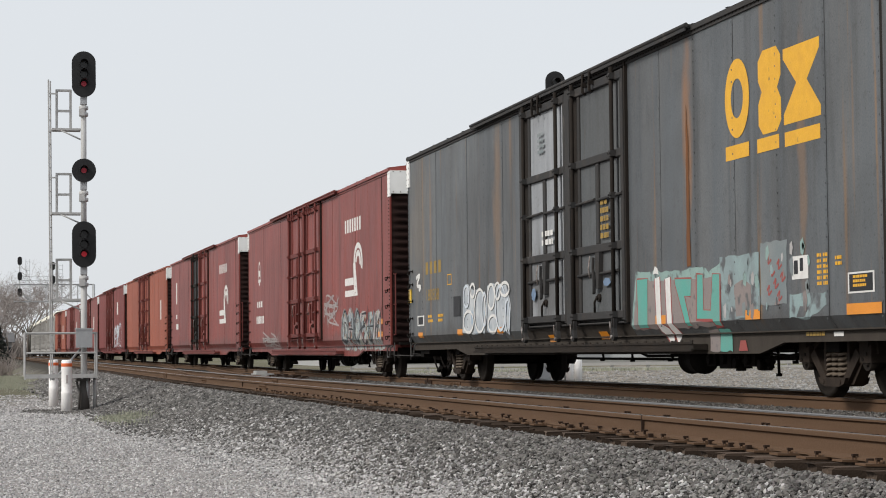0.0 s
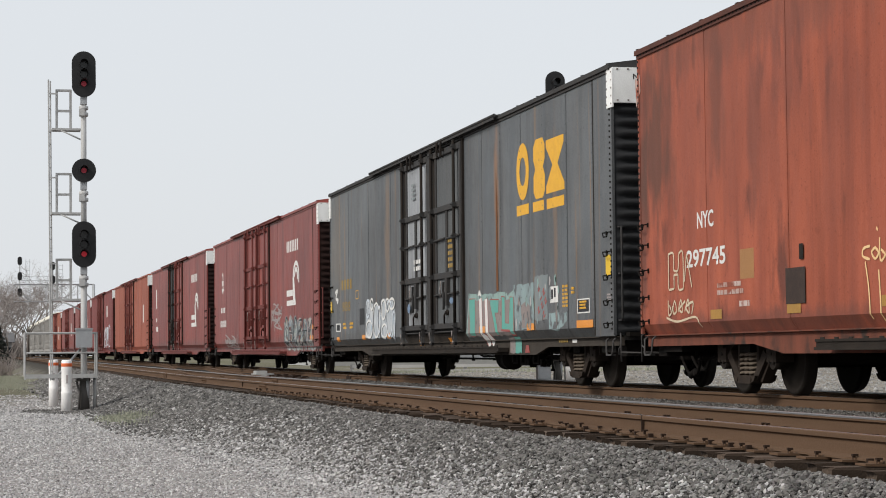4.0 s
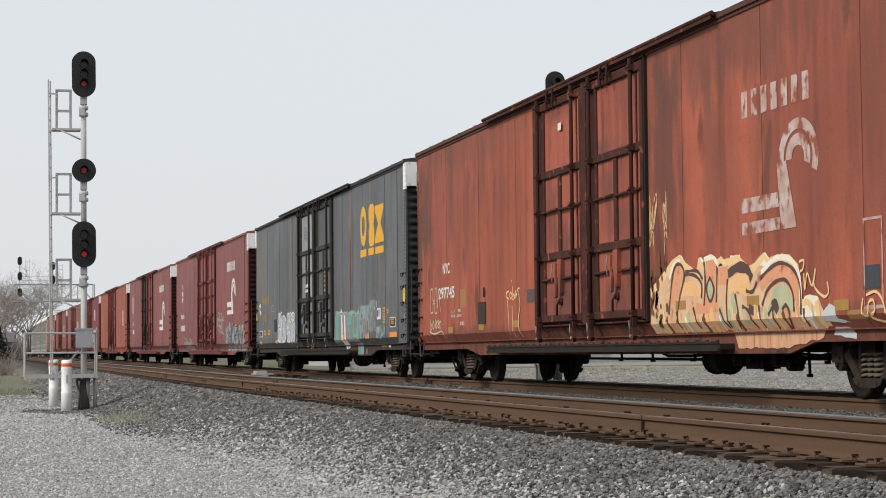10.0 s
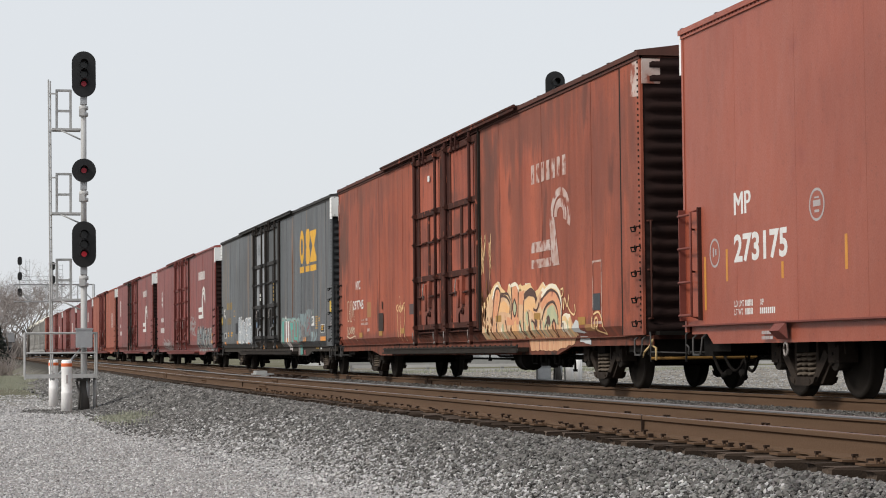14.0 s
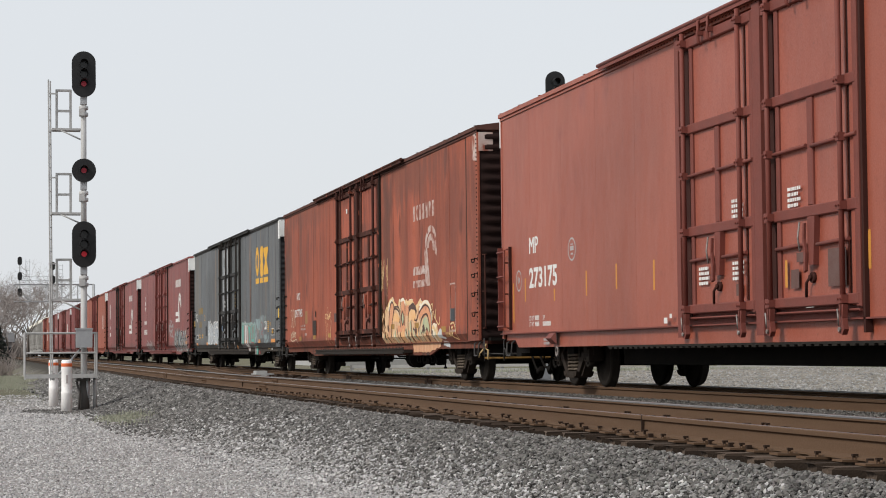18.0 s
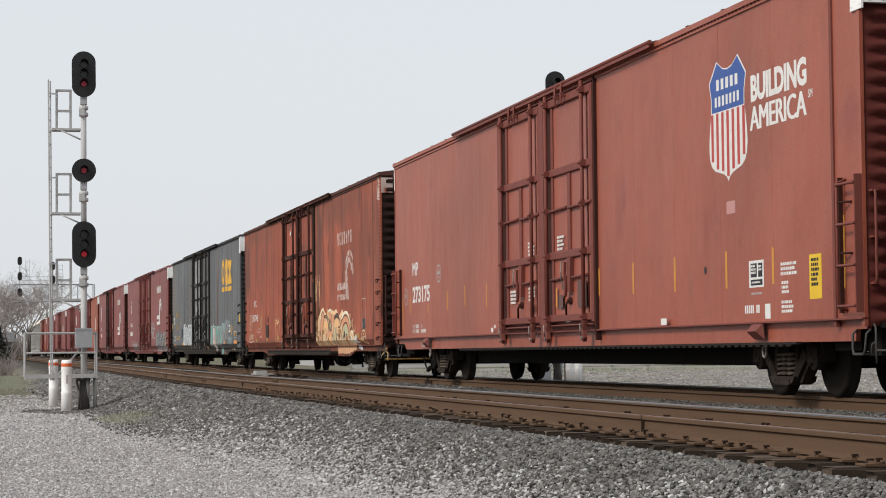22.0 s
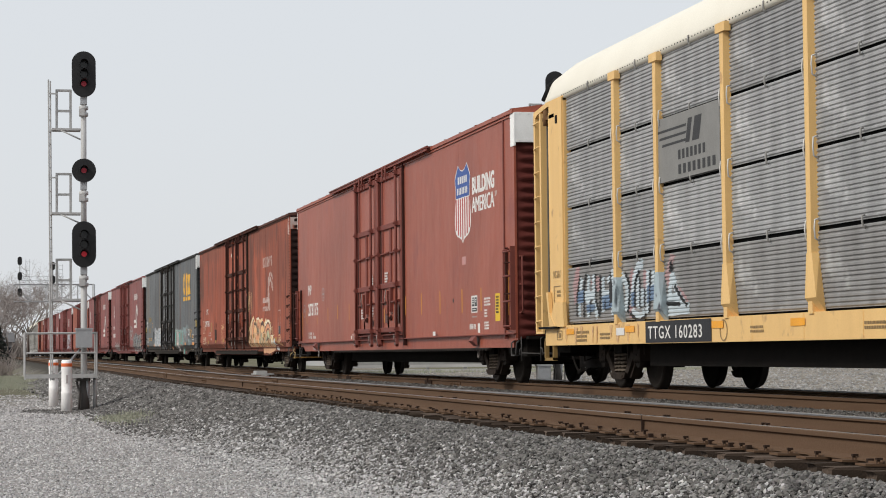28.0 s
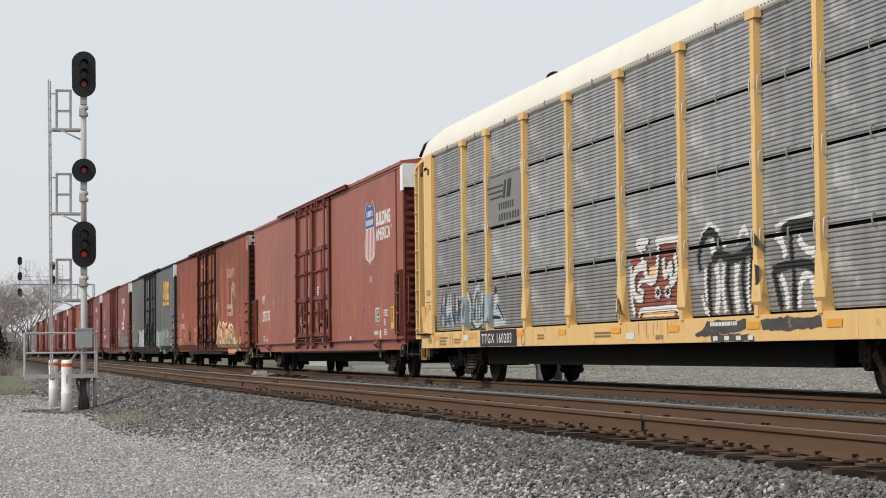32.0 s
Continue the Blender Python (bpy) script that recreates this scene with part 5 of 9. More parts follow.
PINK_DRIP = mat("pink_spray_drip", (0.80, 0.46, 0.27), 0.6, second=(0.74, 0.42, 0.20), scale=6)
RACK_AMBER = mat("bright_amber_reflector", (0.86, 0.37, 0.02), 0.4)
ICE_SPRAY = mat("ice_blue_spray_paint", (0.52, 0.58, 0.61), 0.6, second=(0.34, 0.40, 0.44), scale=3)
HAZE_SPRAY = mat("pink_haze_spray_paint", (0.40, 0.24, 0.24), 0.7, second=(0.36, 0.32, 0.32), scale=2)
STEP_OCHRE = mat("grimy_ochre_step", (0.30, 0.19, 0.06), 0.7, second=(0.16, 0.10, 0.05), scale=6)
HINGE_BROWN = mat("rusty_hinge", (0.16, 0.085, 0.04), 0.8, second=(0.08, 0.05, 0.03), scale=6)
# end doors and gap panel: the dark of the gap put into the colour
END_GREY = mat("shaded_end_door", (0.09, 0.085, 0.07), 0.7, second=(0.05, 0.047, 0.04), scale=4)
FOOT_BLUE = mat("pale_blue_sprayed_steel", (0.36, 0.43, 0.455), 0.6, second=(0.25, 0.30, 0.335), scale=5, third=(0.0625, 0.0625, 0.075), third_at=0.60, third_scale=4)


def autorack(label, yc, L=27.3, painted=True, turning=True, frame_paint=None):
    frame_paint = frame_paint or RACK_YELLOW
    car = thing("autorack", label, "autorack railcar", "autoracks of the train")
    X = 1.47
    side = Side(car, L, X)
    L2 = L / 2
    rng = random.Random(11)
    # solid black core standing for the unlit inside of the rack
    bm = bmesh.new()
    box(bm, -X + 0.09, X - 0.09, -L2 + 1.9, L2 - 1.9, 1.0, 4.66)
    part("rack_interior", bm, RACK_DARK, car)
    for s in (-1, 1):
        bm = bmesh.new()
        plate(bm, [(L2 - 0.75, 1.0), (L2 - 0.75, 0.68), (-L2 + 0.75, 0.68), (-L2 + 0.75, 1.0)], s * X - 0.05, s * X + 0.05)
        if s < 0:
            for k in range(15):
                d = 2.0 + k * 1.66
                box(bm, -X - 0.055, -X - 0.05, L2 - d - 0.05, L2 - d + 0.05, 0.69, 0.99)
        part("deck_sill", bm, frame_paint, car)
    bm = bmesh.new()
    box(bm, -X + 0.05, X - 0.05, -L2 + 0.4, L2 - 0.4, 0.92, 1.0)
    part("deck", bm, STEEL_DARK, car)
    bm = bmesh.new()
    box(bm, -0.45, 0.45, -L2 + 0.3, L2 - 0.3, 0.45, 0.92)
    part("centre_sill", bm, STEEL_DARK, car)
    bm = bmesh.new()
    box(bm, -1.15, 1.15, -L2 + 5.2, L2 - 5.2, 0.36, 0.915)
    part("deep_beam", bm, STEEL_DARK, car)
    posts = [-8.95, -6.98, -4.18, -1.40, 1.40, 4.18, 6.92, 8.89]
    bays = [-11.75] + posts + [11.75]
    tiers = [(1.03, 1.92), (1.97, 2.86), (2.90, 3.79), (3.83, 4.70)]
    for s in (-1, 1):
        for a_, b_ in zip(bays, bays[1:]):
            for za, zb in tiers:
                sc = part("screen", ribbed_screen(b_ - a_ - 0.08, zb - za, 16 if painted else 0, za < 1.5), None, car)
                sc.location = (s * (X - 0.03), (a_ + b_) / 2, za)
                if s > 0:
                    sc.rotation_euler = (0, 0, math.pi)
        for y in posts:
            bm = bmesh.new()
            plate(bm, [(y - 0.066, 0.98), (y + 0.066, 0.98), (y + 0.066, 4.74), (y - 0.066, 4.74)], s * (X - 0.03), s * (X + 0.07))
            box(bm, min(s * X, s * (X + 0.09)), max(s * X, s * (X + 0.09)), y - 0.17, y + 0.17, 4.62, 4.74)
            # the flared foot
            foot = bmesh.new()
            va = [foot.verts.new((s * (X + 0.073 + q), y + w, z)) for q, w, z in ((0, -0.078, 1.67), (0, 0.078, 1.67), (0.025, 0.085, 1.16), (0.025, -0.25, 1.16))]
            vb = [foot.verts.new((s * (X - 0.02), y + w, z)) for w, z in ((-0.078, 1.67), (0.078, 1.67), (0.085, 0.99), (-0.25, 0.99))]
            foot.faces.new(va)
            for i in range(4):
                j = (i + 1) % 4
                foot.faces.new((va[i], va[j], vb[j], vb[i]))
            post = part("post", bm, frame_paint, car)
            sprayed = painted and s < 0 and y > 6
            part("post_foot", foot, FOOT_BLUE if sprayed else frame_paint, post, "foot sprayed pale blue" if sprayed else "")
            if s < 0:
                for za, zb in tiers[:3]:
                    for k in (-1, 1):
                        bm = bmesh.new()
                        yy = y + k * 0.12
                        tube(bm, [(-X + 0.01, yy, zb - 0.12), (-X - 0.05, yy + k * 0.015, zb - 0.09), (-X - 0.06, yy + k * 0.02, zb + 0.02), (-X - 0.05, yy + k * 0.015, zb + 0.12), (-X + 0.01, yy, zb + 0.14)], 0.0105, n=6)
                        part("bracket", bm, BRACKET_WHITE, post)
    for a_, b_ in zip(bays, bays[1:]):
        for za, zb in tiers:
            bm = bmesh.new()
            y = (a_ + b_) / 2
            tube(bm, [(-X + 0.0, y, zb + 0.09), (-X - 0.03, y, zb + 0.085), (-X - 0.035, y, zb + 0.02), (-X - 0.03, y - 0.02, zb - 0.04), (-X + 0.0, y - 0.02, zb - 0.05)], 0.013, n=6)
            part("clip", bm, CLIP_GREY, car)
    # rounded roof with sloped ends
    bm = bmesh.new()
    arc = [(-X - 0.02, 4.70), (-X - 0.02, 4.80), (-1.38, 5.12), (-1.10, 5.35), (-0.55, 5.48), (0, 5.51), (0.55, 5.48), (1.10, 5.35), (1.38, 5.12), (X + 0.02, 4.80), (X + 0.02, 4.70)]
    stations = []
    for y, drop in ((-L2 + 0.74, 0.24), (-L2 + 0.80, 0.14), (-L2 + 0.98, 0.05), (-L2 + 1.4, 0.01), (-L2 + 3.0, 0.0), (0, 0), (L2 - 3.0, 0.0), (L2 - 1.4, 0.01), (L2 - 0.98, 0.05), (L2 - 0.80, 0.14), (L2 - 0.74, 0.24)):
        stations.append(lambda p, y=y, q=drop: (p[0], y, max(4.70, p[1] - q * (p[1] - 4.7) / 0.91)))
    sweep(bm, arc, stations)
    for f in bm.faces:
        f.smooth = len(f.verts) == 4
    part("roof", bm, RACK_ROOF, car)
    for s in (-1, 1):
        bm = bmesh.new()
        rim = [(p * 1.004, max(4.72, 4.72 + (z - 4.72) * 0.80)) for p, z in arc[1:-1]]
        tube(bm, [(p, s * (L2 - 0.72), z) for p, z in rim], 0.05)
        part("roof_end_bow", bm, RACK_DARK, car, "black bow at the end of the roof")
    bm = bmesh.new()
    for k in range(200):
        y = -L2 + 1.8 + k * (L - 3.6) / 199
        box(bm, -X - 0.026, -X - 0.015, y - 0.012, y + 0.012, 4.748, 4.763)
    tagged(part("roof_rivets", bm, RACK_DARK, car), kind="stuff")
    for s in (-1, 1):
        yb = s * (L2 - 1.9)
        # corner post, end door and ladder
        bm = bmesh.new()
        ya, yc_ = sorted((s * (L2 - 1.92), s * (L2 - 1.02)))
        box(bm, -X - 0.03, -X + 0.10, ya, yc_, 1.0, 4.66)
        part("corner_post", bm, frame_paint, car)
        bm = bmesh.new()
        box(bm, X - 0.10, X + 0.03, ya, yc_, 1.0, 4.66)
        part("corner_post", bm, frame_paint, car)
        bm = bmesh.new()
        box(bm, -X - 0.06, -X + 0.02, min(yb, yb + s * 0.16), max(yb, yb + s * 0.16), 1.0, 4.72)
        part("edge_post", bm, frame_paint, car)
        bm = bmesh.new()
        plate(bm, [(s * (L2 - 1.94), 1.38), (s * (L2 - 1.40), 1.38), (s * (L2 - 1.16), 0.98), (s * (L2 - 2.02), 0.98)], -X - 0.09, -X - 0.03)
        part("post_foot", bm, frame_paint, car)
        end_door = None
        for k in range(7):
            bm = bmesh.new()
            x = -1.25 + k * 2.5 / 6
            plate(bm, [(s * (L2 - 0.76), 1.0), (s * (L2 - 0.69), 1.0), (s * (L2 - 0.69), 4.7), (s * (L2 - 0.76), 4.7)], x - 0.20, x + 0.20)
            leaf = part("door_leaf" if end_door else "end_door", bm, END_GREY, end_door or car)
            end_door = end_door or leaf
        # dark panel added to fill the gap behind the ladder in place of shade
        bm = bmesh.new()
        yl, yh = sorted((s * (L2 - 0.77), s * (L2 - 1.02)))
        box(bm, -X + 0.03, X - 0.03, yl, yh, 1.0, 4.66)
        part("end_frame", bm, END_GREY, car)
        xl = -X + 0.02
        bm = bmesh.new()
        plate(bm, [(s * (L2 - 0.04), 4.52), (s * (L2 - 0.04), 4.66), (s * (L2 - 0.9), 4.74), (s * (L2 - 1.9), 4.74), (s * (L2 - 1.9), 4.66), (s * (L2 - 0.9), 4.66), (s * (L2 - 0.3), 4.60)], xl - 0.05, xl + 0.05)
        ladder = part("end_ladder", bm, frame_paint, car)
        for yy in (s * (L2 - 0.10), s * (L2 - 0.47)):
            bm = bmesh.new()
            box(bm, xl - 0.055, xl + 0.05, yy - 0.045, yy + 0.045, 0.92, 4.60)
            part("stile", bm, frame_paint, ladder)
        bm = bmesh.new()
        box(bm, xl - 0.05, xl + 0.04, min(s * (L2 - 0.04), s * (L2 - 0.52)), max(s * (L2 - 0.04), s * (L2 - 0.52)), 0.88, 0.918)
        part("ladder_foot", bm, frame_paint, ladder)
        for k in range(9):
            bm = bmesh.new()
            z = 1.1 + k * 0.42
            tube(bm, [(xl - 0.03, s * (L2 - 0.44), z), (xl - 0.075, s * (L2 - 0.43), z), (xl - 0.075, s * (L2 - 0.13), z - 0.02), (xl - 0.03, s * (L2 - 0.11), z - 0.02)], 0.013)
            part("rung", bm, frame_paint, ladder)
        # hinge and edge pipe of the end door, the bent foot of the corner and its black step
        bm = bmesh.new()
        rod(bm, (xl - 0.02, s * (L2 - 1.0), 1.0), (xl - 0.02, s * (L2 - 1.0), 4.55), 0.035, n=8)
        part("edge_pipe", bm, frame_paint, car)
        bm = bmesh.new()
        ya, yb2 = sorted((s * (L2 - 0.62), s * (L2 - 1.35)))
        box(bm, xl - 0.05, xl + 0.03, ya, yb2, 4.45, 4.51)
        rod(bm, (xl - 0.03, s * (L2 - 0.78), 4.36), (xl - 0.03, s * (L2 - 0.78), 4.62), 0.05, n=8)
        part("door_hinge", bm, HINGE_BROWN, car, "rusty brown hinge")
        # a black plate stands for the shade inside the slot
        bm = bmesh.new()
        ya, yb2 = sorted((s * (L2 - 1.44), s * (L2 - 1.54)))
        box(bm, xl - 0.062, xl - 0.048, ya, yb2, 4.33, 4.46)
        part("slot", bm, RACK_DARK, car)
        bm = bmesh.new()
        plate(bm, [(s * (L2 - 0.98), 1.56), (s * (L2 - 1.10), 1.56), (s * (L2 - 1.16), 1.22), (s * (L2 - 1.52), 0.98), (s * (L2 - 1.16), 0.98)], xl - 0.12, xl - 0.06)
        part("corner_foot", bm, frame_paint, car)
        bm = bmesh.new()
        ya, yb2 = sorted((s * (L2 - 0.62), s * (L2 - 1.62)))
        box(bm, -X - 0.14, -X + 0.02, ya, yb2, 0.955, 0.99)
        part("step_plate", bm, RACK_DARK, car)
        bm = bmesh.new()
        y0, y1 = sorted((s * (L2 - 0.62), s * (L2 - 1.18)))
        for p in ((y0, y0 + 0.05, 0.44, 0.80), (y1 - 0.05, y1, 0.44, 0.80), (y0, y1, 0.43, 0.48), (y0, y1, 0.75, 0.80)):
            box(bm, -X - 0.04, -X + 0.03, p[0], p[1], p[2], p[3])
        part("sill_step", bm, STEP_OCHRE if painted else frame_paint, car)
        bm = bmesh.new()
        box(bm, -X, X, min(s * (L2 - 0.5), s * (L2 - 1.2)), max(s * (L2 - 0.5), s * (L2 - 1.2)), 0.86, 0.95)
        part("end_platform", bm, STEEL_DARK, car)
        bm = bmesh.new()
        yl, yh = sorted((s * (L2 - 1.6), s * (L2 + 0.35)))
        box(bm, -0.62, 0.62, yl, yh, 0.30, 0.86)
        part("cushion_housing", bm, STEEL_DARK, car)
        coupler(car, s * (L2 - 0.2), s)
        truck(car, s * 10.1, turning)
    if not painted:
        return car, side
    side.face = X + 0.03
    side.text("NS 2611", 1.22, 1.79, 0.12, FADED_INK, stretch=0.80, lift=0.004)
    side.bars("outline_box", [(1.24, 1.64, 1.70, 1.655), (1.24, 1.37, 1.70, 1.385), (1.24, 1.37, 1.265, 1.655)], FADED_INK, lift=0.004)
    side.lines(1.42, 1.54, 0.3, 2, 0.04, FADED_INK, rng, lift=0.004)
    side.face = X + 0.05
    side.lines(2.6, 0.86, 0.7, 3, 0.04, FADED_INK, rng, lift=0.003)
    side.lines(3.9, 0.82, 0.6, 2, 0.035, FADED_INK, rng, lift=0.003)
    side.bars("outline_box", [(1.48, 0.765, 1.78, 0.777), (1.48, 0.908, 1.78, 0.92), (1.48, 0.765, 1.505, 0.92), (1.755, 0.765, 1.78, 0.92), (1.56, 0.80, 1.70, 0.885)], FADED_INK, lift=0.003)
    side.bars("number_board", [(6.15, 0.69, 8.9, 0.99)], NUMBER_BLACK, "black number board with white figures", lift=0.003)
    side.text("TTGX 160283", 6.27, 0.75, 0.18, WHITE_DECAL, stretch=1.38, bold=0.01, lift=0.007, space=1.16)
    reflectors(side, [(2.05, 0.85), (5.2, 0.85), (8.92, 0.86), (11.62, 0.85), (14.60, 0.84), (17.26, 0.83), (20.28, 0.83), (22.77, 0.82)], RACK_AMBER, w=0.44, h=0.09)
    side.bars("patch", [(15.32, 0.75, 15.72, 0.84), (4.75, 0.81, 5.15, 0.92)], WHITE_DECAL, lift=0.003)
    wash = mat("rusty_wash", (0.58, 0.33, 0.15), 0.7, second=(0.66, 0.44, 0.22), mix=1.0, scale=5, third=(0.40, 0.22, 0.13), third_at=0.60, third_scale=5)
    for k in range(9):
        d = 1.95 + k * 0.47 + 0.12 * math.sin(k * 2.7)
        w, lo = 0.14 + 0.07 * math.sin(k * 1.3), 0.72 + 0.05 * math.sin(k * 4.1)
        side.polys("paint_smear", [[(d, 0.97), (d + w, 0.965), (d + 0.8 * w, 0.86), (d + 0.6 * w, lo), (d + 0.25 * w, lo + 0.03), (d + 0.1 * w, 0.88)]], wash, "rusty run of grime", lift=0.0012)
    for d, w in ((10.3, 0.5), (13.7, 0.9)):
        side.lines(d, 0.84, w, 2, 0.032, FADED_INK, rng, lift=0.003)
    side.polys("emblem", ring(9.35, 0.83, 0.14, 0.12, 0, 360, 1.0, 20), FADED_INK, lift=0.003)
    side.face = X + 0.03
    # a pale panel with slanted dark bars and two rows of blocks
    side.bars("sign_panel", [(6.68, 2.90, 9.30, 3.79)], mat("pale_grey_panel", (0.22, 0.217, 0.205), 0.6, 0.0, second=(0.17, 0.167, 0.158), scale=3), "pale grey panel with dark slanted bars", lift=0.012)
    dark = mat("faded_black_bars", (0.035, 0.035, 0.036), 0.6)
    side.polys("slanted_bar", [[(6.75 + k * 0.12, 3.62 - k * 0.10), (8.0, 3.62 - k * 0.10), (7.97, 3.585 - k * 0.10), (6.72 + k * 0.12, 3.585 - k * 0.10)] for k in range(3)]
               + [[(7.95, 3.36), (8.12, 3.36), (8.24, 3.68), (8.07, 3.68)], [(8.22, 3.36), (8.5, 3.36), (8.62, 3.68), (8.34, 3.68)]], dark, lift=0.016)
    name_bars(side, 7.65, 3.16, 1.15, 0.13, 7, dark, 0.018)
    name_bars(side, 7.65, 2.96, 1.55, 0.13, 8, dark, 0.018)
    side.face, side.ribs = X - 0.017, True
    ink, pale, blue, haze = BLACK_DECAL, ICE_SPRAY, DEEP_BLUE_SPRAY, HAZE_SPRAY
    side.polys("graffiti_field", [list(sh) for sh in (((2.2, 1.62), (2.39, 1.9), (2.61, 1.97), (2.5, 1.46), (2.28, 1.32)), ((3.19, 1.65), (3.6, 1.74), (3.83, 1.62), (3.62, 1.49)), ((5.21, 1.69), (5.36, 1.82), (5.45, 1.55), (5.27, 1.43)), ((5.86, 1.73), (6.06, 1.74), (6.02, 1.46), (5.88, 1.44)), ((6.85, 1.62), (7.08, 1.91), (7.29, 1.9), (7.13, 1.66), (6.97, 1.42)), ((5.19, 1.23), (5.4, 1.32), (5.53, 1.09), (5.21, 1.06)), ((7.36, 1.47), (7.78, 1.27), (7.87, 1.2), (7.44, 1.24)),)], haze, "dull pink sprayed haze", lift=0.003)
    side.polys("graffiti_field", [list(sh) for sh in (((2.55, 1.53), (2.85, 1.55), (2.8, 1.34), (2.5, 1.33)), ((3.82, 1.41), (4.4, 1.43), (4.35, 1.26), (3.85, 1.21)), ((5.32, 1.43), (5.51, 1.43), (5.47, 1.22), (5.31, 1.23)), ((6.05, 1.5), (6.47, 1.52), (6.4, 1.29), (6.04, 1.26)), ((3, 1.3), (3.46, 1.31), (3.45, 1.21), (3, 1.2)),)], blue, "blue sprayed field", lift=0.026)
    for line in (((2.57, 1.13), (2.61, 1.45), (2.73, 1.73)), ((3.06, 1.11), (3.08, 1.58), (3.13, 1.76)), ((3.38, 1.43), (3.36, 1.77)), ((3.34, 1.39), (3.57, 1.1)), ((2.89, 1.44), (3.42, 1.45)), ((3.87, 1.17), (3.89, 1.72)), ((4.18, 1.61), (4.16, 1.71)), ((4.36, 1.12), (4.39, 1.82)), ((3.82, 1.43), (4.43, 1.44)), ((4.83, 1.71), (5.09, 1.5), (5.01, 1.17)), ((5.33, 1.23), (5.39, 1.55), (5.63, 1.79), (5.87, 1.83)), ((5.6, 1.19), (5.62, 1.64)), ((5.82, 1.21), (5.83, 1.47)), ((5.31, 1.16), (5.66, 1.05), (5.93, 1.13)), ((6.02, 1.11), (6.08, 1.73)), ((6.3, 1.32), (6.34, 1.72)), ((7.02, 1.27), (7.16, 1.6), (7.38, 1.35), (7.67, 1.19)), ((6.93, 1.28), (7.41, 1.29)), ((6.97, 1.12), (7.86, 1.15)),):
        side.polys("graffiti_stroke", side.stroke(curve_pts(line, 5), 0.15, jitter=0.3, rng=rng), pale, "pale blue sprayed stroke", lift=0.010)
    for line in (((2.44, 1.13), (2.48, 1.46), (2.65, 1.78)), ((2.85, 1.12), (2.87, 1.59), (3.01, 1.8)), ((3.2, 1.15), (3.21, 1.38)), ((3.5, 1.42), (3.48, 1.78)), ((3.48, 1.39), (3.72, 1.1)), ((3.73, 1.17), (3.76, 1.75)), ((4, 1.2), (4.01, 1.37)), ((4.25, 1.26), (4.28, 1.77)), ((5.03, 1.74), (5.23, 1.49), (5.15, 1.13)), ((5.47, 1.22), (5.5, 1.55), (5.7, 1.74)), ((5.72, 1.18), (5.72, 1.64)), ((5.94, 1.21), (5.95, 1.47)), ((5.25, 1.13), (5.66, 1.01), (6, 1.09)), ((6.15, 1.11), (6.21, 1.72)), ((6.43, 1.32), (6.45, 1.7)), ((7.07, 1.67), (7.14, 1.79), (7.16, 1.66)), ((7.27, 1.47), (7.47, 1.34), (7.78, 1.18)), ((6.9, 1.23), (7.49, 1.21)),):
        side.polys("graffiti_line", side.stroke(curve_pts(line, 5), 0.055, jitter=0.6, rng=rng), ink, "black sprayed edge", lift=0.034)
    white, black, red, tan = WHITE_DECAL, BLACK_DECAL, DULL_RED_SPRAY, CREAM_SPRAY
    side.polys("graffiti_field", [[(15.36, 1.90), (15.69, 1.95), (16.72, 1.95), (16.80, 2.10), (17.66, 2.10), (17.72, 1.93), (17.76, 1.75), (17.62, 1.57), (17.56, 1.31), (17.66, 1.04), (15.58, 1.05), (15.46, 1.29), (15.38, 1.65)]], red, "dull red sprayed field", lift=0.004)
    side.polys("graffiti_field", [[(16.24, 1.76), (16.66, 1.78), (16.63, 1.57), (16.26, 1.55)], [(15.91, 1.05), (17.33, 1.05), (17.33, 1.12), (15.91, 1.12)]], tan, "tan sprayed block", lift=0.008)
    # white curling letters with black edges on red
    for line, w in ((((15.70, 2.07), (15.75, 2.15), (16.22, 2.13)), 0.06), (((16.55, 2.11), (16.96, 2.12), (17.74, 2.10)), 0.08), (((15.72, 2.05), (16.10, 2.05)), 0.05), (((15.39, 1.82), (15.42, 1.33), (15.56, 1.09)), 0.08), (((17.66, 1.95), (17.72, 1.68), (17.60, 1.53), (17.55, 1.27), (17.66, 1.06)), 0.10), (((16.14, 1.80), (15.68, 1.76), (15.50, 1.61), (15.60, 1.37), (15.95, 1.32)), 0.085),
                    (((16.32, 1.54), (15.91, 1.58), (15.73, 1.48), (15.99, 1.41)), 0.05), (((15.85, 2.09), (16.01, 1.75), (16.25, 1.58), (16.54, 1.61), (16.68, 2.05)), 0.08), (((16.89, 1.87), (16.94, 1.62), (17.22, 1.76), (17.19, 1.50), (17.44, 1.64), (17.37, 1.90)), 0.085), (((15.75, 1.06), (15.85, 1.15), (16.30, 1.16), (17.42, 1.16), (17.50, 1.06)), 0.055)):
        path = curve_pts(line, 5)
        side.polys("graffiti_line", side.stroke([(p + 0.06, q - 0.012) for p, q in path], w * 1.3), black, "black sprayed edge", lift=0.012)
        side.polys("graffiti_stroke", side.stroke(path, w * 1.45, jitter=0.25, rng=rng), white, "white sprayed stroke", lift=0.018)
    for d in (16.62, 17.05):
        side.polys("graffiti_line", ring(d + 0.03, 1.38, 0.105, 0.02, 0, 360, 1.4, 14), black, "black sprayed edge", lift=0.020)
        side.polys("graffiti_stroke", ring(d, 1.39, 0.095, 0.05, 0, 360, 1.4, 14), white, "white sprayed ring", lift=0.024)
    # white columns with wavy black stems
    rng2 = random.Random(4)
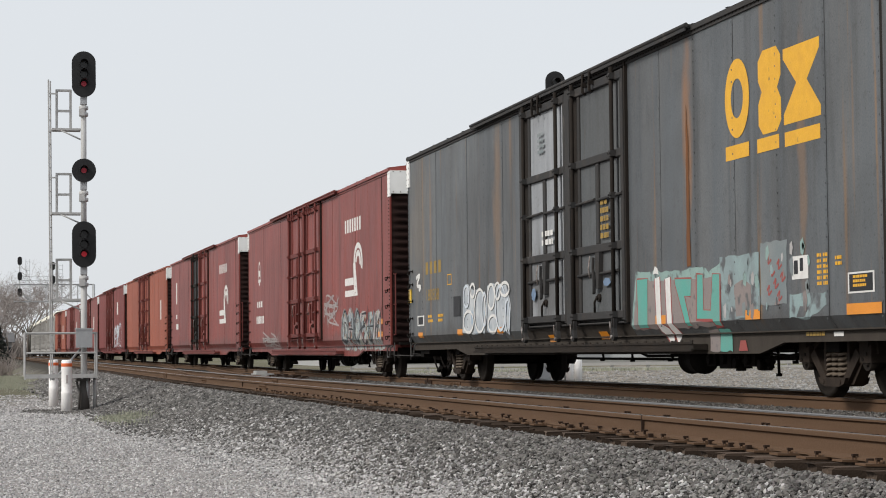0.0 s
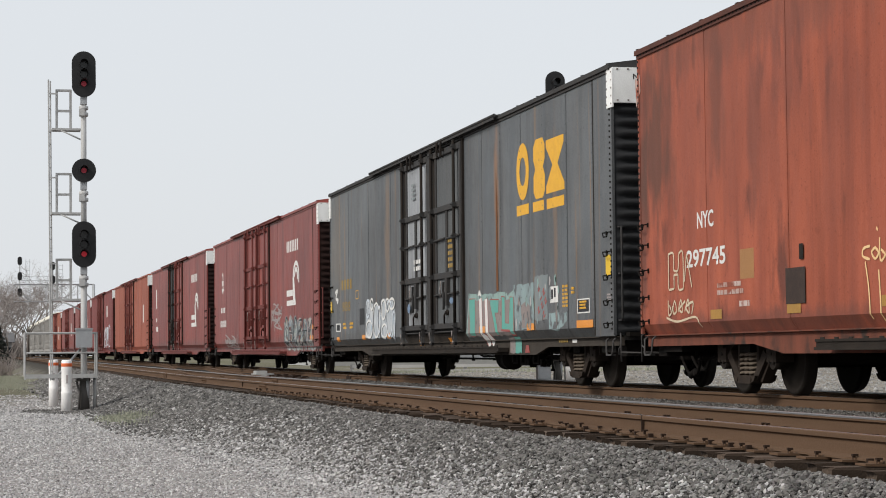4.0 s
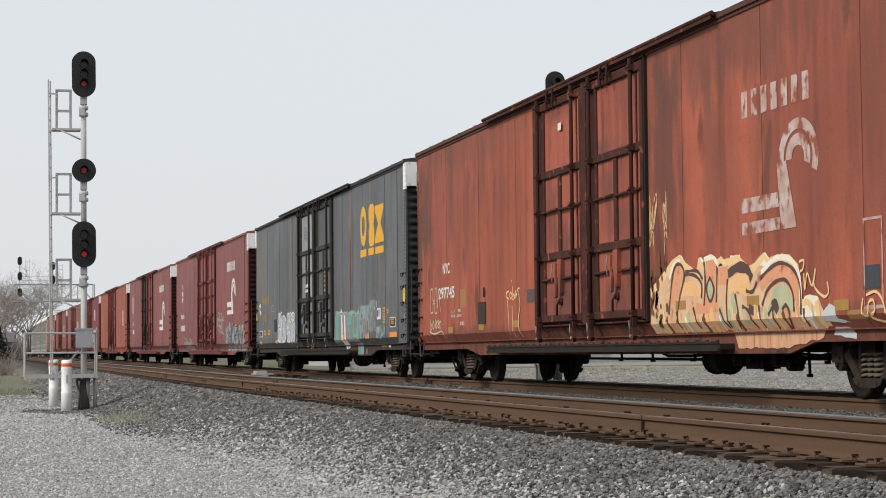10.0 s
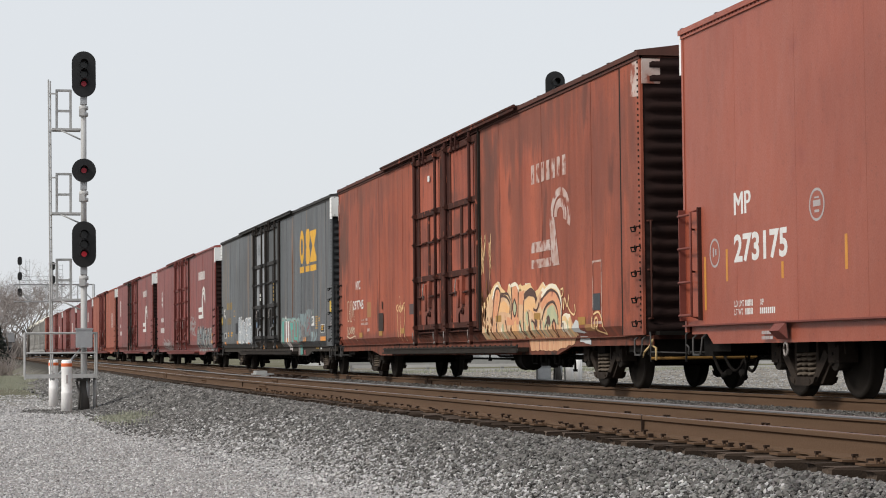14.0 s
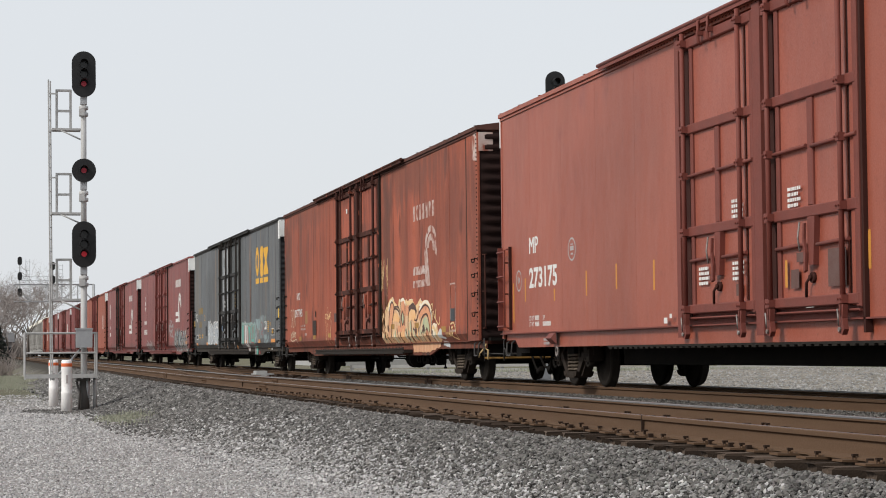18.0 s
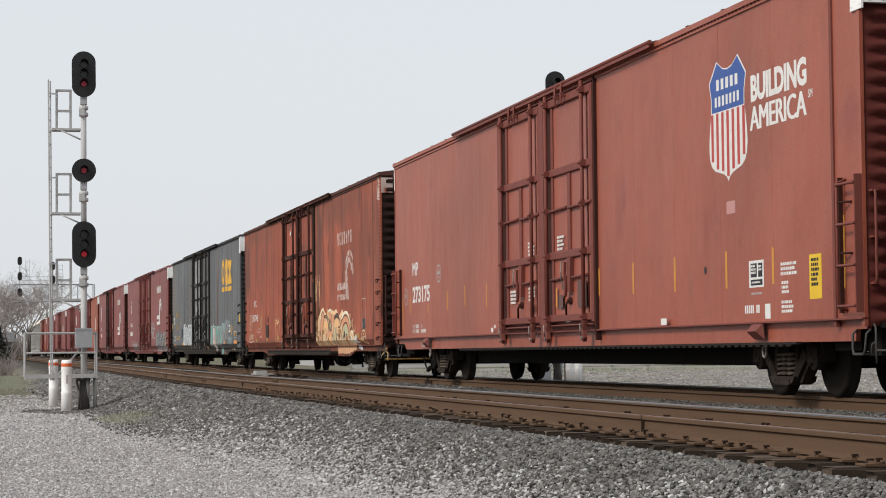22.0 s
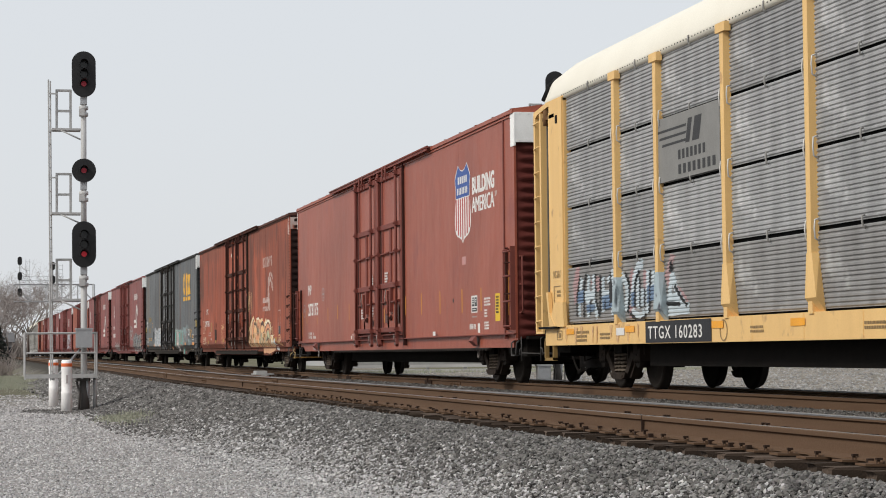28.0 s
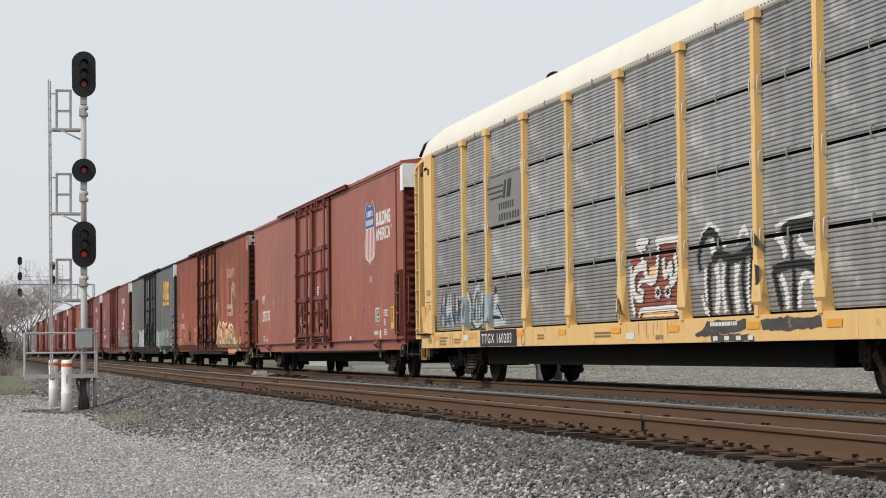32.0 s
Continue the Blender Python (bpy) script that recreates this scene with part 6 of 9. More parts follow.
    for line, w in ((((18.40, 2.02), (18.62, 2.17), (18.86, 2.20), (19.17, 2.10)), 0.07), (((18.85, 2.02), (18.93, 1.83)), 0.16), (((19.78, 1.92), (20.05, 2.09), (20.22, 1.93)), 0.09), (((18.47, 1.30), (18.58, 1.12), (18.73, 1.06)), 0.09), (((18.62, 1.66), (18.60, 1.45), (18.66, 1.2)), 0.10), (((19.02, 1.68), (19.10, 1.4), (19.02, 1.05)), 0.17), (((19.30, 1.68), (19.26, 1.35), (19.36, 1.05)), 0.12),
                    (((19.79, 1.66), (19.74, 1.35), (19.83, 1.05)), 0.17), (((20.20, 1.66), (20.16, 1.3), (20.22, 1.06)), 0.08), (((20.50, 1.62), (20.44, 1.3), (20.54, 1.07)), 0.12), (((19.20, 1.98), (19.40, 1.90)), 0.08), (((20.35, 1.98), (20.56, 2.08)), 0.07),
                    (((21.10, 2.04), (21.48, 2.09), (22.25, 2.13)), 0.06), (((21.08, 1.94), (21.30, 1.86), (21.42, 1.66)), 0.13), (((21.82, 1.88), (22.0, 1.75), (22.31, 1.68)), 0.12), (((21.24, 1.46), (21.40, 1.3), (21.48, 1.05)), 0.13), (((21.82, 1.06), (21.86, 1.32), (22.02, 1.43), (22.22, 1.36), (22.34, 1.05)), 0.11)):
        side.polys("graffiti_stroke", side.stroke(curve_pts(line, 4), w, jitter=0.4, rng=rng2), white, "white sprayed column", lift=0.008)
    for line, w in ((((18.33, 1.78), (18.50, 2.02), (18.83, 2.12), (19.12, 1.98), (19.10, 1.82), (18.87, 1.75)), 0.11), (((19.08, 1.84), (19.59, 1.73), (20.09, 1.79), (20.57, 1.95)), 0.12), (((18.78, 1.72), (18.74, 1.4), (18.80, 1.04)), 0.12), (((19.49, 1.72), (19.44, 1.4), (19.58, 1.04)), 0.12), (((20.03, 1.75), (19.98, 1.4), (20.10, 1.04)), 0.10), (((20.32, 1.80), (20.28, 1.4), (20.34, 1.06)), 0.10), (((18.34, 1.78), (18.42, 1.62)), 0.09),
                    (((21.30, 1.97), (21.57, 2.04), (22.40, 2.02)), 0.10), (((21.56, 1.95), (21.62, 1.62)), 0.11), (((21.00, 1.53), (21.55, 1.57), (22.14, 1.55), (22.40, 1.39), (22.46, 1.05)), 0.11), (((21.66, 1.55), (21.68, 1.04)), 0.12), (((21.02, 1.52), (21.14, 1.3), (21.28, 1.06)), 0.12)):
        side.polys("graffiti_stroke", side.stroke(curve_pts(line, 5), w, jitter=0.3, rng=rng2), black, "bold black sprayed stroke", lift=0.016)
    # spray that runs over the posts
    side.ribs = False
    side.face = X + 0.07
    side.polys("graffiti_patch", [[(20.66, 1.98), (20.80, 1.92), (20.80, 1.84), (20.66, 1.86)], [(20.66, 1.62), (20.80, 1.60), (20.80, 1.40), (20.74, 1.34), (20.72, 1.18), (20.66, 1.16)]], BLACK_DECAL, "black spray across the post", lift=0.034)
    side.bars("patch", [(22.60, 1.20, 22.72, 1.29)], WHITE_DECAL, lift=0.036)
    side.polys("graffiti_field", [[(4.90 + 0.085 * math.cos(k * 0.45), 1.46 + 0.17 * math.sin(k * 0.45)) for k in range(14)]], BLACK_DECAL, "black sprayed oval on the post", lift=0.10)
    side.face = X + 0.10
    for line in (((15.05, 1.40), (15.10, 1.2), (15.02, 1.06)), ((15.12, 1.36), (15.2, 1.15), (15.16, 1.04)), ((15.2, 1.3), (15.28, 1.1))):
        side.polys("graffiti_line", side.stroke(curve_pts(line, 4), 0.035), BLACK_DECAL, "thin black sprayed line", lift=0.006)
    side.face = X + 0.05
    side.polys("paint_smear", [[(18.34, 0.80), (18.62, 0.84), (18.83, 0.95), (20.25, 0.96), (20.25, 0.84), (20.0, 0.80), (18.95, 0.78), (18.39, 0.76)], [(20.74, 0.93), (21.6, 0.96), (22.59, 0.94), (22.63, 0.82), (21.6, 0.80), (20.80, 0.82)], [(18.93, 0.78), (20.0, 0.78), (20.51, 0.74), (20.51, 0.685), (18.98, 0.685)]], SMEAR_BLACK, "black paint smear on the sill", lift=0.004)
    side.lines(18.95, 0.885, 1.1, 1, 0.05, WHITE_DECAL, rng, lift=0.008)
    side.bars("lettering_block", [(19.05 + k * 0.42, 0.70, 19.22 + k * 0.42, 0.755) for k in range(4)], WHITE_DECAL, lift=0.008)
    for k in range(9):
        d = 15.88 + k * 0.21 + 0.05 * math.sin(k * 2.3)
        side.polys("drip", side.stroke([(d, 0.985), (d + 0.02, 0.93), (d + 0.01, 0.82 + 0.06 * math.sin(k * 1.9))], 0.05 + 0.03 * math.sin(k * 3.1)), PINK_DRIP, "pink spray drip", lift=0.005)
    side.lines(16.69, 0.735, 0.36, 1, 0.06, FADED_INK, rng, lift=0.007)
    return car, side


rack, _ = autorack("yellow autorack with grey ribbed screens, cream roof and graffiti", -50.75)
TRAIN.append((rack, -50.75, 10.1))

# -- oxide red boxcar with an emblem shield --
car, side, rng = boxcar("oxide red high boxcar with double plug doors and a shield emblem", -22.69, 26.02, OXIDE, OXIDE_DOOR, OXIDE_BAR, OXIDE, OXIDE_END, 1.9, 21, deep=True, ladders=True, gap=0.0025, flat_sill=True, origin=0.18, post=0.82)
TRAIN.append((car, -22.69, 9.75))
side.text("MP", 2.07, 2.27, 0.30, WHITE_DECAL, stretch=1.15, bold=0.035)
side.text("273175", 2.07, 1.69, 0.34, WHITE_DECAL, stretch=1.30, bold=0.03)
side.polys("emblem", ring(1.36, 1.83, 0.19, 0.160, 0, 360, 1.0, 24) + ring(4.77, 2.22, 0.19, 0.160, 0, 360, 1.2, 24), FADED_PALE)
side.bars("emblem", [(4.66, 2.20, 4.88, 2.27), (4.70, 2.29, 4.84, 2.31), (4.70, 2.13, 4.84, 2.16), (1.29, 1.78, 1.34, 1.90), (1.38, 1.80, 1.43, 1.88)], FADED_PALE)
side.text("LD LMT", 2.05, 1.12, 0.08, WHITE_DECAL, stretch=0.95, bold=0.006)
side.text("LT WT", 2.05, 1.015, 0.08, WHITE_DECAL, stretch=0.95, bold=0.006)
side.bars("small_lettering", [(2.44 + i * 0.045, z, 2.472 + i * 0.045, z + 0.078) for i in range(6) for z in (1.12, 1.015)], WHITE_DECAL)
side.text("XP", 2.94, 1.12, 0.08, WHITE_DECAL, stretch=0.95, bold=0.006)
side.bars("small_lettering", [(2.94 + i * 0.064, 1.015, 2.985 + i * 0.064, 1.09) for i in range(8)], WHITE_DECAL)
side.lines(2.98, 0.765, 0.36, 2, 0.04, FADED_PALE, rng)
for d, za, zb in ((0.95, 1.1, 1.8), (1.77, 1.45, 1.86), (3.66, 1.42, 1.62), (5.54, 1.45, 1.84), (7.13, 1.50, 1.88), (8.92, 1.43, 1.86), (16.27, 1.43, 1.85), (17.99, 1.40, 1.86), (19.86, 1.38, 1.85), (21.89, 1.36, 1.83), (23.5, 1.36, 1.80), (25.62, 1.24, 2.05), (14.05, 1.30, 1.62)):
    side.bars("yellow_stripe", [(d, za, d + 0.075, zb)], STRIPE_YELLOW, lift=0.004 if d < 12 or d > 16.1 else 0.065)
side.bars("placard", [(24.66, 1.15, 25.02, 1.66)], YELLOW_CARD, "yellow upright placard")
side.lines(24.72, 1.58, 0.22, 6, 0.035, BLACK_DECAL, rng, lift=0.008)
side.bars("chart_frame", [(22.73, 1.34, 23.23, 1.67)], WHITE_DECAL)
side.bars("chart", [(22.79, 1.465, 23.00, 1.635), (23.045, 1.465, 23.185, 1.635), (22.79, 1.365, 23.185, 1.435)], BLACK_DECAL, lift=0.005)
side.lines(22.81, 1.59, 0.15, 3, 0.026, WHITE_DECAL, rng, lift=0.008)
side.lines(23.06, 1.58, 0.10, 2, 0.024, WHITE_DECAL, rng, lift=0.008)
side.lines(22.82, 1.39, 0.30, 1, 0.022, WHITE_DECAL, rng, lift=0.008)
side.lines(22.80, 1.25, 0.40, 1, 0.028, FADED_PALE, rng)
side.lines(23.78, 1.570, 0.54, 3, 0.036, WHITE_DECAL, rng)
side.lines(23.80, 1.350, 0.24, 3, 0.034, WHITE_DECAL, rng)
side.lines(23.79, 1.120, 0.38, 3, 0.034, WHITE_DECAL, rng)
side.bars("small_lettering", [(22.57 + i * 0.065, 1.025, 22.615 + i * 0.065, 1.125) for i in range(8) if i != 5], WHITE_DECAL)
side.bars("patch", [(23.25, 0.95, 23.43, 1.13)], WHITE_DECAL)
side.bars("patch", [(21.97, 2.30, 22.29, 2.46)], PINK_SPRAY)
for d, z in ((12.28, 2.42), (14.15, 2.42), (11.02, 1.62), (12.28, 1.64)):
    side.lines(d, z, 0.42, 4, 0.04, WHITE_DECAL, rng, lift=0.06)
side.bars("card_holder", [(14.41, 1.58, 14.66, 1.69), (14.23, 1.28, 14.48, 1.50), (15.33, 1.27, 15.84, 1.69), (12.42, 1.25, 12.62, 1.40)], mat("grey_card_plate", (0.115, 0.055, 0.045), 0.6, second=(0.15, 0.10, 0.09), scale=6), "grey steel card plate", lift=0.066)
side.bars("patch", [(9.55, 0.95, 9.7, 1.03), (14.66, 1.05, 14.9, 1.12), (19.45, 0.93, 19.7, 1.02), (9.8, 1.02, 9.9, 1.08)], WHITE_DECAL, lift=0.062)
side.polys("spot", [[(21.14 + 0.055 * math.cos(k * 0.9), 1.62 + 0.055 * math.sin(k * 0.9)) for k in range(7)]], BLACK_DECAL)
side.text("BUILDING", 22.88, 3.64, 0.31, WHITE_DECAL, stretch=0.98, bold=0.045, space=0.95)
side.text("AMERICA", 22.86, 3.27, 0.31, WHITE_DECAL, stretch=1.05, bold=0.045, space=0.95)
side.text("SM", 24.72, 3.46, 0.10, WHITE_DECAL)


SHIELD = [(0, 0.83), (0.25, 0.86), (0.56, 1.0), (0.98, 0.66), (0.88, 0.40), (0.87, 0.14), (0.94, -0.10), (0.99, -0.32), (1.0, -0.50), (0.96, -0.66), (0.86, -0.78), (0.68, -0.86), (0.44, -0.90), (0.22, -0.94), (0.09, -0.99), (0, -1.07)]


def shield(side, d, z, w, h):
    """A plain shield: blue head, red and white stripes, white rim."""
    a_, b_, c = w / 2, h / 2, d + w / 2
    half = [(p * (a_ + 0.03), q * (b_ + 0.02)) for p, q in SHIELD]
    whole = half + [(-p, q) for p, q in half[1:-1][::-1]]
    side.polys("emblem", [[(c + p, z + q) for p, q in whole]], WHITE_DECAL, "plain striped shield emblem")
    top = [(p * a_, q * b_) for p, q in SHIELD[:6]]
    head = top + [(-p, q) for p, q in top[1:][::-1]]
    side.polys("emblem", [[(c + p, z + q) for p, q in head]], SHIELD_BLUE, lift=0.004)
    side.bars("lettering_block", [(c - 0.40 + i * 0.17, z + 0.38, c - 0.30 + i * 0.17, z + 0.52) for i in range(5)] + [(c - 0.46 + i * 0.135, z + 0.17, c - 0.385 + i * 0.135, z + 0.30) for i in range(7)], WHITE_DECAL, lift=0.006)
    stripes = []
    for i in range(7):
        m = d + w * (i + 0.5) / 7
        q = abs(m - c) / a_
        foot = float(np.interp(min(1.0, q + 0.05), [p for p, _ in SHIELD[:7:-1]], [v for _, v in SHIELD[:7:-1]]))
        stripes.append((m - w * 0.034, z + b_ * foot + 0.012, m + w * 0.034, z + 0.12 * b_))
    side.bars("emblem", stripes, SHIELD_RED, lift=0.004)


shield(side, 21.40, 3.53, 1.33, 1.48)
for d in (3.47, 22.87):
    bm = bmesh.new()
    y = 13.01 - d
    va = [bm.verts.new(p) for p in ((-1.50, y + 0.14, 0.905), (-1.50, y - 0.20, 0.905), (-1.58, y - 0.15, 0.80), (-1.58, y + 0.16, 0.80), (-1.48, y + 0.14, 0.70), (-1.48, y - 0.20, 0.70))]
    for f in ((0, 1, 2, 3), (3, 2, 5, 4), (0, 3, 4), (1, 5, 2), (0, 4, 5, 1)):
        bm.faces.new([va[q] for q in f])
    part("jacking_pad", bm, OXIDE_BAR, car)
for d, z in ((3.45, 0.66), (22.9, 0.64)):
    bm = bmesh.new()
    y = 13.01 - d
    tube(bm, [(-1.42, y + 0.06 * math.cos(q * 0.785), z - 0.08 + 0.08 * math.sin(q * 0.785)) for q in range(9)], 0.016, n=6)
    part("roping_ring", bm, WORN_STEEL, car)
bm = bmesh.new()
box(bm, -0.95, -0.45, -13.11, -13.085, 1.36, 1.46)
part("reflector", bm, AMBER, car)

# -- rusty orange boxcar with a worn emblem --
car, side, rng = boxcar("rust-streaked orange boxcar with a faded emblem and peach graffiti", 5.15, 26.0, ORANGE_RUST, ORANGE_DOOR, ORANGE_BAR, mat("rusty_sill", (0.20, 0.068, 0.044), 0.8, second=(0.07, 0.038, 0.030), mix=0.9, scale=1.4, stretch=(1, 2, 1), third=(0.05, 0.035, 0.03), third_at=0.56, third_scale=2.5), DARK_RED_END, 1.45, 22, placard=False, welded=True, origin=0.2, rod_paint=bpy.data.materials["dark_oxide"], lever_paint=ORANGE_DOOR, track_paint=TRACK_GREY, roof_paint=mat("sooty_brown_roof_edge", (0.085, 0.042, 0.034), 0.8, second=(0.15, 0.055, 0.04), scale=3))
TRAIN.append((car, 5.15, 9.75))
side.text("NYC", 2.65, 2.19, 0.22, WHITE_DECAL, stretch=1.05)
side.text("297745", 2.22, 1.69, 0.23, WHITE_DECAL, stretch=1.62)
name_bars(side, 20.05, 3.45, 2.3, 0.33, 7, WORN_DECAL)
running_emblem(side, 20.0, 2.0, 1.0, WORN_DECAL)
LEVER_YELLOW = mat("yellow_lever_paint", (0.40, 0.22, 0.05), 0.7, second=(0.26, 0.15, 0.05), scale=6)
LEVER_GRIME = mat("grimy_lever_paint", (0.20, 0.11, 0.03), 0.8, second=(0.12, 0.07, 0.03), scale=5)
LEVER_CREAM = mat("chipped_lever_paint", (0.50, 0.36, 0.17), 0.7, second=(0.26, 0.16, 0.07), scale=9)
field = [(16.3, 0.82), (16.32, 1.45), (16.65, 1.55), (17.0, 1.69), (17.31, 1.81), (17.6, 1.87), (17.75, 1.77), (18.26, 1.64), (18.38, 1.8), (18.51, 1.71), (18.65, 1.8), (19.04, 1.73), (19.21, 1.78), (19.34, 1.73), (19.84, 1.77), (20.2, 1.61), (20.4, 1.63), (20.73, 1.76), (20.86, 1.68), (21.17, 1.71), (21.53, 1.68), (21.78, 1.57), (21.87, 1.38), (21.86, 1.16), (22.08, 1.17), (22.28, 1.06), (22.39, 1.15), (22.55, 0.98), (22.62, 0.82)]
side.polys("graffiti_field", [field], CREAM_FIELD, "cream and peach sprayed lettering", lift=0.005)
rim = [(p, q - 0.05) for p, q in field[1:26]]
side.polys("graffiti_stroke", side.stroke(rim, 0.10, jitter=0.6, rng=random.Random(5)), CREAM_SPRAY, "yellow-cream sprayed rim", lift=0.007)
TIP_WHITE = mat("white_tip_spray_paint", (0.854, 0.781, 0.634), 0.6, second=(0.756, 0.61, 0.415), scale=4)
APRICOT_SPRAY = mat("apricot_spray_paint", (0.805, 0.439, 0.183), 0.6, second=(0.805, 0.561, 0.317), scale=3)
for name, shapes, paint_, lift in (("white sprayed tip", (((17.49, 1.75), (17.65, 1.88), (17.84, 1.74)), ((18.28, 1.56), (18.34, 1.77), (18.44, 1.8), (18.54, 1.75), (18.5, 1.59)), ((19.12, 1.64), (19.2, 1.77), (19.31, 1.73), (19.33, 1.65)), ((19.47, 1.67), (19.56, 1.78), (19.74, 1.75), (19.9, 1.78), (19.96, 1.67)), ((20.51, 1.6), (20.6, 1.67), (20.77, 1.76), (20.93, 1.66), (20.88, 1.59)), ((21.9, 1.09), (22, 1.19), (22.15, 1.2), (22.37, 1.16), (22.43, 0.97), (21.86, 0.9)),), TIP_WHITE, 0.004), ("peach sprayed block", (((17.15, 1.2), (17.32, 1.55), (17.43, 1.73), (17.64, 1.74), (17.73, 1.58), (17.57, 1.39), (17.51, 1.19)), ((18.66, 1.76), (18.94, 1.77), (19.08, 1.66), (19.03, 1.19), (18.56, 1.16), (18.62, 1.51)), ((19.12, 1.61), (19.47, 1.65), (19.45, 1.41), (19.09, 1.42)), ((20.54, 1.37), (20.8, 1.5), (21.11, 1.58), (21.4, 1.58), (21.69, 1.49), (21.82, 1.33), (21.81, 1.09), (21.65, 1.06), (21.6, 1.27), (21.39, 1.38), (21.16, 1.41), (20.89, 1.37), (20.66, 1.28)), ((18.27, 1.21), (19.08, 1.19), (19.07, 1.07), (18.21, 1.07)),), PEACH_SPRAY, 0.009), ("apricot sprayed block", (((17.63, 1.5), (18.08, 1.49), (18.47, 1.36), (18.46, 1.27), (17.82, 1.31), (17.57, 1.29)), ((19.46, 1.44), (19.84, 1.54), (20.17, 1.53), (20.27, 1.38), (20.11, 1.24), (19.72, 1.32), (19.49, 1.27)), ((18.45, 1.05), (18.93, 1.06), (18.97, 0.89), (18.53, 0.88)),), APRICOT_SPRAY, 0.011), ("pale green sprayed shape", (((20.81, 1), (20.99, 1.28), (21.24, 1.36), (21.43, 1.33), (21.62, 1.16), (21.65, 0.99), (21.34, 1.1), (21.18, 1)), ((19.59, 1.03), (19.56, 1.25), (19.7, 1.29), (19.73, 1.05)), ((19.93, 1.13), (20.06, 1.08), (20.35, 0.87), (20.05, 0.89)), ((19.1, 0.92), (19.1, 1.11), (19.24, 1.15), (19.25, 0.88)), ((18.74, 1.47), (18.81, 1.5), (18.9, 1.44), (18.89, 1.27), (18.8, 1.23), (18.71, 1.29)),), GREEN_SPRAY, 0.013)):
    side.polys("graffiti_field", [list(sh) for sh in shapes], paint_, name, lift=lift)
for line in (((20.63, 1.51), (21.01, 1.64), (21.33, 1.67), (21.66, 1.6), (21.86, 1.4), (21.88, 1.09)), ((17.16, 1.56), (17.38, 1.76), (17.64, 1.78)), ((18.58, 1.76), (18.92, 1.78), (19.12, 1.67)),):
    side.polys("graffiti_stroke", side.stroke(curve_pts(line, 5), 0.07, jitter=0.4, rng=random.Random(3)), TIP_WHITE, "cream sprayed rim", lift=0.017)
for line in (((17.11, 1.07), (17.32, 1.64), (17.59, 1.75), (17.79, 1.6), (17.57, 1.27), (17.45, 0.95)), ((17.79, 1.6), (18.21, 1.57), (18.47, 1.45), (18.46, 1.26)), ((17.84, 1.63), (18.29, 1.63), (18.52, 1.51)), ((18.58, 1.74), (18.62, 1.47), (18.56, 1.16)), ((19.08, 1.66), (19.03, 1.19)), ((18.81, 1.52), (18.66, 1.39), (18.8, 1.21), (18.95, 1.36), (18.81, 1.52)), ((19.46, 1.48), (19.4, 1.18), (19.46, 0.86)), ((19.72, 1.28), (19.82, 1.02), (19.75, 0.85)), ((19.97, 1.12), (20.19, 1.05), (20.36, 0.84)), ((20.59, 1.44), (21, 1.57), (21.33, 1.6), (21.69, 1.5), (21.87, 1.29), (21.88, 0.98)), ((20.65, 1.11), (20.83, 1.29), (21.12, 1.39), (21.43, 1.39), (21.64, 1.23), (21.67, 1.02)), ((20.85, 0.99), (20.98, 1.07), (21.02, 0.91), (21.04, 0.83)), ((21.3, 1.05), (21.42, 1.1), (21.53, 0.99), (21.45, 0.82)), ((17.43, 1.11), (17.56, 0.87)), ((18.12, 1.15), (18.31, 0.87)), ((19.14, 1.11), (19.39, 0.86)), ((21.96, 1.05), (21.98, 0.84)), ((20.11, 1.31), (20.33, 1.29), (20.48, 1.41)), ((20.53, 1.12), (20.61, 0.84)),):
    side.polys("graffiti_line", side.stroke(curve_pts(line, 5), 0.045, jitter=0.5, rng=random.Random(2)), BROWN_SPRAY, "dark sprayed outline", lift=0.020)
for line in (((19.48, 1.54), (19.84, 1.61), (20.17, 1.57), (20.31, 1.45)), ((20.98, 1.09), (21.06, 1.13), (21.16, 1.03)), ((20.19, 1.09), (20.36, 1.05)),):
    side.polys("graffiti_stroke", side.stroke(curve_pts(line, 5), 0.13, jitter=0.4, rng=random.Random(4)), BROWN_SPRAY, "broad dark sprayed stroke", lift=0.018)
for k in range(26):
    d = 16.55 + k * 0.235 + 0.08 * math.sin(k * 1.7)
    side.polys("graffiti_stroke", side.stroke(curve_pts([(d, 1.08 + 0.06 * math.sin(k * 2.1)), (d + 0.06, 0.95), (d + 0.10, 0.81)], 3), 0.07 + 0.04 * math.sin(k * 3.3), jitter=0.6, rng=random.Random(k)), (GREEN_SPRAY, TIP_WHITE, APRICOT_SPRAY, PEACH_SPRAY, RUST_STREAK, CREAM_SPRAY)[k * 5 % 6], "streak of sprayed colour", lift=0.015)
side.polys("graffiti_patch", [[(19.38, 0.84), (19.55, 0.60), (21.3, 0.60), (22.3, 0.71), (22.41, 0.84)]], DRIP_FIELD, "orange sprayed drips on the sill", lift=0.016)
side.polys("graffiti_patch", [list(sh) for sh in (((22.38, 0.88), (22.6, 1.04), (22.73, 1.1), (22.86, 1.04), (22.91, 0.93), (23.19, 0.87)), ((22.67, 0.82), (23.06, 0.82), (23.22, 0.75), (23.22, 0.7), (22.6, 0.72)),)], mat("pale_blue_fang_paint", (0.52, 0.55, 0.58), 0.65, second=(0.62, 0.58, 0.50), scale=3), "pale sprayed fang", lift=0.017)
flakes = random.Random(19)
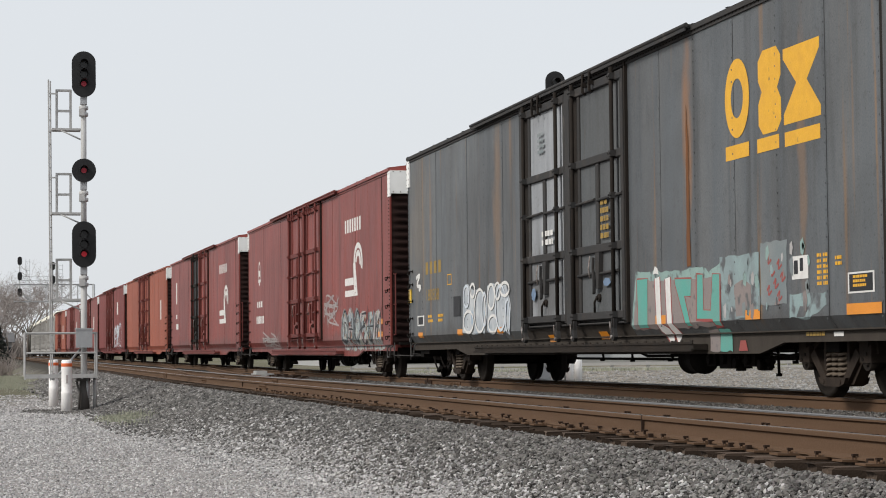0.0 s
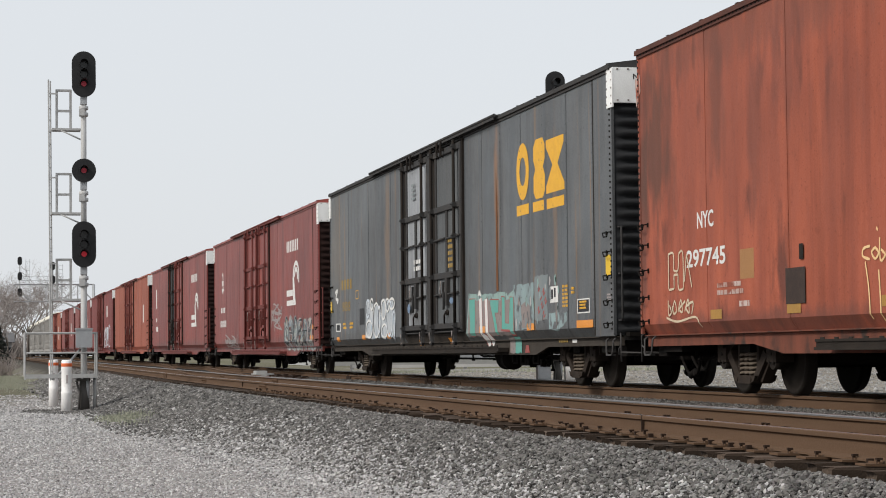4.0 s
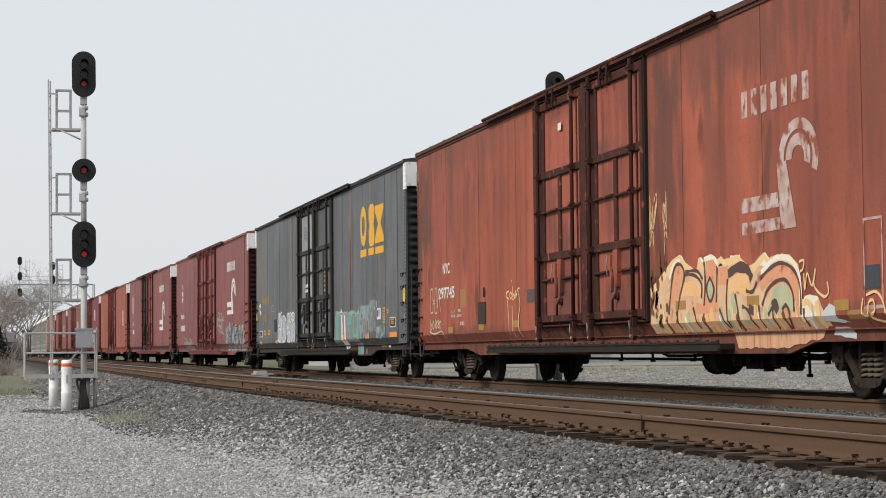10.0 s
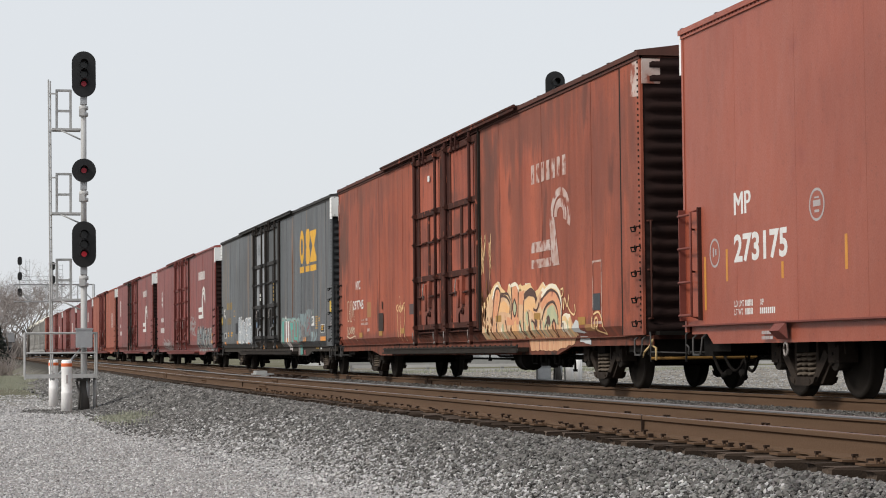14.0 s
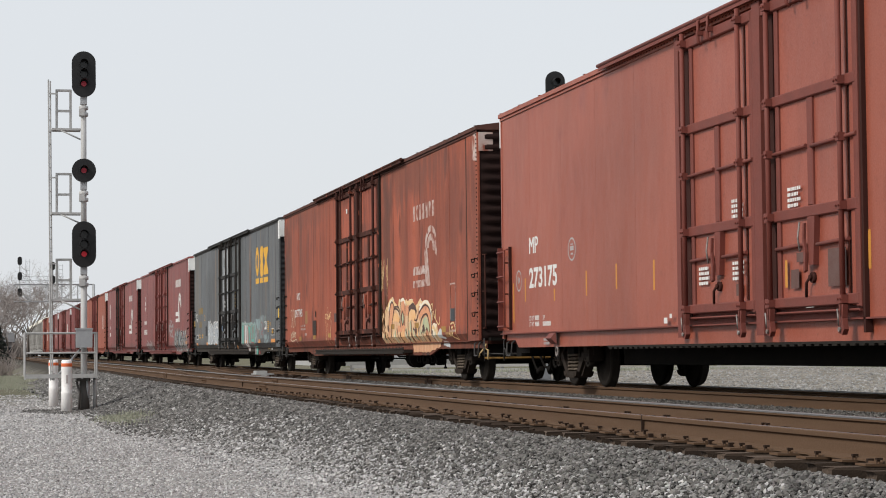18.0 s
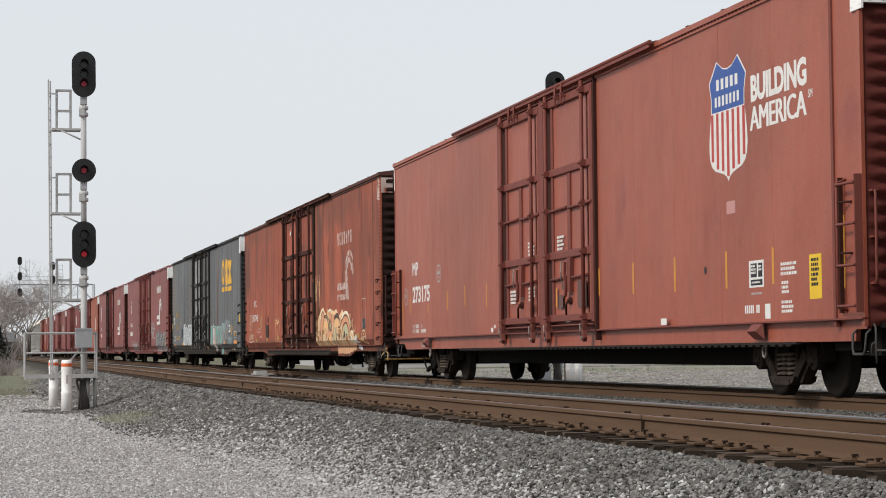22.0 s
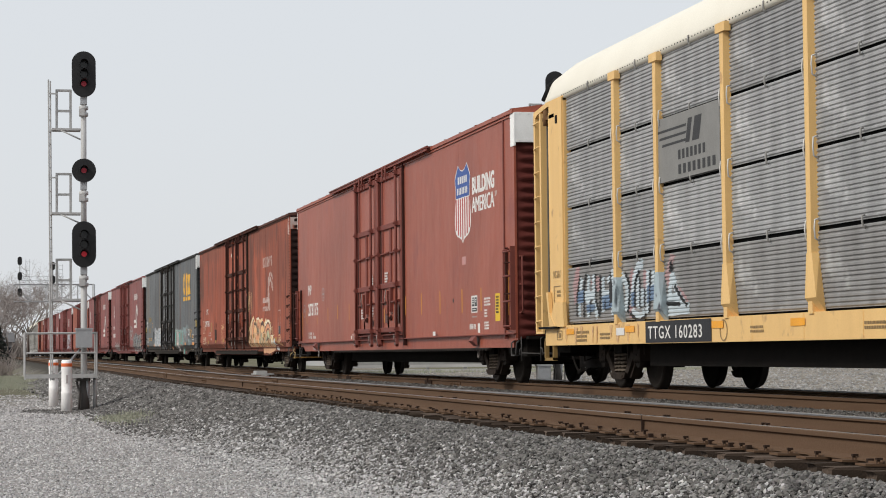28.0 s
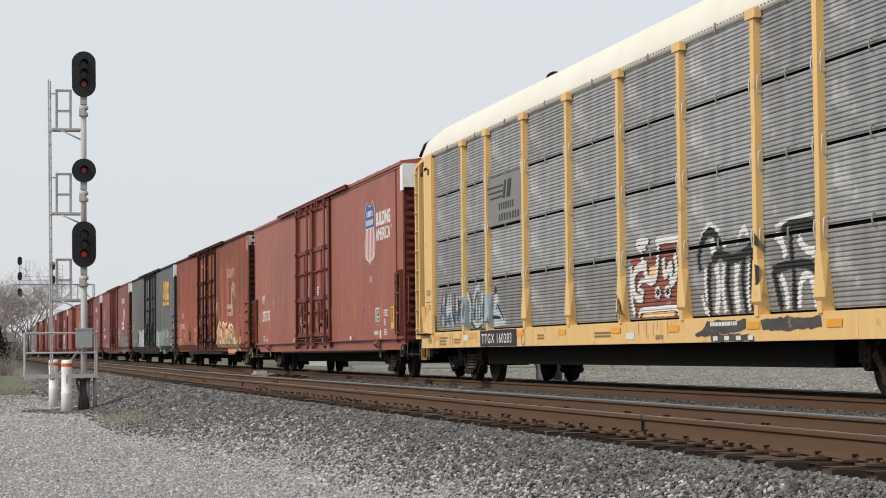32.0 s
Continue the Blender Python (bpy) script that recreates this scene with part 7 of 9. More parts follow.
for k in range(34):
    d, z, r = 16.35 + 0.75 * flakes.random() ** 1.6, 0.95 + 0.95 * flakes.random(), flakes.uniform(0.02, 0.07)
    side.polys("paint_smear", [[(d + r * math.cos(q), z + 1.6 * r * math.sin(q)) for q in (0, 1.2, 2.5, 3.8, 5.1)]], RUST_STREAK, "flaked rusty spot", lift=0.024)
for line in (((21.85, 1.59), (22.0, 1.6), (21.96, 1.5), (21.88, 1.48)), ((21.99, 1.45), (22.01, 1.26), (22.09, 1.45), (22.23, 1.3), (22.34, 1.49), (22.29, 1.3), (22.56, 1.17), (22.7, 1.21), (22.67, 1.33)),
             ((23.63, 1.12), (23.59, 0.96), (23.74, 0.94), (23.78, 1.07), (23.9, 1.09), (23.93, 0.98), (23.8, 0.91), (24.07, 0.86), (24.22, 0.86), (24.14, 1.08), (23.97, 1.18), (23.72, 1.15)),
             # a looped tag with long runs, and two pale words by the leading corner
             ((8.19, 1.67), (8.02, 1.65), (8.0, 1.57), (8.18, 1.53)), ((8.32, 1.65), (8.23, 1.6), (8.32, 1.53), (8.41, 1.59), (8.32, 1.65)), ((8.44, 1.75), (8.45, 1.51), (8.57, 1.56), (8.47, 1.62)), ((8.59, 1.57), (8.70, 1.62), (8.64, 1.65), (8.60, 1.53), (8.76, 1.62)), ((8.74, 1.56), (8.8, 1.68), (8.95, 1.7)),
             ((8.36, 1.86), (8.40, 1.83)), ((8.06, 1.51), (8.14, 1.22), (8.17, 0.89)), ((8.4, 1.41), (8.43, 1.11), (8.44, 0.84)), ((8.84, 1.66), (8.96, 1.41), (8.84, 1.17), (8.93, 0.84)),
             ((1.48, 1.9), (1.48, 1.42)), ((1.49, 1.41), (1.7, 1.42)), ((1.71, 1.42), (1.71, 1.61)), ((1.71, 1.61), (1.87, 1.61)), ((1.88, 1.61), (1.9, 1.41), (2.1, 1.41)), ((2.1, 1.41), (2.09, 1.89), (1.92, 1.89)), ((1.92, 1.89), (1.88, 1.67), (1.71, 1.67)), ((1.70, 1.67), (1.69, 1.9), (1.48, 1.9)), ((2.14, 1.50), (2.24, 1.87)), ((2.24, 1.87), (2.44, 1.42)),
             ((1.45, 1.27), (1.46, 1.07), (1.58, 1.10), (1.50, 1.20)), ((1.62, 1.12), (1.72, 1.25), (1.80, 1.12), (1.68, 1.08), (1.62, 1.18)), ((1.86, 1.10), (1.98, 1.26), (2.05, 1.10), (1.92, 1.14), (2.16, 1.24)), ((2.14, 1.10), (2.28, 1.26), (2.32, 1.08), (2.20, 1.16), (2.48, 1.22), (2.42, 1.06)), ((1.37, 1.03), (1.84, 0.97), (2.57, 1.02), (2.72, 0.88))):
    side.polys("graffiti_scrawl", side.stroke(curve_pts(line, 5), 0.032, jitter=0.4, rng=random.Random(7)), CREAM_SPRAY if line[0][0] > 7 else PALE_CREAM, "thin pale sprayed scrawl", lift=0.020)
side.bars("patch", [(23.63, 1.21, 24.07, 1.47)], PATCH_GREY)
tag = []
trng = random.Random(31)
for d, z, w, h, k in ((16.3, 1.95, 0.35, 0.85, 4), (16.9, 1.9, 0.22, 0.9, 3)):
    for _ in range(k):
        side.stroke(curve_pts([(d + w * trng.random(), z + h * trng.random()) for _ in range(4)], 5), 0.018, into=tag, jitter=0.6, rng=trng)
side.polys("graffiti_scrawl", [list(q) for q in tag], CREAM_SPRAY, "thin pale sprayed scrawl", lift=0.018, joined=True)
side.bars("patch", [(5.78, 1.11, 6.38, 1.53)], mat("grimy_card_board", (0.045, 0.034, 0.030), 0.8, second=(0.09, 0.06, 0.05), scale=6), "dark grimy card holder", lift=0.03)
side.bars("patch", [(9.43, 1.43, 10.05, 1.66)], mat("dull_slate_patch", (0.10, 0.085, 0.085), 0.8, second=(0.16, 0.08, 0.065), scale=4))
side.bars("latch_plate", [(6.22, 1.62, 6.34, 1.80)], DULL_BLACK, lift=0.04)
side.bars("patch", [(4.25, 1.46, 4.73, 1.83), (23.2, 0.9, 23.9, 1.0)], TAN_PATCH)
reflectors(side, [(3.15, 0.98), (5.8, 1.0), (8.45, 1.02), (17.4, 1.13), (20.13, 1.12), (22.83, 1.0)], LEVER_YELLOW)
side.lines(3.4, 1.38, 0.95, 2, 0.06, WORN_DECAL, rng)
side.lines(4.2, 1.12, 0.5, 1, 0.07, WORN_DECAL, rng)
side.polys("outline_box", [[(23.65, 1.0), (24.15, 1.0), (24.15, 1.04), (23.65, 1.04)], [(23.65, 1.95), (24.15, 1.95), (24.15, 1.98), (23.65, 1.98)], [(23.65, 1.0), (23.68, 1.0), (23.68, 1.96), (23.65, 1.96)], [(24.12, 1.0), (24.15, 1.0), (24.15, 1.96), (24.12, 1.96)]], WORN_DECAL)
side.bars("patch", [(11.75, 4.18, 11.95, 4.30)], WHITE_DECAL, lift=0.06)
# worn white corner, and a yellow uncoupling lever at the trailing end
side.polys("corner_patch", [[(25.72, 4.30), (26.18, 4.24), (26.18, 4.78), (25.80, 4.78)], [(0.12, 4.1), (0.34, 4.3), (0.30, 4.55), (0.1, 4.5)]], WORN_DECAL, "flaking white corner paint", lift=0.012)
bm = bmesh.new()
box(bm, -1.46, -1.18, -13.025, -13.005, 4.42, 4.78)
part("end_placard", bm, WORN_DECAL, car, "flaking white end panel")
bm = bmesh.new()
tube(bm, [(-1.36, -13.06, 0.74), (-1.40, -13.08, 0.66), (-1.48, -13.04, 0.56), (-1.50, -13.03, 0.48), (-1.48, -13.04, 0.56), (-1.40, -13.08, 0.66), (-1.36, -13.20, 0.62), (-1.38, -13.26, 0.44)], 0.016)
part("uncoupling_lever", bm, LEVER_CREAM, car, "bent yellow lever")
bm = bmesh.new()
tube(bm, [(-1.42, -13.16, 0.47), (-0.6, -13.20, 0.47), (0.9, -13.3, 0.47)], 0.022)
part("uncoupling_rod", bm, LEVER_GRIME, car, "yellow rod")

# -- blue-grey boxcar with a large yellow emblem --
car, side, rng = boxcar("weathered blue-grey boxcar with yellow emblem blocks and teal graffiti", 32.46, 26.02, GREY_BLUE, GREY_DOOR, GREY_BAR, BROWN_SILL, DARK_END, 1.42, 23, sign="NO RUNNING BOARD", origin=0.13, roof_paint=GREY_BAR, dark_door=GREY_DOOR_PALE, rod_paint=DULL_BLACK, track_paint=TRACK_GREY)
TRAIN.append((car, 32.46, 9.6))
side.polys("emblem", ring(20.82, 3.73, 0.50, 0.25, 0, 360, 0.86, 28), YELLOW_DECAL, "worn yellow upright oval ring")
side.polys("emblem", [[(21.56, 4.08), (21.72, 4.20), (22.16, 4.20), (22.30, 4.08), (22.30, 3.84), (22.18, 3.70), (22.30, 3.56), (22.30, 3.30), (22.16, 3.18), (21.70, 3.18), (21.56, 3.30), (21.56, 3.56), (21.68, 3.70), (21.56, 3.84)]], YELLOW_DECAL, "worn yellow waisted block")
side.polys("emblem", [[(22.38, 4.12), (23.48, 4.12), (23.48, 4.00), (23.10, 3.68), (23.50, 3.34), (23.50, 3.22), (22.38, 3.22), (22.38, 3.34), (22.78, 3.68), (22.38, 4.00)]], YELLOW_DECAL, "worn yellow hourglass block")
side.bars("emblem", [(20.39, 2.97, 21.22, 3.15), (21.50, 2.97, 22.22, 3.14), (22.40, 2.96, 23.47, 3.13)], YELLOW_DECAL, "worn yellow underline")
side.bars("lettering_block", [(1.9 + i * 0.42, 2.24, 2.15 + i * 0.42, 2.50) for i in range(4)], FADED_YELLOW)
side.text("180808", 1.88, 1.68, 0.26, FADED_YELLOW, stretch=1.25, bold=0.0)
side.bars("outline_box", [(4.0, 1.95, 4.4, 1.97), (4.0, 2.15, 4.4, 2.17), (4.0, 1.95, 4.03, 2.17), (4.37, 1.95, 4.40, 2.17)], YELLOW_DECAL)
for d in (2.1, 3.1):
    side.lines(d, 1.32, 0.5, 2, 0.06, YELLOW_DECAL, rng)
side.polys("graffiti_field", [list(sh) for sh in (((5.34, 0.98), (5.47, 1.85), (5.87, 1.92), (6.25, 1.77), (6.81, 1.78), (7.26, 1.68), (7.38, 1.25), (7.2, 0.94), (6.15, 0.93)), ((7.41, 0.99), (7.45, 1.8), (7.81, 1.87), (8.42, 1.81), (8.88, 1.79), (9.16, 1.52), (9.23, 1.37), (9.13, 1.02), (8.49, 0.9), (7.66, 0.91)),)], BUBBLE_WHITE, "white and pale blue bubble lettering", lift=0.004)
for k, (d, z, rd, rz) in enumerate(((5.71, 1.67, 0.24, 0.21), (5.88, 1.17, 0.43, 0.21), (6.84, 1.37, 0.46, 0.41), (7.21, 1.39, 0.18, 0.31), (7.75, 1.61, 0.27, 0.23), (7.86, 1.1, 0.35, 0.16), (8.48, 1.39, 0.38, 0.41), (8.79, 1.72, 0.33, 0.12), (8.24, 1.7, 0.21, 0.15), (8.98, 1.22, 0.16, 0.31), (6.25, 1.77, 0.19, 0.13))):
    path = [(d + rd * math.cos(q * 0.3927 + 0.3), z + rz * math.sin(q * 0.3927 + 0.3)) for q in range(17)]
    side.polys("graffiti_line", side.stroke([(p + 0.05, q - 0.02) for p, q in path], 0.035, jitter=0.5, rng=rng), PATCH_GREY, "dark sprayed loop", lift=0.010)
    side.polys("graffiti_line", side.stroke(path, 0.055, jitter=0.4, rng=rng), WHITE_DECAL if k % 3 else PALE_SPRAY, "white sprayed loop", lift=0.014)
side.polys("graffiti_scrawl", side.stroke(curve_pts([(0.9, 2.2), (1.3, 2.25), (1.0, 2.05), (1.4, 2.0), (1.2, 1.93)], 5), 0.08), WHITE_DECAL, "small white sprayed tag", lift=0.012)
side.bars("patch", [(4.6, 1.30, 5.2, 1.70)], BLACK_DECAL, "dark card holder", lift=0.03)
DULL_TEAL = mat("dulled_teal_spray_paint", (0.105, 0.36, 0.30), 0.7, second=(0.15, 0.33, 0.29), scale=2.5, mix=0.9, third=(0.10, 0.24, 0.21), third_at=0.62, third_scale=4)
RIM_TEAL = mat("pale_teal_spray_paint", (0.26, 0.37, 0.34), 0.7, second=(0.18, 0.25, 0.245), scale=4, third=(0.11, 0.12, 0.122), third_at=0.55, third_scale=5)
MAUVE_GREY = mat("mauve_grey_spray_paint", (0.26, 0.215, 0.20), 0.7, second=(0.20, 0.185, 0.185), scale=3, third=(0.115, 0.115, 0.115), third_at=0.57, third_scale=5)
side.polys("graffiti_field", [[(16.32, 0.90), (16.57, 1.73), (17.25, 1.69), (17.46, 1.74), (17.65, 1.67), (18.19, 1.67), (19.13, 1.67), (19.57, 1.66), (19.66, 1.59), (20.13, 1.70), (20.09, 0.88)]], RIM_TEAL, "pale teal sprayed rim", lift=0.004)
side.polys("graffiti_field", [[(16.42, 0.88), (16.62, 1.58), (20.0, 1.52), (20.0, 0.88)]], MAUVE_GREY, "mauve-grey field behind teal letters", lift=0.008)
letters = ([(16.62, 1.6), (17.12, 1.6), (17.09, 0.9), (16.67, 0.9)], [(18.31, 1.55), (19.0, 1.53), (18.96, 1.3), (18.7, 1.31), (18.95, 0.9), (18.76, 0.9), (18.33, 1.48)], [(19.2, 1.58), (19.45, 1.57), (19.46, 1.1), (19.74, 1.09), (19.83, 1.56), (20.11, 1.55), (20.09, 0.88), (19.84, 0.88), (19.80, 0.96), (19.18, 0.98)])
for sh in letters:
    side.polys("graffiti_line", side.stroke(sh + sh[:1], 0.045), RED_SPRAY, "dull red sprayed outline", lift=0.011)
    side.polys("graffiti_stroke", [sh], DULL_TEAL, "teal sprayed letter", lift=0.015)
for pts in ([(17.55, 1.60), (17.58, 1.3), (17.62, 0.90), (17.85, 0.80), (17.9, 0.68)], [(18.01, 1.58), (18.04, 1.2), (18.08, 0.90), (18.25, 0.72)]):
    side.polys("graffiti_line", side.stroke(pts, 0.27), RED_SPRAY, "dull red sprayed outline", lift=0.011)
    side.polys("graffiti_stroke", side.stroke(pts, 0.21), WHITE_DECAL, "white sprayed stem with drips", lift=0.016)
side.polys("graffiti_patch", [[(17.36, 1.66), (17.46, 1.76), (17.58, 1.72), (17.62, 1.64)]], WHITE_DECAL, lift=0.018)
side.polys("graffiti_patch", [[(19.82, 0.56), (20.29, 0.56), (20.26, 0.84), (19.84, 0.84)]], DULL_TEAL, lift=0.02)
side.polys("graffiti_patch", [[(19.44, 0.56), (19.82, 0.56), (19.82, 0.84), (19.44, 0.84)]], MAUVE_GREY, lift=0.019)
side.polys("graffiti_patch", [[(20.5, 0.57), (20.81, 0.57), (20.75, 0.69), (20.55, 0.69)]], RED_SPRAY, lift=0.021)
side.polys("graffiti_patch", [[(20.10, 1.76), (21.49, 1.76), (21.49, 0.98), (20.18, 0.95)]], PALE_TEAL_SPRAY, "faded teal-grey patch", lift=0.006)
side.polys("graffiti_patch", [[(20.61, 1.40), (20.9, 1.46), (21.21, 1.38), (21.19, 0.99), (20.67, 1.0)]], MAUVE_GREY, lift=0.009)
side.polys("graffiti_patch", [[(21.54, 1.87), (22.40, 1.87), (22.38, 1.11), (21.54, 1.11)]], GREY_PATCH, "grey patch with red marks", lift=0.009)
for k in range(7):
    d, z = 21.75 + 0.11 * (k * 3 % 5), 1.66 - 0.075 * k
    side.polys("graffiti_scrawl", side.stroke(curve_pts([(d, z), (d + 0.08, z + 0.06), (d + 0.05, z - 0.05), (d + 0.16, z)], 4), 0.03), RED_SPRAY, "small red scrawl", lift=0.013)
side.polys("graffiti_patch", [[(22.46, 1.22), (23.57, 1.21), (23.56, 1.07), (23.03, 0.93), (22.44, 0.94)]], PALE_TEAL_SPRAY, lift=0.007)
flecks = random.Random(23)
for k in range(30):
    d, z, r = 20.2 + 2.9 * flecks.random(), 1.0 + 0.8 * flecks.random(), flecks.uniform(0.03, 0.10)
    side.polys("paint_smear", [[(d + 0.8 * r * math.cos(q), z + 1.3 * r * math.sin(q)) for q in (0, 1.2, 2.5, 3.8, 5.1)]], (RIM_TEAL, MAUVE_GREY, PALE_TEAL_SPRAY, GREY_PATCH, RUBBED_PALE)[k % 5], "fleck of old spray paint", lift=0.0165)
side.bars("reflector", [(21.01, 0.95, 21.5, 1.05)], AMBER, lift=0.014)
side.lines(22.72, 0.73, 0.55, 1, 0.045, FADED_YELLOW, rng, lift=0.02)
side.bars("patch", [(23.53, 0.72, 23.8, 0.77)], WHITE_DECAL, lift=0.02)
side.polys("rust_streak", [[(18.82, 1.7), (18.98, 1.7), (18.94, 3.4), (18.86, 3.9)]], RUST_STREAK, "long brown rust streak", lift=0.004)
side.bars("chart_frame", [(22.55, 1.39, 23.05, 1.66)], WHITE_DECAL, lift=0.011)
side.bars("chart", [(22.62, 1.45, 22.74, 1.61), (22.80, 1.48, 22.90, 1.63)], BLACK_DECAL, lift=0.014)
for d, z, rows in ((23.30, 1.62, 6), (23.48, 1.62, 6), (23.82, 1.57, 2)):
    side.lines(d, z, 0.13 if rows > 2 else 0.18, rows, 0.04, YELLOW_DECAL, rng, lift=0.006)
side.bars("placard", [(24.16, 1.18, 24.86, 1.41)], WHITE_DECAL, "white-rimmed black notice")
side.bars("placard", [(24.20, 1.20, 24.82, 1.39)], BLACK_DECAL, lift=0.007)
side.lines(24.30, 1.345, 0.42, 3, 0.03, YELLOW_DECAL, rng, lift=0.010)
side.bars("placard", [(1.0, 1.16, 1.7, 1.38)], WHITE_DECAL)
side.bars("placard", [(1.1, 1.19, 1.6, 1.35)], BLACK_DECAL, lift=0.008)
reflectors(side, [(1.1, 0.9), (4.9, 0.92), (8.2, 0.92), (17.45, 0.95), (21.0, 0.95)], w=0.45)
reflectors(side, [(24.12, 0.95)], w=0.92)
reflectors(side, [(11.5, 0.74), (14.5, 0.76)], w=0.45)
side.bars("patch", [(0.1, 1.68, 0.4, 1.98)], YELLOW_CARD, lift=0.02)
side.bars("patch", [(25.76, 1.72, 26.03, 2.03)], YELLOW_CARD, lift=0.02)
side.lines(25.78, 1.42, 0.22, 3, 0.028, FADED_PALE, rng)
side.lines(15.02, 2.80, 0.42, 5, 0.08, FADED_YELLOW, rng, lift=0.06)
side.lines(11.6, 2.5, 0.7, 2, 0.09, WHITE_DECAL, rng, lift=0.06)
side.lines(11.4, 4.2, 0.4, 4, 0.06, GREY_PATCH, rng, lift=0.06)
side.polys("graffiti_patch", [[(11.08 + 0.16 * math.cos(k), 1.55 + 0.12 * math.sin(k)) for k in range(6)], [(15.35 + 0.2 * math.cos(k), 1.62 + 0.08 * math.sin(k)) for k in range(6)]], DEEP_BLUE_SPRAY, "blue paint daub", lift=0.07)

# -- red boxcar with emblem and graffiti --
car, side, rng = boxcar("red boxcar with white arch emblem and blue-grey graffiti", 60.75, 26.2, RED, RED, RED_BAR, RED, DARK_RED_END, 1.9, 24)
TRAIN.append((car, 60.75, 9.75))
name_bars(side, 20.05, 3.70, 2.45, 0.34, 7, WHITE_DECAL)
running_emblem(side, 20.0, 2.06, 1.05, WHITE_DECAL)
graffiti(side, 19.4, 25.0, 0.66, 1.85, 6, GREY_FIELD, PATCH_GREY, 15, "pale and blue sprayed lettering", width=0.05, strokes=(GREY_PATCH, FADED_PALE), fat=0.16, gap=0.5)
scr = []
trng = random.Random(37)
for d, z, w, h, k in ((3.6, 0.75, 4.2, 0.55, 9), (16.5, 1.3, 2.6, 0.9, 8)):
    for _ in range(k):
        side.stroke(curve_pts([(d + w * trng.random(), z + h * trng.random()) for _ in range(4)], 5), 0.05, into=scr)
side.polys("graffiti_scrawl", [list(q) for q in scr], FADED_PALE, "thin pale sprayed scrawl", lift=0.012, joined=True)
side.polys("emblem", ring(2.9, 3.3, 0.42, 0.32, 0, 360, 0.6, 18), WHITE_DECAL)
side.bars("lettering_block", [(2.6, 3.0, 3.2, 3.1), (2.65, 3.2, 3.15, 3.4), (2.3, 2.15, 2.6, 2.35), (2.8, 2.15, 3.1, 2.35), (3.3, 2.15, 3.6, 2.35)] + [(2.1 + i * 0.33, 1.6, 2.33 + i * 0.33, 1.85) for i in range(6)], WHITE_DECAL)
reflectors(side, [(24.6, 1.0), (24.6, 1.3)], w=0.6)

# -- red boxcar with one black door --
car, side, rng = boxcar("red boxcar with white arch emblem and one black door", 89.6, 26.2, RED, RED, RED_BAR, RED, DARK_RED_END, 1.9, 25, dark_door=mat("black_door_paint", (0.02, 0.02, 0.022), 0.6), dark_bar=DULL_BLACK)
TRAIN.append((car, 89.6, 9.75))
name_bars(side, 20.05, 3.70, 2.45, 0.34, 7, WHITE_DECAL)
running_emblem(side, 20.0, 1.75, 1.15, WHITE_DECAL)
side.bars("lettering_block", [(2.4, 2.9, 2.9, 3.9), (2.4, 1.7, 3.4, 1.95), (2.4, 2.2, 2.9, 2.4)], WHITE_DECAL)

# -- faded orange boxcar --
car, side, rng = boxcar("faded orange-red boxcar with small white lettering", 118.1, 26.2, RED_PALE, RED_PALE, RED_BAR, RED_PALE, DARK_RED_END, 1.9, 26, turning=False)
TRAIN.append((car, 118.1, 9.75))
side.bars("lettering_block", [(22.6, 2.3, 23.2, 3.3)], WHITE_DECAL)

# -- the cars beyond --
FAR = [(RED_DARK, "dull maroon boxcar with pale graffiti"), (RED, "red boxcar with white lettering"), (RED, "red boxcar with white lettering"), (RED_PALE, "faded orange-red boxcar with white lettering")]
y = 118.1 + 28.4
for i, (p, lab) in enumerate(FAR):
    car, side, rng = boxcar(lab, y, 26.2, p, p, RED_BAR, p, DARK_RED_END, 3.4, 30 + i, turning=False, detail=False)
    TRAIN.append((car, y, 9.75))
    if i == 0:
        graffiti(side, 17.0, 23.5, 0.8, 2.6, 3, WHITE_FIELD, PALE_SPRAY, 40, "pale sprayed lettering", width=0.1, scratch=1)
        side.bars("lettering_block", [(19.5, 3.1, 20.6, 3.9)], WHITE_DECAL)
    else:
        side.bars("lettering_block", [(20.0, 2.6 - 0.2 * i, 21.2, 3.4)], WHITE_DECAL)
    y += 28.4
FAR_FRAME = mat("weathered_grey_frame", (0.44, 0.43, 0.41), 0.7, second=(0.34, 0.32, 0.29), scale=2)
for i in range(5):
    far_rack, _ = autorack("weathered grey autorack with white roof, far along the train", y, painted=False, turning=False, frame_paint=FAR_FRAME)
    TRAIN.append((far_rack, y, 10.1))
    y += 28.4


# ---- ground ----
def lump(x, y):
    return noise.noise(Vector((x * 0.6, y * 0.25, 3.0)))


def toe_x(y):
    """The foot of the ballast shoulder."""
    return -6.85 - 0.030 * min(40.0, max(-5.0, y - 20.0)) + 0.25 * noise.noise(Vector((y * 0.13, 7.0, 0)))


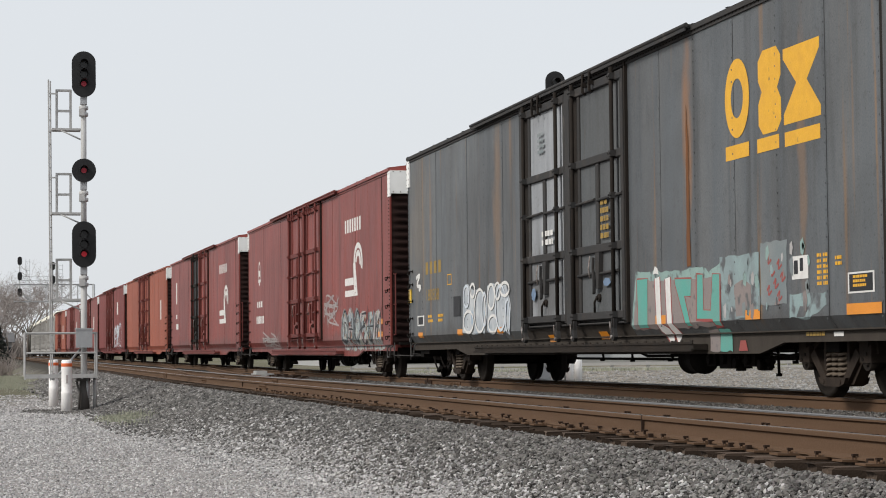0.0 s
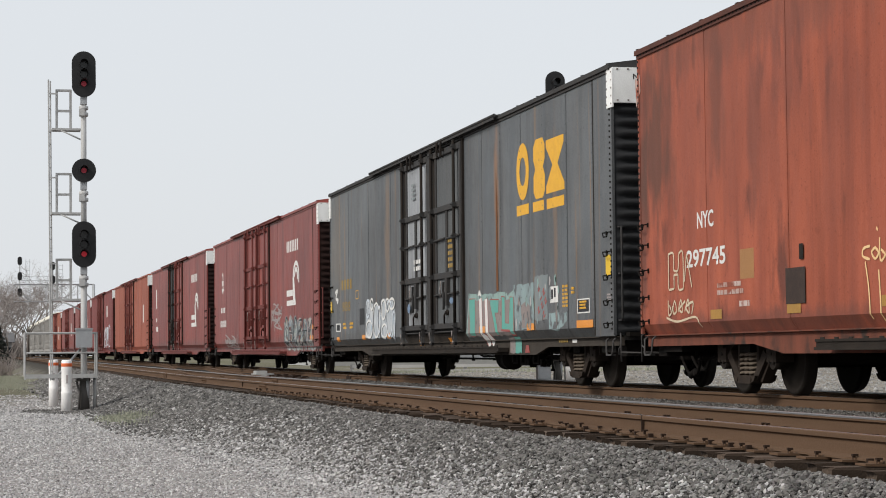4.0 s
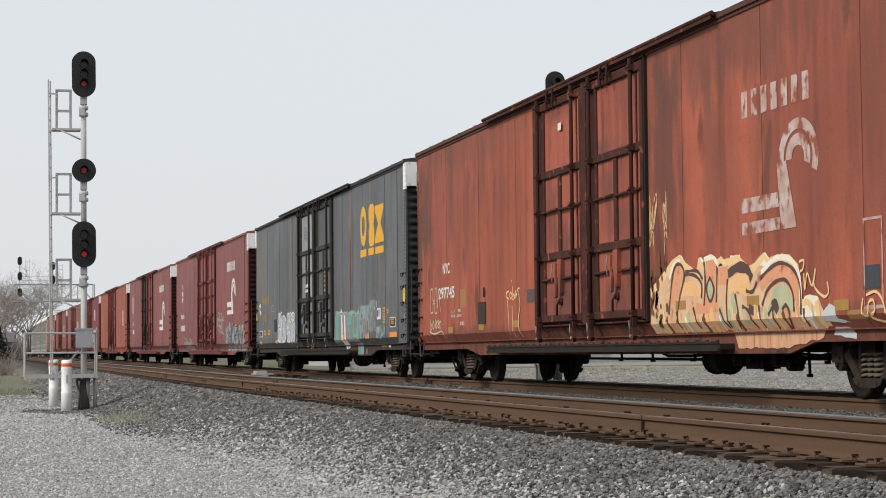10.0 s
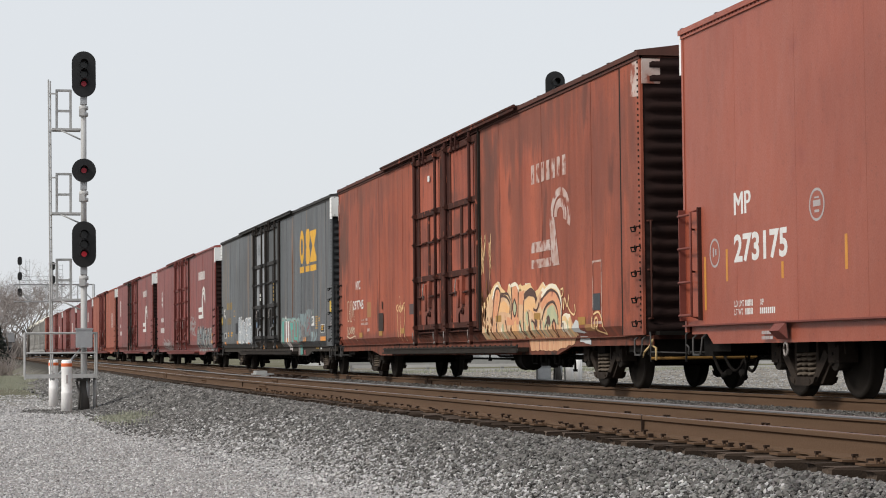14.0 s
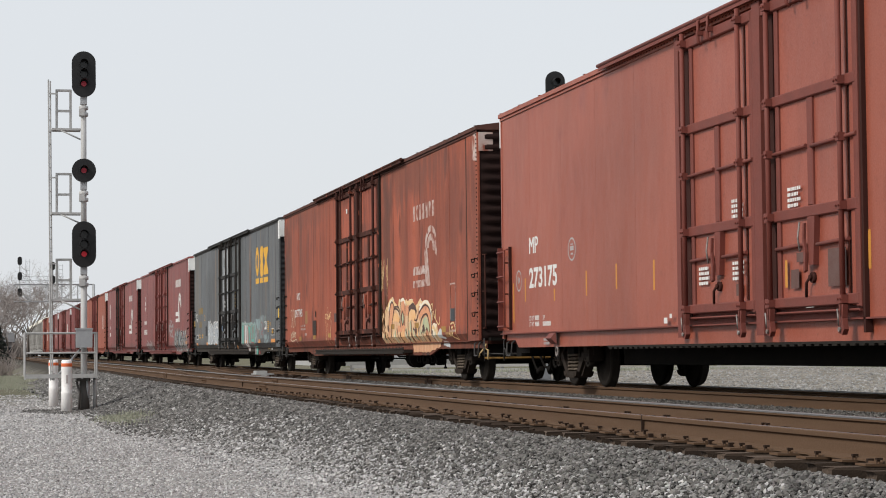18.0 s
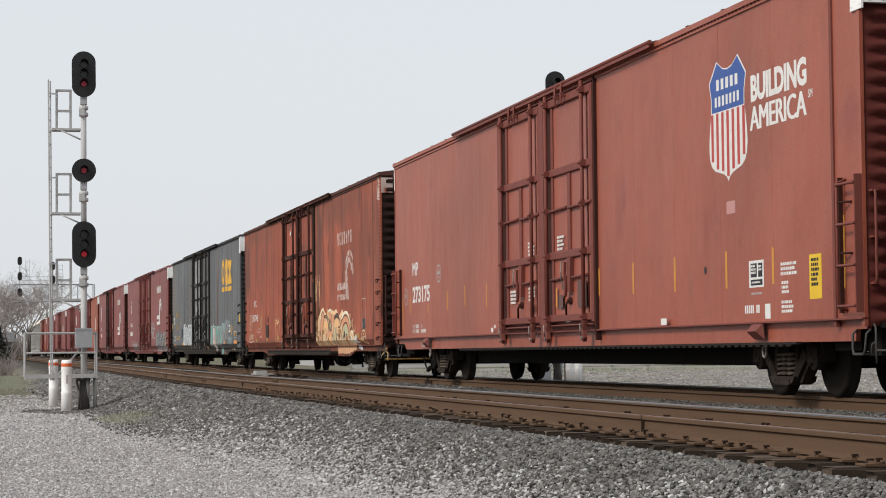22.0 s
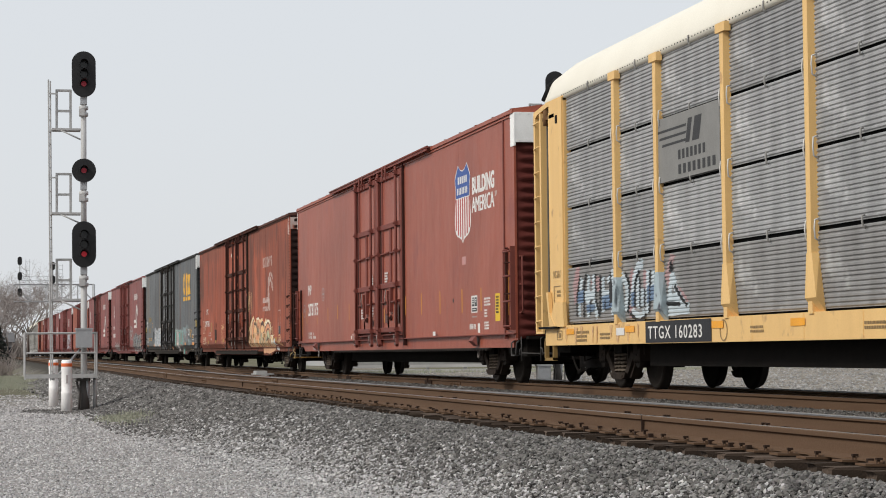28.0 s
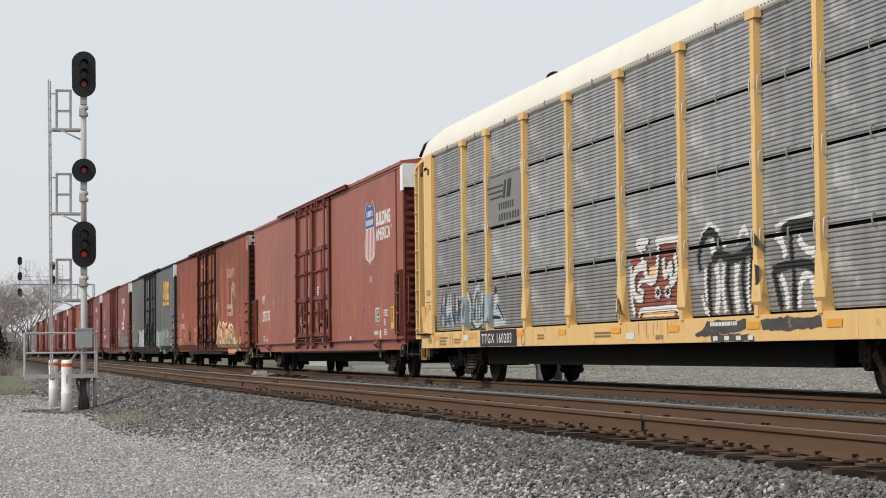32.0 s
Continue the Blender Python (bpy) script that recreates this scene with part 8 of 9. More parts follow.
def ground_z(x, y):
    """Lot, ballast shoulder, the bed of the two tracks and the far verge."""
    tx, tz = track_x(y), track_z(y)
    q = x - tx
    lot = LOT + tz * 0.6 + 0.03 * lump(x, y)
    bed = -0.215 + tz
    toe = toe_x(y)
    if q < -5.30:
        k = smooth_step(toe, -5.45, q)
        low = bed - 0.046
        return lot * (1 - k) + low * k
    if q < 1.5:
        heap = 0.075 * smooth_step(-2.6, -1.6, q) * (1 - smooth_step(-0.95, -0.80, q))
        return bed - 0.075 * smooth_step(-5.30, -5.15, q) * (1 - smooth_step(-5.0, -4.7, q)) - 0.02 - 0.026 * (1 - smooth_step(-5.3, -5.2, q)) + heap
    far = -0.45 + tz * 0.6 + 0.02 * lump(x, y)
    k = smooth_step(1.5, 3.2, q)
    return bed * (1 - k) + far * k


LOT_GRAVEL = mat("pale_lot_gravel", (0.331, 0.311, 0.301), 0.95, second=(0.249, 0.234, 0.225), mix=0.9, scale=1.1, grain=38, bump=1.0, third=(0.202, 0.189, 0.181), third_at=0.58, third_scale=7)


def mid_noise(n, k, tc):
    t = n.new("ShaderNodeTexNoise")
    t.inputs["Scale"].default_value, t.inputs["Detail"].default_value = 1.6, 9
    k.new(tc.outputs["Object"], t.inputs["Vector"])
    return t.outputs["Fac"]


def ground_material():
    """Pale gravel over all; grey ballast near the tracks; grass on the far verges."""
    m = LOT_GRAVEL
    n, k = m.node_tree.nodes, m.node_tree.links
    b = n["Principled BSDF"]
    b.inputs["Specular IOR Level"].default_value = 0.0
    pale = b.inputs["Base Color"].links[0].from_socket
    tc = n.new("ShaderNodeTexCoord")
    sep = n.new("ShaderNodeSeparateXYZ")
    k.new(tc.outputs["Object"], sep.inputs[0])
    wob = n.new("ShaderNodeTexNoise")
    wob.inputs["Scale"].default_value, wob.inputs["Detail"].default_value = 0.35, 6
    k.new(tc.outputs["Object"], wob.inputs["Vector"])

    def math_node(op, a_, b_):
        x = n.new("ShaderNodeMath")
        x.operation = op
        for i, v in enumerate((a_, b_)):
            if isinstance(v, (int, float)):
                x.inputs[i].default_value = v
            else:
                k.new(v, x.inputs[i])
        return x.outputs[0]

    def stepped(v, lo, hi):
        r = n.new("ShaderNodeMapRange")
        r.inputs["From Min"].default_value, r.inputs["From Max"].default_value = lo, hi
        k.new(v, r.inputs["Value"])
        return r.outputs["Result"]

    def blend(f, a_, b_):
        x = n.new("ShaderNodeMix")
        x.data_type = "RGBA"
        k.new(f, x.inputs["Factor"])
        for key, v in (("A", a_), ("B", b_)):
            if isinstance(v, tuple):
                x.inputs[key].default_value = (*v, 1)
            else:
                k.new(v, x.inputs[key])
        return x.outputs["Result"]

    shift = math_node("MULTIPLY", math_node("SUBTRACT", wob.outputs["Fac"], 0.5), 1.4)
    xw = math_node("ADD", sep.outputs["X"], shift)
    reach = math_node("MULTIPLY", math_node("MINIMUM", math_node("SUBTRACT", sep.outputs["Y"], 20.0), 40.0), 0.030)
    left = stepped(math_node("ADD", xw, reach), -7.1, -5.6)
    right = stepped(xw, 3.6, 2.6)
    bed = math_node("MULTIPLY", left, right)
    pale = blend(math_node("MULTIPLY", stepped(sep.outputs["X"], 2.0, 5.0), stepped(mid_noise(n, k, tc), 0.40, 0.62)), blend(stepped(sep.outputs["X"], 2.0, 5.0), pale, (0.305, 0.278, 0.245)), (0.150, 0.135, 0.110))
    # dark bed under the ballast: paints the shade in gaps between stones
    col = blend(bed, pale, (0.055, 0.053, 0.05))
    gr = n.new("ShaderNodeTexNoise")
    gr.inputs["Scale"].default_value, gr.inputs["Detail"].default_value = 0.12, 8
    k.new(tc.outputs["Object"], gr.inputs["Vector"])
    patch = stepped(gr.outputs["Fac"], 0.36, 0.46)
    rightness = stepped(sep.outputs["X"], 4.0, 8.0)
    edge_y = math_node("SUBTRACT", sep.outputs["Y"], math_node("MULTIPLY", rightness, 44.0))
    far = math_node("MULTIPLY", stepped(edge_y, 66.0, 76.0), math_node("SUBTRACT", 1.0, bed))
    grass = math_node("MULTIPLY", patch, far)
    green = blend(wob.outputs["Fac"], (0.085, 0.095, 0.045), (0.21, 0.19, 0.155))
    col = blend(grass, col, green)
    # darker ground on the far verge, dusty ground beyond the posts
    verge = math_node("MULTIPLY", stepped(sep.outputs["Y"], 54.0, 70.0), math_node("MULTIPLY", stepped(sep.outputs["X"], 1.8, 3.4), stepped(sep.outputs["X"], 10.0, 7.0)))
    col = blend(math_node("MULTIPLY", verge, 0.85), col, (0.060, 0.053, 0.042))
    dust = math_node("MULTIPLY", stepped(sep.outputs["Y"], 57.0, 66.0), stepped(sep.outputs["X"], -5.5, -7.0))
    col = blend(math_node("MULTIPLY", dust, 0.32), col, (0.125, 0.115, 0.095))
    k.new(col, b.inputs["Base Color"])
    return m


def make_ground():
    ys = [-60, -20, 0, 6, 10] + [12 + 1.0 * i for i in range(70)] + [84 + 4 * i for i in range(30)] + [210 + 25 * i for i in range(14)] + [600, 900, 1600, 3000]
    xs = [-1800, -600, -200, -80, -40, -25, -18, -14, -12, -10.5, -9.5, -9, -8.5, -8, -7.7, -7.4, -7.1, -6.8, -6.5, -6.2, -5.9, -5.6, -5.45, -5.3, -5.15, -5, -4.7, -4.2, -3.2, -2.8, -2.4, -2, -1.6, -1, 0, 1, 1.5, 1.8, 2.2, 2.6, 3.0, 3.4, 5, 8, 12, 20, 40, 80, 200, 600, 1800]
    bm = bmesh.new()
    rows = [[bm.verts.new((x + (track_x(y) if abs(x) < 100 and y < 600 else 0), y, ground_z(x + track_x(y), y) if y < 600 else -0.4)) for x in xs] for y in ys]
    for a_, b_ in zip(rows, rows[1:]):
        for i in range(len(xs) - 1):
            f = bm.faces.new((a_[i], a_[i + 1], b_[i + 1], b_[i]))
            f.smooth = True
    return solid("ground", bm, ground_material(), "pale gravel lot and grey ballast beside the tracks", "ground", kind="structure")


make_ground()

STONE = [(0.1, 0, 0.95), (0.9, 0.1, 0.3), (0.1, 0.85, 0.25), (-0.85, 0.15, 0.35), (-0.1, -0.9, 0.3), (0.55, 0.5, -0.6), (-0.5, 0.45, -0.6), (-0.45, -0.5, -0.6), (0.5, -0.55, -0.6)]
STONE_F = [(0, 1, 2), (0, 2, 3), (0, 3, 4), (0, 4, 1), (1, 5, 2), (2, 6, 3), (3, 7, 4), (4, 8, 1), (5, 6, 2), (6, 7, 3), (7, 8, 4), (8, 5, 1)]


def stones(name, label, places, material):
    """Many loose angular stones joined in one mesh: places of (x, y, z, size)."""
    rs = np.random.RandomState(len(places))
    p = np.array(places)
    n = len(p)
    base = np.array(STONE)
    v = base[None] * rs.uniform(0.6, 1.25, (n, len(base), 1)) * np.stack([rs.uniform(0.8, 1.6, n), rs.uniform(0.6, 1.1, n), rs.uniform(0.5, 1.0, n)], 1)[:, None, :]
    a_ = rs.uniform(0, 2 * math.pi, n)
    t = rs.uniform(-0.7, 0.7, n)
    c, s, ct, st = np.cos(a_)[:, None], np.sin(a_)[:, None], np.cos(t)[:, None], np.sin(t)[:, None]
    y1, z1 = v[:, :, 1] * ct - v[:, :, 2] * st, v[:, :, 1] * st + v[:, :, 2] * ct
    x2, y2 = v[:, :, 0] * c - y1 * s, v[:, :, 0] * s + y1 * c
    v = np.stack([x2, y2, z1], 2) * p[:, 3][:, None, None] + p[:, None, :3]
    f = (np.array(STONE_F)[None] + (np.arange(n) * len(base))[:, None, None]).reshape(-1, 3)
    me = bpy.data.meshes.new(name)
    me.vertices.add(n * len(base))
    me.vertices.foreach_set("co", v.reshape(-1))
    me.loops.add(len(f) * 3)
    me.loops.foreach_set("vertex_index", f.reshape(-1).astype(np.int32))
    me.polygons.add(len(f))
    me.polygons.foreach_set("loop_start", np.arange(0, len(f) * 3, 3, dtype=np.int32))
    me.update(calc_edges=True)
    me.shade_flat()
    me.materials.append(material)
    return tagged(new(name, me), label, "gravel", kind="stuff")


BALLAST = island_mat("ballast_stone", [(0.047, 0.0405, 0.0345), (0.112, 0.099, 0.085), (0.157, 0.138, 0.119), (0.068, 0.060, 0.0515), (0.282, 0.252, 0.220), (0.106, 0.0895, 0.074), (0.207, 0.180, 0.151)])
# browner from rust, and darker with the train's shade in the colour
STAINED = island_mat("stained_shaded_ballast", [(0.024, 0.019, 0.015), (0.080, 0.066, 0.051), (0.11, 0.092, 0.072), (0.045, 0.036, 0.028), (0.22, 0.19, 0.155), (0.072, 0.055, 0.040), (0.14, 0.112, 0.082)])
PEBBLE = island_mat("lot_pebble", [(0.165, 0.150, 0.142), (0.345, 0.320, 0.306), (0.42, 0.390, 0.373), (0.25, 0.229, 0.216), (0.57, 0.535, 0.513), (0.31, 0.283, 0.267)])


def scatter():
    rs = random.Random(77)
    out = []
    # shoulder of the near track
    dusty = []
    y = 11.0
    while y < 115:
        dens = 1050 if y < 30 else (480 if y < 45 else (200 if y < 75 else 80))
        size = 0.0235 if y < 30 else (0.034 if y < 45 else (0.048 if y < 75 else 0.07))
        for _ in range(int(dens * 2.6 * 0.5)):
            yy = y + rs.random() * 0.5
            foot = toe_x(yy)
            x = rs.uniform(foot - 0.05, -5.35) if rs.random() < 0.95 else foot - 0.6 * rs.random() ** 2
            low = (-5.3 - x) / max(0.6, -5.3 - foot) + 0.25 * lump(x * 3, yy * 3)
            pile = dusty if rs.random() < (1.35 * low - 0.40) * (1 - 0.92 * smooth_step(27.0, 46.0, yy)) else out
            pile.append((x + track_x(yy), yy, ground_z(x + track_x(yy), yy) + rs.uniform(-0.008, 0.022), size * rs.uniform(0.45, 1.35)))
        y += 0.5
    # cribs and the strip between the tracks, stained brown and darkened as in the train's shade
    shoulder, out = out, []
    y = 9.0
    while y < 70:
        dens = 260 if y < 40 else 110
        size = 0.027 if y < 40 else 0.05
        for _ in range(int(dens * 4.3 * 0.5)):
            x = rs.uniform(-4.85, -1.2) if rs.random() < 0.96 else rs.uniform(-5.2, -4.85)
            yy = y + rs.random() * 0.5
            out.append((x + track_x(yy), yy, ground_z(x + track_x(yy), yy) + 0.004, size * rs.uniform(0.5, 1.2)))
            if rs.random() < 0.5:
                x = rs.uniform(-2.2, -0.86)
                out.append((x + track_x(yy), yy, ground_z(x + track_x(yy), yy) + 0.01, size * rs.uniform(0.6, 1.3)))
        y += 0.5
    stones("ballast", "rust-stained stone ballast between the rails", out, STAINED)
    out = shoulder
    for _ in range(2600):
        x, yy = rs.uniform(-9.6, -6.6), rs.uniform(54.6, 60.5)
        if abs((x + 8.1) / 1.5) ** 2 + abs((yy - 57.6) / 2.9) ** 2 < 1 + 0.4 * lump(x * 4, yy * 4):
            out.append((x, yy, ground_z(x, yy) + 0.01, 0.05 * rs.uniform(0.5, 1.3)))
    stones("ballast", "grey crushed stone ballast along the tracks", out, BALLAST)
    out = []
    for _ in range(6000):
        yy = 50 + 32 * rs.random() ** 1.6
        x = rs.uniform(-13.5, toe_x(yy) + 0.1)
        out.append((x + track_x(yy), yy, ground_z(x + track_x(yy), yy), 0.04 * rs.uniform(0.5, 1.5)))
    for _ in range(60000):
        yy = 17.5 + 40 * rs.random() ** 2
        x = rs.uniform(-12.6, toe_x(yy) + 0.1)
        out.append((x + track_x(yy), yy, ground_z(x + track_x(yy), yy) + 0.001, (0.015 + 0.012 * (yy - 17) / 40) * rs.uniform(0.5, 1.6)))
    stones("gravel", "pale loose gravel on the lot", out + dusty, PEBBLE)
    out = []
    for _ in range(10000):
        yy = rs.uniform(38, 104)
        x = rs.uniform(3.4, max(9.0, 0.46 * yy - 9.0))
        out.append((x, yy, ground_z(x, yy), 0.05 * rs.uniform(0.4, 1.3)))
    stones("gravel", "mottled beige gravel across the yard", out, island_mat("yard_stone", [(0.15, 0.136, 0.118), (0.26, 0.24, 0.212), (0.31, 0.29, 0.26), (0.19, 0.174, 0.15), (0.38, 0.36, 0.33), (0.23, 0.21, 0.182)]))


scatter()


# ---- tracks ----
RAIL = [(-0.075, -0.172), (-0.072, -0.158), (-0.014, -0.140), (-0.010, -0.05), (-0.035, -0.036), (-0.036, -0.018), (-0.036, -0.006), (-0.028, 0.0), (0.028, 0.0), (0.036, -0.006), (0.036, -0.018), (0.035, -0.036), (0.010, -0.05), (0.014, -0.140), (0.072, -0.158), (0.075, -0.172)]


def rail_mesh(offset, y0, y1, step, polished=False):
    bm = bmesh.new()
    ys = []
    y = y0
    while y < y1:
        ys.append(y)
        y += step if y < 120 else step * 3
    ys.append(y1)
    sweep(bm, RAIL, [lambda p, y=y: (track_x(y) + offset + p[0], y, track_z(y) + p[1]) for y in ys])
    me = finish(bm, "rail", RAIL_RUST)
    me.materials.append(RAIL_TOP)
    for f in me.polygons:
        up = f.center.z - track_z(f.center.y)
        worn = polished and f.normal.x < -0.5 and up > -0.016
        if worn or (f.normal.z > 0.9 and abs(up) < 0.004):
            f.material_index = 1
    return me


def make_track(name, label, centre, tie_rows, rng, spacing=0.55):
    tr = thing(name, label, "railway track", kind="structure")
    for s in (-1, 1):
        part("rail", rail_mesh(centre + s * 0.75, -25, 470, 4.0, s > 0), None, tr)
    kinds = []
    for k in range(5):
        bm = bmesh.new()
        box(bm, -1.14 - 0.012 * k, 1.28 - 0.02 * k, -0.088, 0.088, -0.18, 0.0)
        bmesh.ops.bevel(bm, geom=[e for e in bm.edges if abs(e.verts[0].co.x - e.verts[1].co.x) > 1], offset=0.015, segments=1, affect="EDGES")
        for v in bm.verts:
            v.co += Vector((rng.uniform(-0.03, 0.03), rng.uniform(-0.014, 0.014), rng.uniform(-0.008, 0.004)))
        me = finish(bm, "tie", TIE_WOOD)
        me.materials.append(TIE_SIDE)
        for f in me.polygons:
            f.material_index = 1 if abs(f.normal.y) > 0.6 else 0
        kinds.append(me)
    bm = bmesh.new()
    box(bm, -0.20, 0.19, -0.085, 0.085, 0, 0.016)
    for s in (-1, 1):
        box(bm, s * 0.095 - 0.012, s * 0.095 + 0.012, -0.085, 0.085, 0.016, 0.03)
    bmesh.ops.rotate(bm, verts=bm.verts, cent=(0, 0, 0), matrix=Matrix.Rotation(0.03, 3, "Y"))
    plate_me = finish(bm, "tie_plate", RAIL_RUST)
    spikes = {}
    for side_ in (-1, 1):
        bm = bmesh.new()
        pegs = [(-0.098, -0.05), (0.098, 0.05)] + ([(-0.098, 0.055)] if side_ > 0 else [(0.098, -0.055)])
        for x, y in pegs:
            g = 1 if x > 0 else -1
            box(bm, x - 0.009, x + 0.009, y - 0.009, y + 0.009, 0.0, 0.032)
            box(bm, min(x - g * 0.026, x + g * 0.014), max(x - g * 0.026, x + g * 0.014), y - 0.015, y + 0.015, 0.026, 0.042)
        spikes[side_] = finish(bm, "spike", SPIKE_STEEL)
    bm = bmesh.new()
    for g in (-1, 1):
        box(bm, min(g * 0.05, g * 0.092), max(g * 0.05, g * 0.092), -0.017, 0.017, -0.02, 0.028)
    box(bm, -0.09, 0.09, -0.015, 0.015, -0.024, -0.004)
    anchor_me = finish(bm, "anchor", SPIKE_STEEL)
    y = tie_rows[0]
    while y < tie_rows[1]:
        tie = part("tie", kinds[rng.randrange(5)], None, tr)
        tie.location = (track_x(y) + centre + rng.uniform(-0.04, 0.04), y, track_z(y) - 0.188 - rng.uniform(0, 0.004))
        tie.rotation_euler = (0, 0, rng.uniform(-0.025, 0.025))
        if y < tie_rows[2]:
            for s in (-1, 1):
                pl = part("tie_plate", plate_me, None, tie)
                pl.location = (s * 0.75, 0, 0.0)
                sp = part("spike", spikes[s], None, tie)
                sp.location = (s * 0.75, rng.uniform(-0.012, 0.012), 0.016 + (0.018 if rng.random() < 0.12 else 0.0))
                if rng.random() < (0.6 if s < 0 else 0.92):
                    an = part("rail_anchor", anchor_me, None, tie)
                    an.location = (s * 0.75, rng.choice((-0.135, 0.135)), 0.016)
        y += spacing + rng.uniform(-0.03, 0.03)
    bm = bmesh.new()
    while y < 300:
        box(bm, track_x(y) + centre - 1.3, track_x(y) + centre + 1.3, y - 0.12, y + 0.12, track_z(y) - 0.36, track_z(y) - 0.185)
        y += 0.55
    tagged(part("far_ties", bm, TIE_WOOD, tr), kind="stuff")
    # joint bars with bolts
    for s in (-1, 1):
        yj = 44.0 + (9.0 if s > 0 else 0)
        while yj < 70:
            bm = bmesh.new()
            for q in (-1, 1):
                x = track_x(yj) + centre + s * 0.75
                box(bm, min(x + q * 0.012, x + q * 0.034), max(x + q * 0.012, x + q * 0.034), yj - 0.45, yj + 0.45, track_z(yj) - 0.135, track_z(yj) - 0.048)
                for k in range(6):
                    rod(bm, (x + q * 0.03, yj - 0.38 + k * 0.152, track_z(yj) - 0.09), (x + q * 0.055, yj - 0.38 + k * 0.152, track_z(yj) - 0.09), 0.016, n=6)
            part("joint_bar", bm, RAIL_RUST, tr)
            yj += 11.9
    return tr


trk = random.Random(5)
near_track = make_track("track_near", "rusty steel rails on dark wooden ties in ballast", NEAR, (6.5, 62.0, 45.0), trk, 0.487)
far_track = make_track("track_far", "rails on wooden ties under the passing train", 0.0, (14.0, 60.0, 0.0), trk)


# insulated joints in the near rail
for yj in (18.05, 47.5):
    bm = bmesh.new()
    xr = track_x(yj) + NEAR - 0.75
    plate(bm, [(yj - 0.008, -0.165), (yj + 0.008, -0.165), (yj + 0.008, 0.001), (yj - 0.008, 0.001)], xr - 0.040, xr + 0.040)
    part("rail_joint", bm, SPIKE_STEEL, near_track)


for yj in (57.4, 46.8):
    bm = bmesh.new()
    xr = track_x(yj) - 0.75
    plate(bm, [(yj - 0.35, -0.135), (yj + 0.35, -0.135), (yj + 0.35, -0.045), (yj - 0.35, -0.045)], xr - 0.045, xr - 0.012)
    plate(bm, [(yj - 0.03, -0.17), (yj + 0.03, -0.17), (yj + 0.03, 0.002), (yj - 0.03, 0.002)], xr - 0.060, xr + 0.04)
    part("rail_joint", bm, SPIKE_STEEL, far_track)


# a crossover leading from the near track to the far one
xo = thing("crossover", "rusty crossover rails between the two tracks", "railway track", kind="structure")
for off in (-0.75, 0.75):
    bm = bmesh.new()
    ys_ = [56 + 2.5 * i for i in range(27)]
    sweep(bm, RAIL, [lambda p, y=y: (track_x(y) + off + 0.09 + p[0] + (NEAR - NEAR * smooth_step(52.0, 126.0, y)) * 0.97, y, track_z(y) + p[1] - 0.006) for y in ys_])
    me_ = finish(bm, "rail", RAIL_RUST)
    part("rail", me_, None, xo)


# ---- signals ----
DIM_RED = glow("dim_red_signal_light", (0.35, 0.03, 0.05), 0.16)
def signal_head(mast, x, y, z, lamps, lit, w=0.33):
    """A black target: a rounded plate with hooded lamps."""
    h = (lamps - 1) * 0.153
    out = []
    for i in range(33):
        g = 2 * math.pi * i / 32
        out.append((w * math.cos(g), w * math.sin(g) + (h if math.sin(g) > 0 else -h)))
    bm = bmesh.new()
    a_ = [bm.verts.new((x + p, y - 0.16, z + q)) for p, q in out[:-1]]
    b_ = [bm.verts.new((x + p, y - 0.13, z + q)) for p, q in out[:-1]]
    bm.faces.new(a_)
    bm.faces.new(b_[::-1])
    for i in range(32):
        bm.faces.new((a_[i], a_[(i + 1) % 32], b_[(i + 1) % 32], b_[i]))
    box(bm, x - 0.16, x + 0.16, y - 0.13, y + 0.16, z - h - 0.15, z + h + 0.15)
    head = part("signal_head", bm, BLACK_PAINT, mast)
    zs = [z] if lamps == 1 else [z + 0.27, z, z - 0.27]
    for i, zz in enumerate(zs):
        bm = bmesh.new()
        n = 12
        rows = []
        for d, r in ((0.0, 0.125), (-0.34, 0.115)):
            rows.append([bm.verts.new((x + r * math.cos(math.pi * (-0.12 + 1.24 * k / n)), y - 0.16 + d * (0.55 + 0.45 * math.sin(math.pi * k / n)), zz + r * math.sin(math.pi * (-0.12 + 1.24 * k / n)))) for k in range(n + 1)])
        for k in range(n):
            bm.faces.new((rows[0][k], rows[0][k + 1], rows[1][k + 1], rows[1][k]))
        part("hood", bm, BLACK_PAINT, head)
        bm = bmesh.new()
        rod(bm, (x, y - 0.165, zz), (x, y - 0.185, zz), 0.075 if i == lit else 0.10, n=16)
        part("lens", bm, (DIM_RED if z > 5 else RED_GLOW) if i == lit else GLASS_LENS, head, "glowing red lens" if i == lit else "")
    bm = bmesh.new()
    rod(bm, (x + 0.0, y, z - h - 0.30), (x + 0.0, y, z + h + 0.1), 0.07, n=8)
    box(bm, x - 0.09, x + 0.09, y - 0.10, y + 0.10, z - h - 0.52, z - h - 0.30)
    part("bracket", bm, GALV, mast)
    bm = bmesh.new()
    for zz in (z - h - 0.62, z - h - 0.80):
        rod(bm, (x, y, zz - 0.05), (x, y, zz + 0.05), 0.13, n=10)
    box(bm, x - 0.13, x + 0.02, y - 0.16, y - 0.05, z - h - 0.84, z - h - 0.66)
    part("clamp", bm, MAST_WHITE, mast)
    return head


